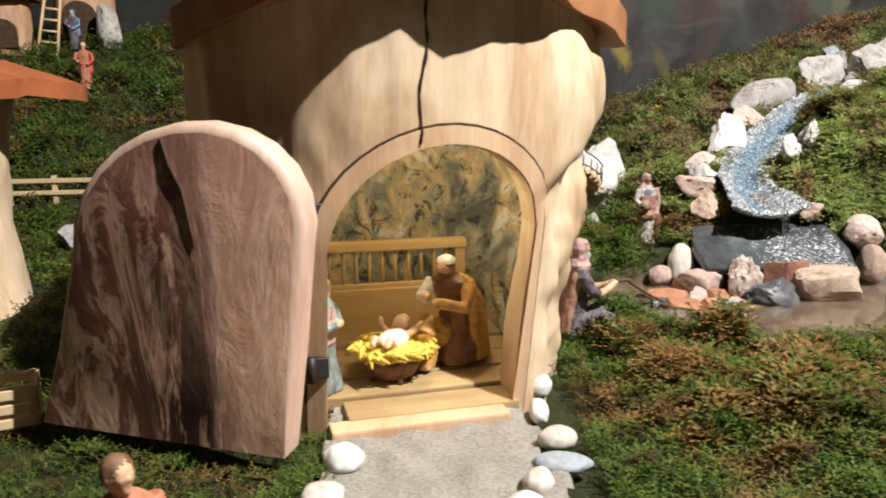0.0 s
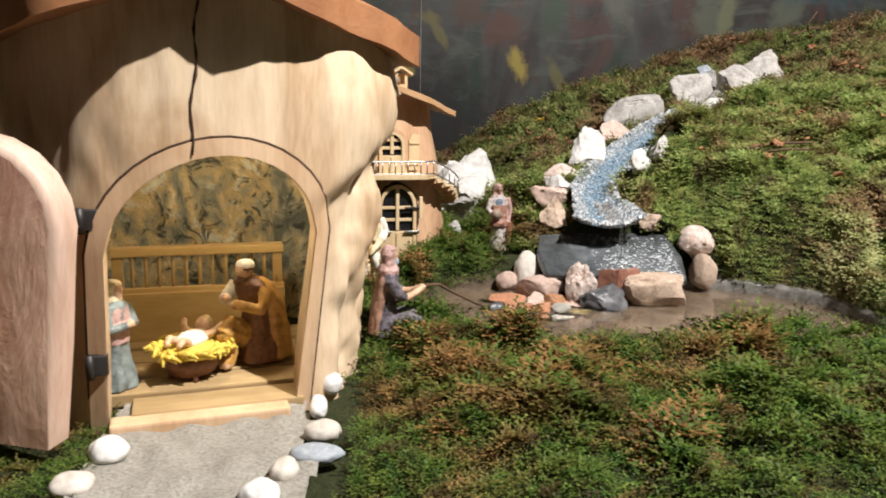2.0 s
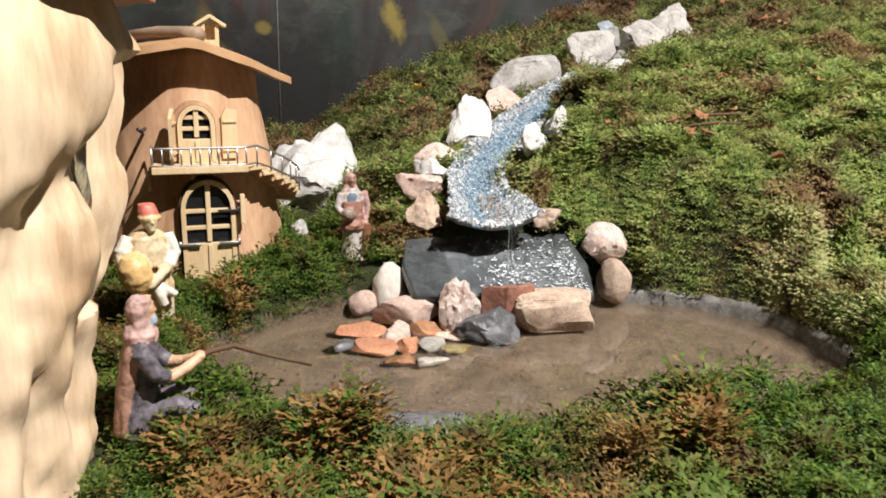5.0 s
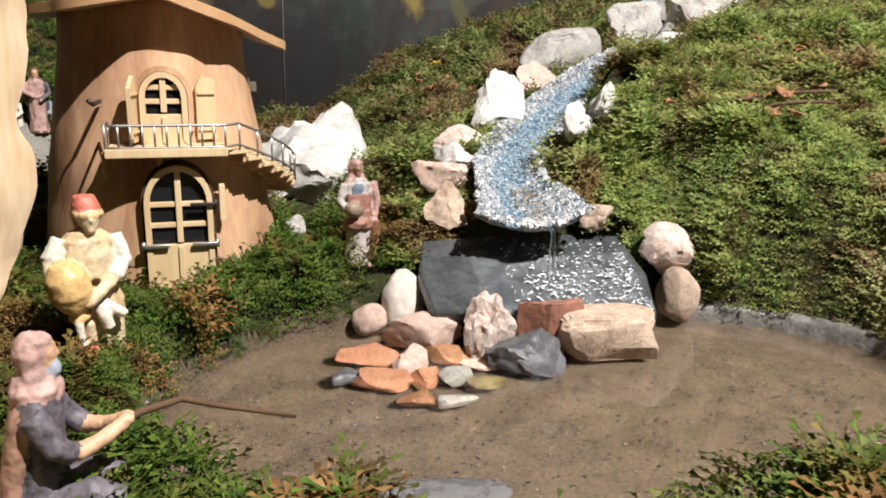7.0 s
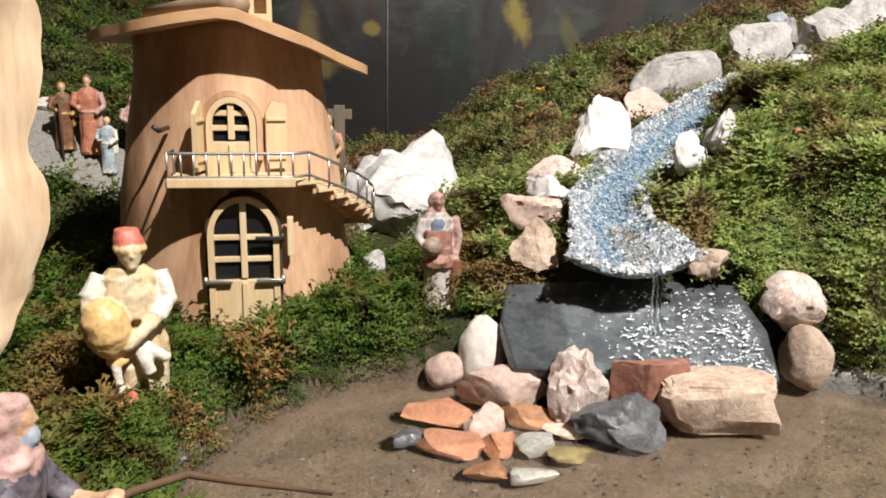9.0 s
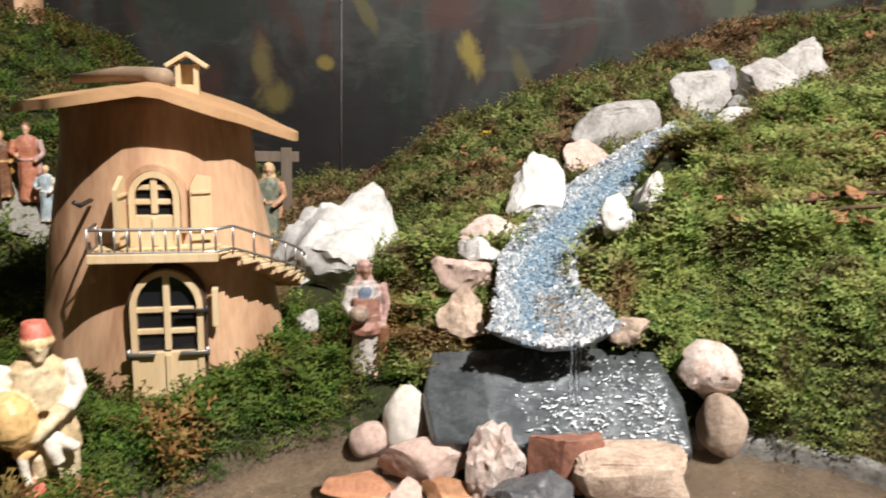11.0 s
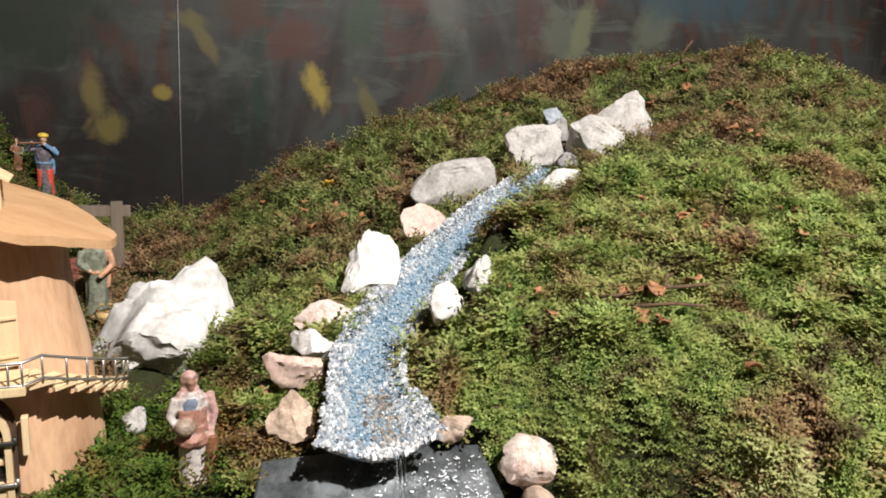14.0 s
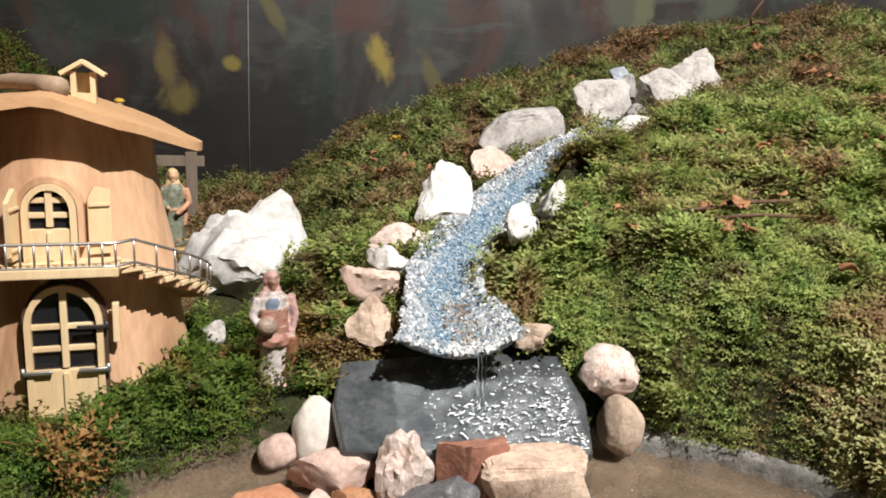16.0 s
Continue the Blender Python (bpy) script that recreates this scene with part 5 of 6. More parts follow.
for z in (0.018, 0.043):
    bm = bmesh.new()
    add_box(bm, (0, -0.007, z), (0.21, 0.005, 0.009), bevel=0.001)
    part("rail", bm, TRIM, fence, smooth=False)

# the well behind the house
WX, WY = 0.180, 1.90
well = empty("well", pose(WX, WY, float(ground_z(WX, WY)), 0, 0, 6), "small brick well with a grey wooden frame and bucket", "well")
for s in (-1, 1):
    bm = bmesh.new()
    add_box(bm, (0.052 * s, 0, 0.078), (0.020, 0.018, 0.160), bevel=0.001)
    part("post", bm, GREYWOOD, well, smooth=False)
bm = bmesh.new()
add_box(bm, (0, 0, 0.142), (0.15, 0.016, 0.018), bevel=0.001)
part("beam", bm, GREYWOOD, well, smooth=False)
for row in range(5):
    for k in range(12):
        a = 2 * math.pi * (k + 0.5 * (row % 2)) / 12
        bm = bmesh.new()
        add_box(bm, (0, 0, 0), (0.019, 0.010, 0.009), pose(0.040 * math.cos(a), 0.040 * math.sin(a), 0.004 + 0.0105 * row, 0, 0, math.degrees(a) + 90))
        part("brick", bm, BRICK, well, smooth=False)
bm = bmesh.new()
add_tube(bm, [(-0.012, 0, 0.137), (-0.012, 0, 0.110)], 0.0012, 5)
part("rope", bm, RAIL, well)
bm = bmesh.new()
add_lathe(bm, [(0.088, 0.008, 0.008, -0.012, 0), (0.108, 0.0105, 0.0105, -0.012, 0)], 12)
part("bucket", bm, METAL, well, "small grey metal bucket")


# ---- figurines ----
from mathutils.bvhtree import BVHTree
SKIN = paint("carved_skin_paint", (0.55, 0.34, 0.21), 0.5, 0.35)
CREAM = paint("cream_paint", (0.62, 0.50, 0.32), 0.5, 0.35)
IVORY = paint("ivory_paint", (0.68, 0.62, 0.52), 0.5, 0.35)
HAIRGREY = paint("grey_hair_paint", (0.42, 0.38, 0.33), 0.6, 0.6)
HAIRBROWN = paint("brown_hair_paint", (0.16, 0.085, 0.04), 0.6, 0.5)
BLOND = paint("blond_hair_paint", (0.56, 0.40, 0.20), 0.55, 0.5)
GOLD = paint("ochre_robe_paint", (0.44, 0.24, 0.06), 0.45, 0.5)
BROWN = paint("brown_robe_paint", (0.17, 0.075, 0.035), 0.5, 0.5)
ROSE = paint("dusty_rose_paint", (0.43, 0.27, 0.235), 0.55, 0.55)
LILAC = paint("grey_lilac_paint", (0.115, 0.10, 0.115), 0.55, 0.8)
BLUE = paint("blue_paint", (0.13, 0.24, 0.38), 0.5, 0.4)
PALEBLUE = paint("pale_blue_paint", (0.36, 0.42, 0.44), 0.5, 0.4)
RED = paint("red_paint", (0.52, 0.07, 0.045), 0.5, 0.4)
TERRA = paint("terracotta_paint", (0.42, 0.16, 0.09), 0.55, 0.4)
YELLOW = paint("yellow_paint", (0.66, 0.43, 0.06), 0.5, 0.4)
STRAW = paint("yellow_straw", (0.62, 0.46, 0.07), 0.6, 0.5)
GREEN = paint("dull_green_paint", (0.10, 0.16, 0.10), 0.55, 0.5)
JUG = paint("honey_jug_glaze", (0.62, 0.40, 0.17), 0.35, 0.3)
DARKPAINT = paint("dark_paint", (0.05, 0.04, 0.04), 0.6)


def robe(bm, rows, index, wob=0.05, m=None, seed=0.0, sides=28):
    add_lathe(bm, [(z, rx, ry, x, y) for z, rx, ry, x, y in rows], sides, m, index, wob, seed)


def head(bm, x, y, z, r, m, skin, hair, kind="hair"):
    """A carved head: skull, nose and chin, with hair, a hood, a cap or a beard."""
    add_ball(bm, (x, y, z), (0.78 * r, 0.90 * r, 1.08 * r), m, skin)
    add_ball(bm, (x, y - 0.86 * r, z - 0.05 * r), (0.16 * r, 0.22 * r, 0.24 * r), m, skin, 1)
    add_ball(bm, (x, y - 0.45 * r, z - 0.8 * r), (0.42 * r, 0.4 * r, 0.35 * r), m, hair if kind == "beard" else skin, 1)
    add_lathe(bm, [(z - 1.7 * r, 0.5 * r, 0.5 * r, x, y + 0.1 * r), (z - 0.7 * r, 0.42 * r, 0.42 * r, x, y + 0.05 * r)], 10, m, skin)
    add_ball(bm, (x, y + 0.22 * r, z + 0.24 * r), (0.95 * r, 0.95 * r, 1.02 * r), m, hair)
    if kind == "hood":
        add_ball(bm, (x, y + 0.42 * r, z + 0.02 * r), (1.12 * r, 1.02 * r, 1.34 * r), m, hair)
        add_ball(bm, (x, y + 0.28 * r, z - 1.2 * r), (1.25 * r, 0.85 * r, 0.8 * r), m, hair)
        add_ball(bm, (x, y + 0.02 * r, z + 0.72 * r), (0.92 * r, 0.72 * r, 0.5 * r), m, hair)
    if kind == "beard":
        add_ball(bm, (x, y - 0.3 * r, z - 1.05 * r), (0.5 * r, 0.42 * r, 0.55 * r), m, hair, 1)
    for s in (-1, 1):
        add_ball(bm, (x + 0.8 * r * s, y + 0.02 * r, z - 0.05 * r), (0.14 * r, 0.22 * r, 0.26 * r), m, skin if kind != "hood" else hair, 1)


def limb(bm, pts, r0, r1, m, index, hand=None):
    n = len(pts)
    p = [m @ Vector(q) for q in pts] if m else pts
    s = m.to_scale().x if m else 1.0
    add_tube(bm, p, [s * (r0 + (r1 - r0) * k / (n - 1)) for k in range(n)], 9, index)
    if hand is not None:
        add_ball(bm, pts[-1], r1 * 1.05, m, hand, 1)


def standing(bm, m, h, c, arms, hat="hair", lean=0.0):
    """A standing figure h tall. c: robe, cloak, skin, hair. arms: two lists of points, in parts of h."""
    s = Matrix.Diagonal((h, h, h, 1))
    m = m @ s
    robe(bm, [(0.0, 0.135, 0.11, 0, 0.01), (0.04, 0.14, 0.115, 0, 0.01), (0.22, 0.118, 0.10, 0, 0.005), (0.42, 0.112, 0.088, 0, 0), (0.50, 0.118, 0.09, 0, 0), (0.56, 0.106, 0.08, lean * 0.3, 0), (0.68, 0.13, 0.085, lean * 0.6, 0), (0.76, 0.13, 0.078, lean * 0.9, 0.005), (0.81, 0.085, 0.06, lean, 0.008), (0.83, 0.04, 0.04, lean, 0.01)], c[0], 0.07, m, h * 40)
    robe(bm, [(0.34, 0.128, 0.085, 0.02, 0.032), (0.42, 0.135, 0.09, 0.02, 0.03), (0.6, 0.14, 0.085, lean * 0.4, 0.028), (0.74, 0.144, 0.082, lean * 0.9, 0.018), (0.80, 0.10, 0.065, lean, 0.014), (0.825, 0.06, 0.05, lean, 0.014)], c[1], 0.05, m, h * 70)
    add_tube(bm, [m @ Vector((0.118 * math.cos(a), 0.092 * math.sin(a), 0.53)) for a in (2 * math.pi * k / 16 for k in range(17))], 0.012 * h, 6, c[1])
    head(bm, lean, -0.005, 0.905, 0.066, m, c[2], c[3], hat)
    for k, pts in enumerate(arms):
        limb(bm, pts, 0.048, 0.030, m, c[1] if k else c[0], c[2])
    for x in (-0.05, 0.05):
        add_ball(bm, (x, -0.10, 0.018), (0.032, 0.06, 0.022), m, c[3], 1)


def fused(bm, voxel=0.00135):
    """One carved skin over all the shapes of a figure, painted as they are."""
    bm.faces.ensure_lookup_table()
    tree = BVHTree.FromBMesh(bm)
    paints = [f.material_index for f in bm.faces]
    me = bpy.data.meshes.new("carving")
    bmesh.ops.recalc_face_normals(bm, faces=bm.faces)
    bm.to_mesh(me)
    bm.free()
    ob = new("carving", me)
    mod = ob.modifiers.new("skin", "REMESH")
    mod.mode, mod.voxel_size = "VOXEL", voxel
    got = bpy.data.meshes.new_from_object(ob.evaluated_get(bpy.context.evaluated_depsgraph_get()))
    out = bmesh.new()
    out.from_mesh(got)
    bpy.data.objects.remove(ob)
    bpy.data.meshes.remove(got)
    for f in out.faces:
        hit = tree.find_nearest(f.calc_center_median())
        f.material_index = paints[hit[2]]
        f.smooth = True
    bmesh.ops.smooth_vert(out, verts=out.verts, factor=0.5, use_axis_x=True, use_axis_y=True, use_axis_z=True)
    out.normal_update()
    for v in out.verts:
        q = Vector((v.co.x * 130, v.co.y * 130, v.co.z * 60))
        v.co += v.normal * (0.0008 * noise.noise(q) + 0.0004 * noise.noise(v.co * 330))
    return out


def statue(name, x, y, z, turn, mats, make, label, group=""):
    bm = bmesh.new()
    make(bm)
    ob = part(name, fused(bm), mats)
    ob.matrix_world = pose(x, y, float(ground_z(x, y)) + 0.004 if z is None else z, 0, 0, turn)
    return tagged(ob, label, "figurine", group)


I4 = Matrix.Identity(4)


def woman_with_jar(bm):
    standing(bm, I4, 0.128, (0, 1, 2, 1), [[(-0.13, 0.0, 0.76), (-0.19, -0.03, 0.62), (-0.13, -0.11, 0.52)], [(0.13, 0.01, 0.77), (0.17, 0.0, 0.6), (0.13, -0.05, 0.42)]], "hood", -0.02)
    m = Matrix.Diagonal((0.128, 0.128, 0.128, 1))
    add_ball(bm, (-0.09, -0.12, 0.55), (0.085, 0.075, 0.075), m, 5)
    robe(bm, [(0.36, 0.125, 0.11, -0.02, -0.02), (0.42, 0.14, 0.12, -0.02, -0.025), (0.47, 0.10, 0.09, -0.01, -0.01)], 4, 0.1, m, 3)
    add_lathe(bm, [(0.66, 0.06, 0.02, -0.02, -0.068), (0.73, 0.07, 0.02, -0.02, -0.064), (0.77, 0.04, 0.02, -0.02, -0.056)], 14, m, 6)
    limb(bm, [(0.14, -0.06, 0.42), (0.13, -0.08, 0.25), (0.10, -0.06, 0.08)], 0.05, 0.06, m, 7)
    robe(bm, [(0.48, 0.105, 0.06, 0, -0.04), (0.58, 0.11, 0.06, -0.01, -0.042), (0.68, 0.115, 0.055, -0.015, -0.035)], 4, 0.05, m, 6)


statue("figurine", 0.400, 1.252, 0.055, 14, [paint("grey_white_paint", (0.44, 0.39, 0.36), 0.55, 0.6), ROSE, paint("dark_skin_paint", (0.26, 0.14, 0.09), 0.5, 0.4), HAIRBROWN, paint("faded_terracotta_paint", (0.28, 0.14, 0.10), 0.55, 0.6), paint("brown_jar_paint", (0.27, 0.20, 0.15), 0.5, 0.6), paint("dull_blue_paint", (0.12, 0.15, 0.20), 0.55, 0.5), BROWN], woman_with_jar, "painted figurine in rose cloak carrying a jar beside the stream")


def jug_bearer(bm):
    """A youth bent over a big jug that he tips over a bowl."""
    m = Matrix.Diagonal((0.135, 0.135, 0.135, 1))
    robe(bm, [(0.0, 0.08, 0.07, 0.06, 0.05), (0.2, 0.085, 0.08, 0.06, 0.05), (0.38, 0.10, 0.09, 0.05, 0.04)], 4, 0.05, m)
    limb(bm, [(-0.02, 0.02, 0.36), (-0.03, -0.05, 0.2), (-0.01, -0.02, 0.0)], 0.07, 0.04, m, 0, 2)
    limb(bm, [(0.12, 0.05, 0.40), (0.14, 0.03, 0.2), (0.15, 0.03, 0.0)], 0.07, 0.045, m, 0, 2)
    robe(bm, [(0.2, 0.15, 0.12, 0.06, 0.05), (0.33, 0.15, 0.125, 0.05, 0.04), (0.45, 0.125, 0.11, 0.03, 0.03), (0.60, 0.14, 0.11, 0.02, 0.0), (0.73, 0.15, 0.105, 0.01, -0.02), (0.79, 0.09, 0.07, 0.005, -0.03)], 1, 0.06, m, 2)
    robe(bm, [(0.50, 0.135, 0.07, 0.02, -0.055), (0.64, 0.13, 0.07, 0.01, -0.07), (0.74, 0.10, 0.06, 0.0, -0.07)], 0, 0.05, m, 5)
    head(bm, 0.02, -0.09, 0.87, 0.078, m, 0, 3)
    for k in range(14):
        a = 2 * math.pi * k / 14
        add_ball(bm, (0.02 + 0.07 * math.cos(a), -0.075 + 0.07 * math.sin(a), 0.895), 0.024, m, 3, 1)
    add_lathe(bm, [(0.925, 0.080, 0.078, 0.015, -0.06), (0.955, 0.076, 0.074, 0.012, -0.055), (1.0, 0.062, 0.06, 0.008, -0.05), (1.005, 0.03, 0.03, 0.008, -0.05)], 20, m, 5)
    limb(bm, [(-0.13, -0.01, 0.74), (-0.20, -0.04, 0.62)], 0.062, 0.06, m, 2)
    limb(bm, [(-0.20, -0.04, 0.63), (-0.22, -0.10, 0.50), (-0.17, -0.2, 0.40)], 0.046, 0.034, m, 0, 0)
    limb(bm, [(0.16, 0.0, 0.74), (0.20, -0.04, 0.58), (0.13, -0.10, 0.50)], 0.06, 0.055, m, 2)
    limb(bm, [(0.13, -0.10, 0.50), (0.02, -0.17, 0.42), (-0.03, -0.18, 0.37)], 0.042, 0.034, m, 0, 0)
    j = m @ Matrix.Translation((-0.13, -0.14, 0.47)) @ pose(0, 0, 0, 8, -14, 0) @ Matrix.Diagonal((1, 1, 1.12, 1))
    add_lathe(bm, [(-0.20, 0.045, 0.045, 0, 0), (-0.185, 0.066, 0.066, 0, 0), (-0.165, 0.066, 0.066, 0, 0), (-0.15, 0.05, 0.05, 0, 0), (-0.10, 0.095, 0.095, 0, 0), (-0.02, 0.125, 0.125, 0, 0), (0.08, 0.115, 0.115, 0, 0), (0.15, 0.06, 0.06, 0, 0)], 22, j, 6)
    limb(bm, [(-0.10, -0.15, 0.27), (-0.09, -0.15, 0.16), (-0.075, -0.15, 0.09)], 0.030, 0.026, m, 2)
    add_lathe(bm, [(-0.02, 0.05, 0.05, -0.09, -0.16), (0.05, 0.065, 0.065, -0.09, -0.16)], 16, m, 7)
    add_tube(bm, [m @ Vector((-0.09 + 0.075 * math.cos(a), -0.16 + 0.075 * math.sin(a), 0.065)) for a in (2 * math.pi * k / 18 for k in range(19))], 0.024 * 0.135, 8, 5)
    limb(bm, [(0.02, -0.09, 0.37), (0.05, -0.12, 0.28), (0.08, -0.12, 0.18)], 0.05, 0.035, m, 2)
    limb(bm, [(0.03, -0.09, 0.36), (0.12, -0.11, 0.29), (0.18, -0.10, 0.25)], 0.04, 0.03, m, 2)


statue("figurine", 0.158, 1.015, 0.052, 24, [CREAM, paint("tan_waistcoat_paint", (0.56, 0.42, 0.24), 0.5, 0.45), IVORY, BLOND, CREAM, paint("faded_red_paint", (0.56, 0.16, 0.11), 0.5, 0.4), JUG, TERRA], jug_bearer, "carved youth in red cap pouring from a honey-coloured jug")


def angler(bm):
    """A seated figure that looks out over the water, arms stretched forward."""
    m = Matrix.Diagonal((0.118, 0.118, 0.118, 1))
    robe(bm, [(0.0, 0.17, 0.16, 0, 0.03), (0.1, 0.17, 0.16, 0, 0.03), (0.22, 0.145, 0.13, 0, 0.03), (0.42, 0.125, 0.11, 0, 0.02), (0.60, 0.15, 0.11, 0, 0.0), (0.68, 0.14, 0.10, 0, -0.005), (0.75, 0.07, 0.06, 0, -0.01)], 0, 0.05, m, 1)
    for s in (-1, 1):
        limb(bm, [(0.08 * s, -0.02, 0.14), (0.11 * s, -0.22, 0.20), (0.11 * s, -0.33, 0.14)], 0.09, 0.07, m, 0)
        limb(bm, [(0.11 * s, -0.32, 0.17), (0.10 * s, -0.34, 0.05), (0.10 * s, -0.42, 0.01)], 0.06, 0.045, m, 0, 4)
    robe(bm, [(0.02, 0.15, 0.09, 0, 0.13), (0.3, 0.14, 0.08, 0, 0.11), (0.58, 0.155, 0.08, 0, 0.05), (0.70, 0.10, 0.07, 0, 0.02)], 1, 0.06, m, 4)
    robe(bm, [(0.66, 0.13, 0.11, 0, 0.0), (0.72, 0.135, 0.115, 0, 0.0), (0.78, 0.08, 0.08, 0, 0.0)], 3, 0.06, m, 2)
    head(bm, 0, -0.03, 0.875, 0.082, m, 2, 3, "hood")
    add_ball(bm, (0, -0.075, 0.80), (0.045, 0.04, 0.055), m, 5)
    for s in (-1, 1):
        limb(bm, [(0.14 * s, 0.0, 0.63), (0.17 * s, -0.10, 0.47), (0.15 * s, -0.16, 0.43)], 0.064, 0.056, m, 0)
        limb(bm, [(0.15 * s, -0.16, 0.43), (0.08 * s, -0.28, 0.46), (0.03 * s, -0.36, 0.50)], 0.044, 0.032, m, 2)
        add_ball(bm, (0.02 * s, -0.37, 0.51), (0.036, 0.045, 0.036), m, 2, 1)


statue("figurine", 0.190, 0.775, 0.043, 96, [LILAC, paint("rosy_brown_paint", (0.33, 0.185, 0.13), 0.55, 0.5), SKIN, ROSE, DARKPAINT, paint("blue_grey_beard_paint", (0.30, 0.33, 0.38), 0.6, 0.5)], angler, "seated painted angler figurine in grey coat on the bank")
bm = bmesh.new()
add_tube(bm, [(0.196, 0.765, 0.084), (0.222, 0.775, 0.098), (0.240, 0.785, 0.104), (0.258, 0.812, 0.098), (0.275, 0.83, 0.084), (0.30, 0.855, 0.066), (0.325, 0.875, 0.050)], [0.0020, 0.0022, 0.0024, 0.0021, 0.0018, 0.0017, 0.0012], 7)
tagged(part("fishing_rod", bm, DARKWOOD), "thin dark twig used as a fishing rod", "fishing rod")


def kneeling_man(bm):
    m = Matrix.Diagonal((0.152, 0.150, 0.120, 1))
    robe(bm, [(0.0, 0.17, 0.2, 0, 0.05), (0.12, 0.16, 0.18, 0, 0.05), (0.3, 0.13, 0.13, 0, 0.04), (0.5, 0.125, 0.11, 0, 0.0), (0.68, 0.15, 0.11, 0, -0.04), (0.77, 0.14, 0.095, 0, -0.06), (0.83, 0.07, 0.06, 0, -0.07)], 0, 0.07, m, 1)
    limb(bm, [(-0.07, -0.02, 0.22), (-0.09, -0.22, 0.36), (-0.09, -0.26, 0.30)], 0.11, 0.085, m, 1)
    limb(bm, [(-0.09, -0.25, 0.33), (-0.08, -0.22, 0.12), (-0.07, -0.27, 0.02)], 0.08, 0.06, m, 1, 2)
    robe(bm, [(0.02, 0.15, 0.13, 0.06, 0.12), (0.35, 0.14, 0.10, 0.05, 0.10), (0.62, 0.165, 0.09, 0.02, 0.04), (0.76, 0.15, 0.08, 0.0, -0.01), (0.82, 0.09, 0.06, 0, -0.03)], 3, 0.09, m, 4)
    head(bm, -0.01, -0.12, 0.90, 0.075, m, 2, 4, "beard")
    add_ball(bm, (-0.01, -0.10, 0.945), (0.072, 0.075, 0.06), m, 5)
    limb(bm, [(-0.15, -0.05, 0.73), (-0.20, -0.13, 0.58), (-0.10, -0.22, 0.64)], 0.06, 0.04, m, 5, 2)
    limb(bm, [(0.15, -0.05, 0.73), (0.17, -0.14, 0.56), (0.0, -0.24, 0.60)], 0.06, 0.04, m, 3, 2)


statue("figurine", 0.040, 0.690, 0.041, -34, [BROWN, GOLD, SKIN, GOLD, HAIRBROWN, IVORY], kneeling_man, "kneeling figurine in ochre cloak inside the hut")


def kneeling_woman(bm):
    m = Matrix.Diagonal((0.118, 0.118, 0.118, 1))
    robe(bm, [(0.0, 0.19, 0.2, 0, 0.03), (0.08, 0.18, 0.19, 0, 0.03), (0.3, 0.14, 0.13, 0, 0.02), (0.5, 0.12, 0.10, 0, 0.0), (0.66, 0.14, 0.10, 0, -0.02), (0.76, 0.12, 0.085, 0, -0.03), (0.82, 0.06, 0.05, 0, -0.03)], 0, 0.08, m, 1)
    robe(bm, [(0.42, 0.12, 0.08, 0, -0.04), (0.6, 0.13, 0.08, 0, -0.05), (0.74, 0.11, 0.07, 0, -0.05)], 1, 0.05, m, 3)
    head(bm, 0, -0.05, 0.90, 0.072, m, 2, 3, "hood")
    limb(bm, [(-0.13, -0.02, 0.72), (-0.15, -0.10, 0.56), (-0.02, -0.18, 0.60)], 0.055, 0.035, m, 0, 2)
    limb(bm, [(0.13, -0.02, 0.72), (0.15, -0.10, 0.56), (0.02, -0.18, 0.60)], 0.055, 0.035, m, 0, 2)


statue("figurine", -0.096, 0.618, 0.036, 66, [paint("grey_green_robe_paint", (0.17, 0.20, 0.19), 0.5, 0.5), ROSE, SKIN, CREAM], kneeling_woman, "kneeling figurine in grey-green robe and cream veil")


def cradle_child(bm):
    add_ball(bm, (0, 0, 0.046), (0.020, 0.030, 0.012), None, 1)
    add_ball(bm, (0, 0.030, 0.056), (0.0125, 0.0125, 0.0125), None, 0)
    add_ball(bm, (0, 0.034, 0.058), (0.0125, 0.012, 0.012), None, 2)
    for s in (-1, 1):
        limb(bm, [(0.014 * s, 0.014, 0.050), (0.026 * s, 0.020, 0.055), (0.030 * s, 0.028, 0.062)], 0.0052, 0.004, None, 0, 0)
        limb(bm, [(0.008 * s, -0.022, 0.048), (0.011 * s, -0.036, 0.055), (0.010 * s, -0.044, 0.050)], 0.0062, 0.0045, None, 0, 0)


statue("figurine", -0.026, 0.655, 0.036, -20, [SKIN, IVORY, BLOND], cradle_child, "small swaddled figurine lying on yellow straw").scale = (0.78, 0.78, 0.86)
crib = empty("straw_crib", pose(-0.026, 0.655, 0.036, 0, 0, -20), "low wooden crib heaped with bright yellow straw", "crib")
crib.scale = (0.82, 0.82, 0.90)
bm = bmesh.new()
for k in range(260):
    a = rng.uniform(0, 6.283)
    r = rng.uniform(0.55, 1.0)
    p = Vector((0.053 * r * math.cos(a), 0.056 * r * math.sin(a), 0.024 + 0.012 * r + rng.uniform(-0.004, 0.004)))
    d = Vector((math.cos(a + rng.uniform(0.7, 2.4)), math.sin(a + rng.uniform(0.7, 2.4)), rng.uniform(-0.4, 0.4))).normalized() * rng.uniform(0.008, 0.016)
    add_tube(bm, [p - d, p + Vector((0, 0, 0.003)), p + d], [0.0014, 0.0034, 0.0014], 5)
add_ball(bm, (0, 0, 0.032), (0.044, 0.050, 0.010))
part("straw", bm, STRAW, crib, "bright yellow straw")
bm = bmesh.new()
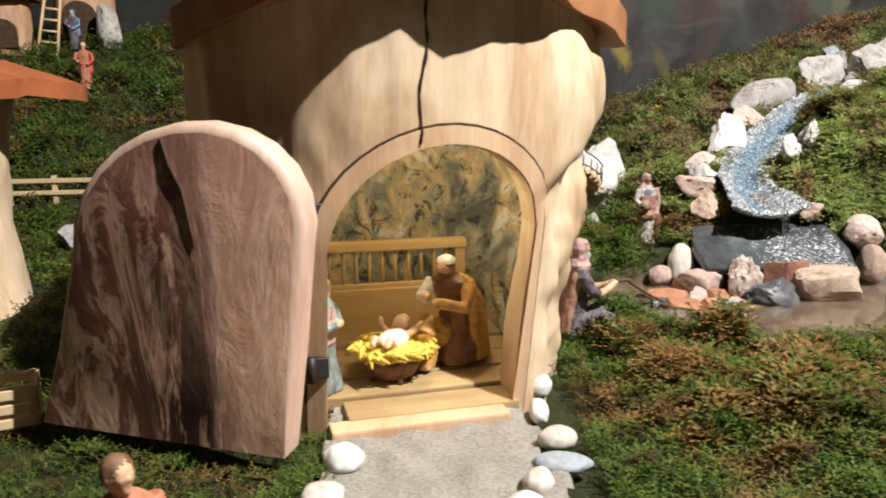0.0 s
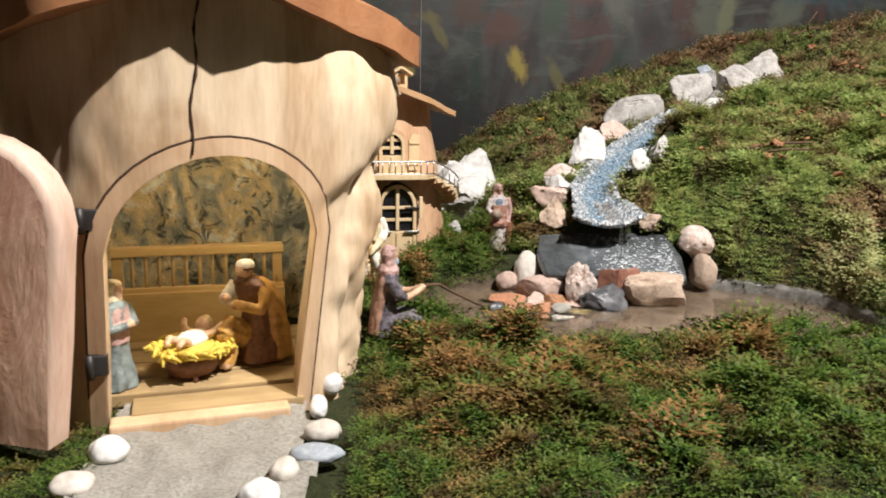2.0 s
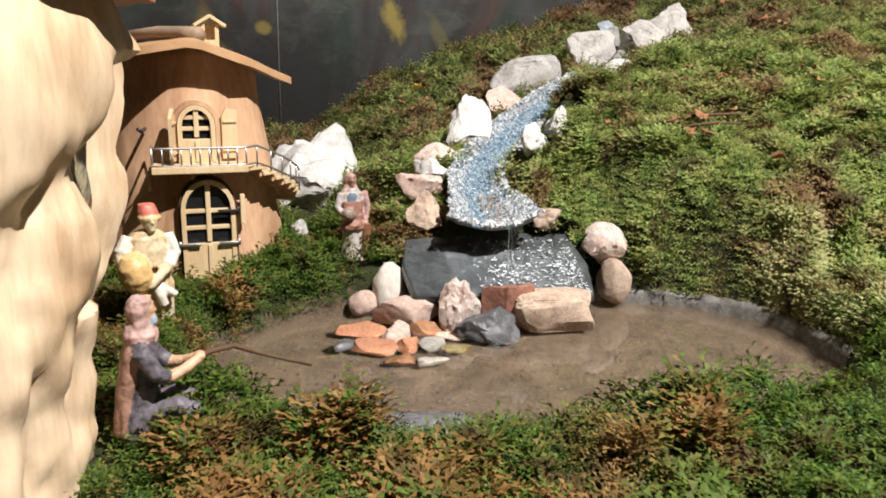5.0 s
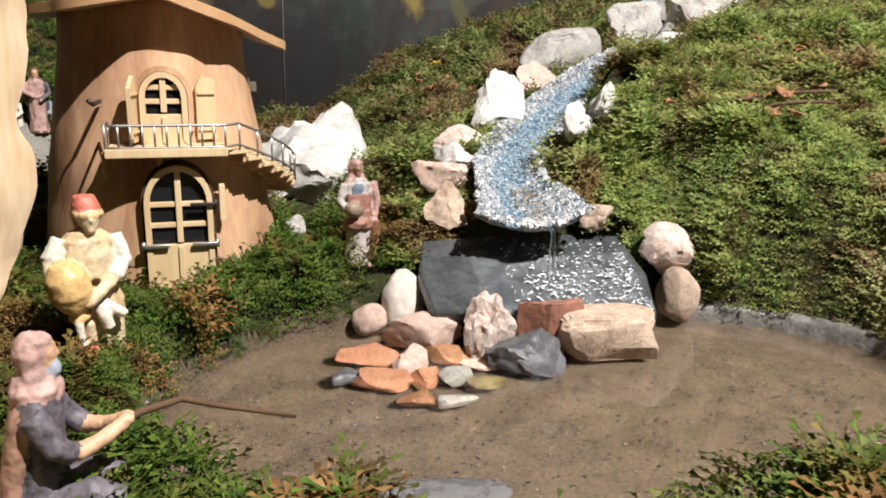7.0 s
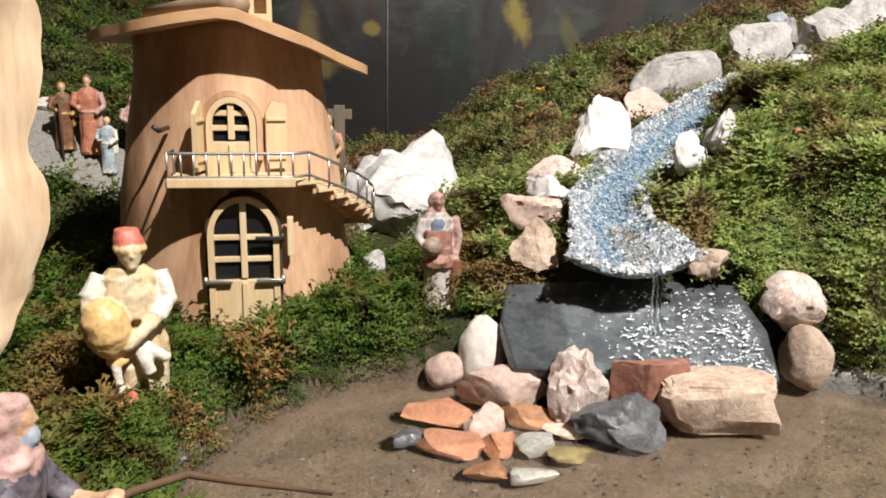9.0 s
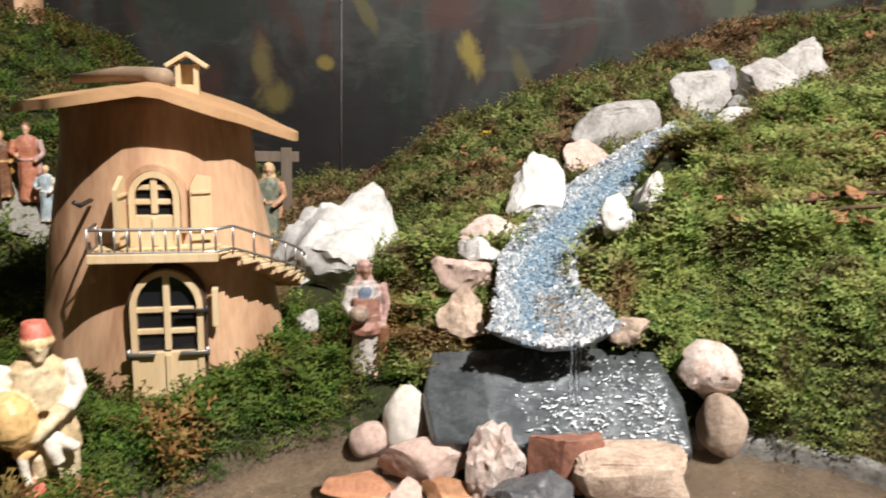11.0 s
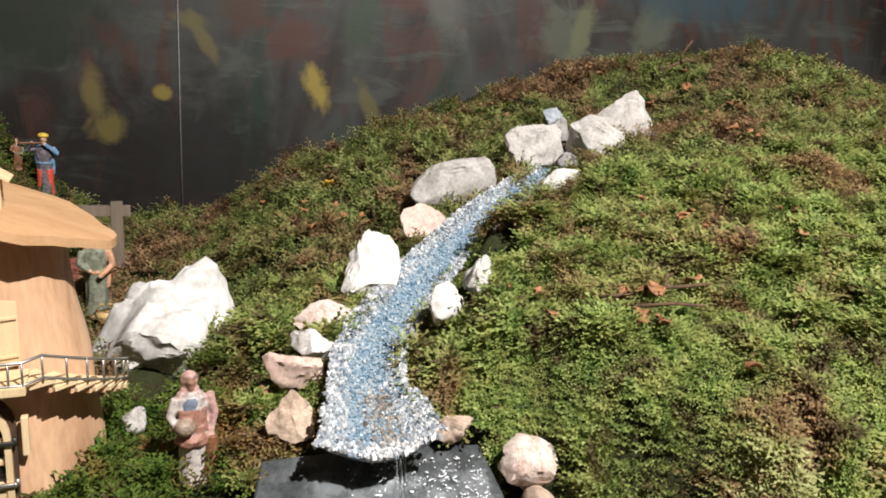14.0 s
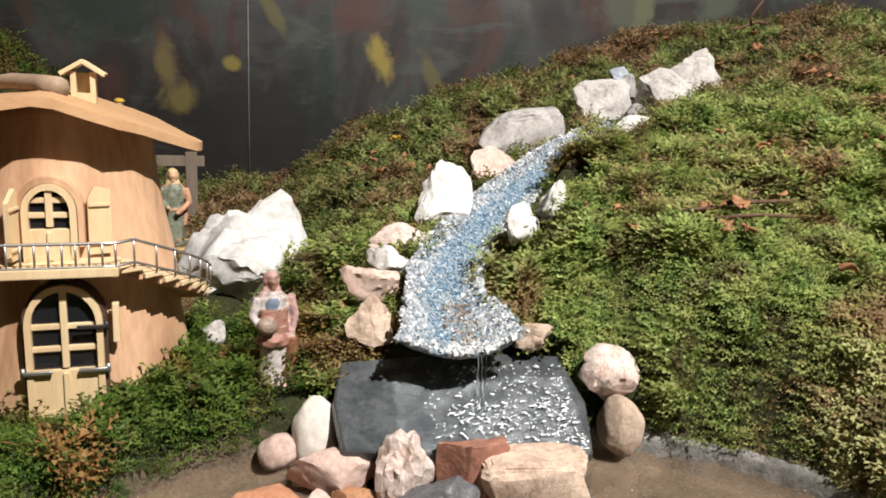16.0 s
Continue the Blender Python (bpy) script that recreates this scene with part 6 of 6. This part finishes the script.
add_lathe(bm, [(0.004, 0.028, 0.032, 0, 0), (0.014, 0.034, 0.038, 0, 0), (0.028, 0.042, 0.048, 0, 0)], 18)
part("trough", bm, BROWN, crib)
for x, y in ((-0.02, -0.025), (0.02, -0.025), (-0.02, 0.025), (0.02, 0.025)):
    bm = bmesh.new()
    add_tube(bm, [(x, y, -0.001), (x * 0.9, y * 0.9, 0.014)], 0.004, 6)
    part("leg", bm, BROWN, crib)


def plain_pair(h, arms=None):
    arms = arms or [[(-0.13, 0.0, 0.76), (-0.18, -0.04, 0.62), (-0.10, -0.12, 0.58)], [(0.13, 0.0, 0.76), (0.18, -0.04, 0.6), (0.10, -0.12, 0.52)]]
    return lambda bm: standing(bm, I4, h, (0, 1, 2, 3), arms, "hair")


def hooded(h):
    return lambda bm: standing(bm, I4, h, (0, 1, 2, 3), [[(-0.13, 0.0, 0.76), (-0.17, -0.05, 0.62), (-0.06, -0.13, 0.56)], [(0.13, 0.0, 0.76), (0.17, -0.05, 0.6), (0.04, -0.14, 0.5)]], "hood")


G = "figurines on the far path"
statue("figurine", -0.135, 1.685, None, 15, [TERRA, ROSE, SKIN, HAIRBROWN], plain_pair(0.125), "painted figurine in brick-red coat on the far path", G)
statue("figurine", -0.170, 1.675, None, 30, [BROWN, GOLD, SKIN, GOLD], plain_pair(0.105), "painted figurine in brown coat on the far path", G)
statue("figurine", -0.100, 1.66, None, -5, [PALEBLUE, IVORY, SKIN, BLOND], plain_pair(0.088), "painted child figurine in white shirt on the far path", G)
statue("figurine", -0.078, 1.715, None, 20, [ROSE, LILAC, SKIN, HAIRBROWN], hooded(0.105), "painted figurine in grey-rose cloak on the far path", G)
bm = bmesh.new()
add_tube(bm, [(-0.167, 1.655, float(ground_z(-0.167, 1.655))), (-0.165, 1.652, float(ground_z(-0.167, 1.655)) + 0.10)], 0.002, 6)
tagged(part("staff", bm, DARKWOOD), "thin brown walking staff leaning on a figurine", "staff")
statue("figurine", 0.232, 1.69, None, 10, [paint("olive_skirt_paint", (0.17, 0.18, 0.13), 0.55, 0.6), paint("orange_shawl_paint", (0.48, 0.25, 0.14), 0.55, 0.5), SKIN, BLOND], hooded(0.138), "painted figurine with bucket standing near the well")
bm = bmesh.new()
add_lathe(bm, [(0.0, 0.011, 0.011, 0, 0), (0.024, 0.015, 0.015, 0, 0)], 16)
add_tube(bm, [(-0.015, 0, 0.024), (-0.009, 0, 0.036), (0.009, 0, 0.036), (0.015, 0, 0.024)], 0.0012, 6)
b = part("bucket", bm, RAIL)
b.location = (0.252, 1.645, float(ground_z(0.252, 1.645)) + 0.004)
tagged(b, "small wooden bucket on the moss", "bucket")


def flute_player(bm):
    standing(bm, I4, 0.135, (0, 1, 2, 3), [[(-0.13, 0.0, 0.76), (-0.24, -0.06, 0.74), (-0.16, -0.12, 0.86)], [(0.13, 0.0, 0.76), (0.2, -0.08, 0.68), (0.02, -0.13, 0.84)]], "hair")
    m = Matrix.Diagonal((0.135, 0.135, 0.135, 1))
    for x in (-0.055, 0.055):
        limb(bm, [(x, -0.02, 0.42), (x * 1.2, -0.03, 0.2), (x * 1.4, -0.02, 0.0)], 0.07, 0.05, m, 4)
    limb(bm, [(0.05, -0.12, 0.86), (-0.35, -0.16, 0.86)], 0.016, 0.018, m, 6)
    add_ball(bm, (0, 0.0, 0.965), (0.09, 0.09, 0.045), m, 5)


statue("figurine", 0.028, 2.30, None, 10, [LILAC, BLUE, SKIN, HAIRBROWN, RED, YELLOW, BROWN], flute_player, "painted flute player in blue coat, red stockings and yellow cap")
statue("figurine", -0.02, 2.28, None, 25, [BROWN, GREEN, SKIN, HAIRBROWN], plain_pair(0.07), "small crouching painted figurine beside the flute player")
statue("figurine", -0.835, 1.835, None, 10, [TERRA, RED, SKIN, HAIRGREY], plain_pair(0.115), "painted figurine in red cloak on the far hill")
statue("figurine", -0.945, 2.04, None, 5, [LILAC, BLUE, SKIN, BLUE], hooded(0.105), "painted figurine in blue hood before the far hut")
statue("figurine", -0.140, 0.235, None, 60, [TERRA, TERRA, SKIN, HAIRBROWN], lambda bm: standing(bm, I4, 0.138, (0, 1, 2, 3), [[(-0.13, 0.0, 0.76), (-0.18, -0.04, 0.6), (-0.06, -0.13, 0.58)], [(0.13, 0.0, 0.76), (0.18, -0.04, 0.6), (0.06, -0.13, 0.55)]], "hair"), "painted figurine in terracotta coat before the open door")
crate = empty("wooden_crate", pose(-0.395, 0.585, float(ground_z(-0.395, 0.585)), 0, 0, 25), "small slatted pale wooden crate on the moss", "crate")
for z in (0.008, 0.022, 0.036):
    for a in range(4):
        bm = bmesh.new()
        add_box(bm, (0, -0.026, z), (0.056, 0.004, 0.009), pose(0, 0, 0, 0, 0, 90 * a), bevel=0.0008)
        part("slat", bm, TRIM, crate, smooth=False)
for a in range(4):
    bm = bmesh.new()
    add_box(bm, (-0.022, -0.022, 0.022), (0.006, 0.006, 0.042), pose(0, 0, 0, 0, 0, 90 * a), bevel=0.0008)
    part("post", bm, TRIM, crate, smooth=False)
bm = bmesh.new()
add_box(bm, (0, 0, 0.004), (0.05, 0.05, 0.004))
part("bottom", bm, TRIM, crate, smooth=False)

# ---- litter on the moss ----
LEAF = paint("dry_leaf", (0.30, 0.14, 0.06), 0.7, 0.6)
TWIG = paint("dark_twig", (0.10, 0.055, 0.03), 0.85, 0.6)


def dry_leaf(x, y, s, turn):
    bm = bmesh.new()
    grid = []
    for j in range(7):
        v = j / 6
        w = 0.42 * math.sin(math.pi * min(1, v * 0.92 + 0.06)) ** 0.8
        grid.append([bm.verts.new((s * w * u, s * (v - 0.5), s * (0.16 * abs(u) + 0.14 * math.sin(5 * v + 2 * u)))) for u in (-1, -0.5, 0, 0.5, 1)])
    for a, b in zip(grid, grid[1:]):
        for k in range(4):
            bm.faces.new((a[k], a[k + 1], b[k + 1], b[k]))
    out = bmesh.ops.extrude_face_region(bm, geom=bm.faces[:])
    for v in out["geom"]:
        if isinstance(v, bmesh.types.BMVert):
            v.co.z -= 0.0008
    ob = part("dry_leaf", bm, LEAF)
    ob.matrix_world = pose(x, y, float(ground_z(x, y)) + 0.026, 25 * math.sin(turn), 20 * math.cos(turn), turn)
    return tagged(ob, "curled dry brown leaf lying on the moss", "leaf", "dry leaves on the moss")


def twig(pts, r, label):
    bm = bmesh.new()
    p = [(x, y, float(ground_z(x, y)) + 0.022 + dz) for x, y, dz in pts]
    add_tube(bm, p, [r * (1 - 0.5 * k / len(p)) for k in range(len(p))], 6)
    return tagged(part("twig", bm, TWIG), label, "twig", "twigs on the moss")


twig([(0.885, 1.262, 0.0), (0.92, 1.255, 0.004), (0.96, 1.248, 0.002), (1.0, 1.252, 0.006)], 0.0035, "dark broken twig lying in the hill moss")
twig([(0.94, 1.25, 0.003), (0.955, 1.275, 0.008), (0.97, 1.285, 0.006)], 0.0022, "short dark twig lying in the hill moss")
twig([(1.46, 2.10, 0.0), (1.43, 2.09, 0.03), (1.39, 2.09, 0.04), (1.36, 2.08, 0.055)], 0.004, "bare twig sticking up on the hilltop")
twig([(1.42, 2.09, 0.03), (1.41, 2.08, 0.055), (1.43, 2.07, 0.07)], 0.003, "bare twig fork on the hilltop")
twig([(1.06, 1.17, 0.0), (1.10, 1.19, 0.004), (1.13, 1.18, 0.0)], 0.0022, "thin dry twig in the hill moss")
twig([(0.885, 1.24, 0.0), (0.905, 1.222, 0.006), (0.935, 1.215, 0.003), (0.965, 1.20, 0.006)], 0.0030, "thin brown twig lying in the hill moss")
twig([(0.86, 1.262, 0.004), (0.88, 1.25, 0.010), (0.90, 1.255, 0.006)], 0.0026, "broken brown twig lying in the hill moss")
twig([(0.49, 2.06, 0.0), (0.52, 2.03, 0.008), (0.56, 2.02, 0.002)], 0.003, "thin dry twig on the upper moss")
twig([(1.18, 1.30, 0.0), (1.215, 1.292, 0.008), (1.25, 1.30, 0.002)], 0.0024, "thin dry twig on the hill moss")
for n, (x, y, s) in enumerate([(0.925, 1.245, 0.026), (0.985, 1.262, 0.022), (0.972, 1.112, 0.022), (0.80, 1.30, 0.018), (1.16, 1.52, 0.024), (1.28, 1.66, 0.026), (1.36, 1.75, 0.022), (0.72, 1.62, 0.02), (1.40, 2.02, 0.028), (1.33, 2.05, 0.026), (1.20, 1.36, 0.02), (1.06, 1.42, 0.018), (0.66, 1.85, 0.024), (0.56, 1.72, 0.022)]):
    dry_leaf(x, y, s, 40 * n + 15)
rng = random.Random(23)
for x, y in ((0.505, 2.07), (0.548, 1.85), (0.648, 1.83), (0.605, 1.81), (1.006, 2.15), (1.392, 2.09), (1.054, 1.44), (1.026, 1.454), (0.919, 1.216), (0.886, 1.234), (1.209, 1.348), (1.399, 1.835), (0.786, 1.282), (1.205, 1.287), (1.269, 2.229), (1.281, 1.632)):
    for k in range(3):
        dry_leaf(x + rng.gauss(0, 0.022), y + rng.gauss(0, 0.025), rng.uniform(0.010, 0.021), rng.uniform(0, 360))
bm = bmesh.new()
for k in range(6):
    a = 2 * math.pi * k / 6
    add_ball(bm, (0.008 * math.cos(a), 0.008 * math.sin(a), 0.016), (0.006, 0.006, 0.003), None, 0, 1)
add_ball(bm, (0, 0, 0.017), 0.005, None, 0, 1)
add_tube(bm, [(0, 0, -0.004), (0, 0, 0.015)], 0.0012, 5, 1)
b = part("flower", bm, [YELLOW, GREEN])
b.matrix_world = pose(0.612, 1.952, float(ground_z(0.612, 1.952)) + 0.008, -40)
tagged(b, "tiny yellow flower standing in the moss", "flower")
bm = bmesh.new()
add_ball(bm, (0, 0, 0), (0.009, 0.008, 0.0085), None, 0, 3)
b = part("nut", bm, RUST)
b.location = (0.475, 1.335, float(ground_z(0.475, 1.335)) + 0.018)
tagged(b, "small round brown nut in the moss", "nut")


# ---- moss ----
def moss_field(name, label, x0, x1, y0, y1, count, size, seed, keep, material):
    """Sprigs of feathery moss, three fronds each, growing out of the ground."""
    rng = np.random.default_rng(seed)
    x, y = rng.uniform(x0, x1, count), rng.uniform(y0, y1, count)
    z = ground_z(x, y)
    e = 0.006
    steep = np.sqrt(1 + ((ground_z(x + e, y) - z) / e) ** 2 + ((ground_z(x, y + e) - z) / e) ** 2)
    ok = keep(x, y) & (rng.random(count) < steep / 2.0)
    x, y = x[ok], y[ok]
    z = ground_z(x, y)
    nx, ny = -(ground_z(x + e, y) - z) / e, -(ground_z(x, y + e) - z) / e
    clump = np.array([1.25 * noise.noise(Vector((a * 27, b * 27, 1.3))) + 0.7 * noise.noise(Vector((a * 11, b * 11, 4.3))) + 0.45 * noise.noise(Vector((a * 62, b * 62, 7.7))) for a, b in zip(x, y)])
    n = len(x)
    F, L = 3, 6
    up = np.stack([0.6 * nx, 0.6 * ny, np.ones(n)], -1)
    up /= np.linalg.norm(up, axis=1, keepdims=True)
    dry = ss(0.022, 0.05, z)
    base = np.stack([x, y, z - 0.001], -1) + (0.0015 + np.maximum(0.024 * clump * (0.25 + 0.75 * dry), -0.004))[:, None] * up
    length = size * rng.uniform(0.6, 1.25, (n, F)) * (1 + 0.45 * clump[:, None])
    az = rng.uniform(0, 2 * np.pi, (n, 1)) + np.arange(F) * 2.1 + rng.uniform(-0.6, 0.6, (n, F))
    out = np.stack([np.cos(az), np.sin(az), np.zeros_like(az)], -1)
    out = out - np.sum(out * up[:, None], -1, keepdims=True) * up[:, None]
    rise = rng.uniform(0.55, 1.15, (n, F, 1))
    length *= (0.55 + 0.45 * dry)[:, None]
    tris = []
    for k in range(L):
        s0, s1 = k / L, (k + 1.15) / L
        side = np.cross(out, up[:, None]) * (1 if k % 2 else -1)

        def at(s):
            return base[:, None] + length[..., None] * (s * rise * up[:, None] + (0.25 * s + 0.75 * s * s) * out - 0.2 * s**3 * up[:, None])

        w = (0.25 * (1 - 0.5 * s0)) * length[..., None]
        a, b = at(s0), at(s1)
        tip = at(s0 + 0.75 / L) + side * w + up[:, None] * w * rng.uniform(-0.2, 0.5, (n, F, 1))
        tris.append(np.stack([a, b, tip], 2))
    T = np.stack(tris, 2)
    V = T.reshape(-1, 3)
    me = bpy.data.meshes.new(name)
    me.vertices.add(len(V))
    me.vertices.foreach_set("co", V.astype(np.float32).ravel())
    m = len(V) // 3
    me.loops.add(3 * m)
    me.loops.foreach_set("vertex_index", np.arange(3 * m, dtype=np.int32))
    me.polygons.add(m)
    me.polygons.foreach_set("loop_start", np.arange(0, 3 * m, 3, dtype=np.int32))
    me.update(calc_edges=True)
    me.materials.append(material)
    return tagged(new(name, me), label, "moss", kind="stuff")


def free(x, y):
    """Where moss grows: not in water, stream or path, nor under the houses."""
    ok = (((pond_ring(x, y) > 1.13) & (ground_z(x, y) > 0.012)) | (ground_z(x, y) > 0.02) | ((x < 0.42) & (ground_z(x, y) > 0.006))) & (path_mask(x, y) < 0.45)
    ok &= ~((pond_ring(x, y) < 1.30) & (x > 0.74) & (y > 0.93) & (ground_z(x, y) < 0.020))
    ok &= np.hypot(x - 0.43, y - 1.180) > 0.034
    for a, b, r in ((0.792, 1.475, 0.045), (0.740, 1.428, 0.036), (0.762, 1.172, 0.040), (0.755, 1.14, 0.032), (0.683, 1.2, 0.03), (0.34, 1.45, 0.05), (0.64, 1.535, 0.04), (0.52, 1.37, 0.028), (0.405, 1.238, 0.022)):
        ok &= np.hypot(x - a, y - b) > r
    ok &= ~((np.abs(x - stream_x(y)) < 1.02 * stream_half(y)) & (y > 1.14) & (y < 1.90))
    ok &= ~((np.abs(x - 0.592) < 0.13) & (y > 1.08) & (y < 1.235))
    ok &= np.hypot((x + 0.035) / 0.20, (y - 0.75) / 0.175) > 1
    ok &= ~((np.abs(x - 0.118) < 0.042) & (y > 0.40) & (y < 0.655))
    ok &= np.hypot(x - 0.175, y - 1.310) > 0.114
    ok &= np.hypot(x + 0.64, y - 0.88) > 0.14
    return ok


TUFTS = ((0.38, 0.645, 0.04), (0.425, 0.64, 0.035), (0.33, 0.70, 0.03), (0.47, 0.60, 0.03), (0.36, 0.56, 0.03), (0.445, 0.46, 0.045), (0.27, 0.62, 0.035), (0.245, 0.70, 0.025), (0.197, 1.0, 0.025), (0.234, 1.087, 0.025), (0.26, 0.905, 0.02), (0.52, 0.52, 0.03), (0.62, 0.66, 0.025), (0.24, 0.48, 0.025), (0.41, 1.30, 0.03), (0.36, 1.30, 0.025))


def tufted(x, y):
    near = np.min([np.hypot(x - a, (y - b) * 1.4) / r + 0.45 * np.sin(95 * x + 60 * y) * np.sin(80 * y - 40 * x) for a, b, r in TUFTS], axis=0)
    return free(x, y) & (near < 1)


moss_field("dry_moss", "straw-coloured dry moss tufts among the green", 0.15, 0.68, 0.38, 1.38, 30000, 0.022, 9, tufted, STRAWMOSS)
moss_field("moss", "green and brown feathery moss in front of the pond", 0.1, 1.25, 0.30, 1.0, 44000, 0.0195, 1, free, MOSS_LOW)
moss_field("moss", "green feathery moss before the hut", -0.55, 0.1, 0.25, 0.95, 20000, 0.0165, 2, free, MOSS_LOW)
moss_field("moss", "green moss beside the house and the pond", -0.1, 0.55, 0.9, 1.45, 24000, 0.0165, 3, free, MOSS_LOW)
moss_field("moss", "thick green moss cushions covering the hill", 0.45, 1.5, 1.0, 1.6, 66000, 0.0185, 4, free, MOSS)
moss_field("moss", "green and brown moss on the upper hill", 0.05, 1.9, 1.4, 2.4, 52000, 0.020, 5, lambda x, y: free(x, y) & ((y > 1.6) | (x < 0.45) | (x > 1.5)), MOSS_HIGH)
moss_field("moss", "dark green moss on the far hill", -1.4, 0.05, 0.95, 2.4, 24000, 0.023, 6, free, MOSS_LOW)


def pale_patch(x, y):
    return free(x, y) & (np.hypot((x - 0.965) / 0.075, (y - 0.975) / 0.105) + 0.2 * np.sin(60 * x) * np.sin(52 * y) < 1)


moss_field("moss", "pale yellowish-green fine moss beside the pond", 0.86, 1.08, 0.84, 1.11, 9000, 0.020, 7, pale_patch, MOSS_PALE)
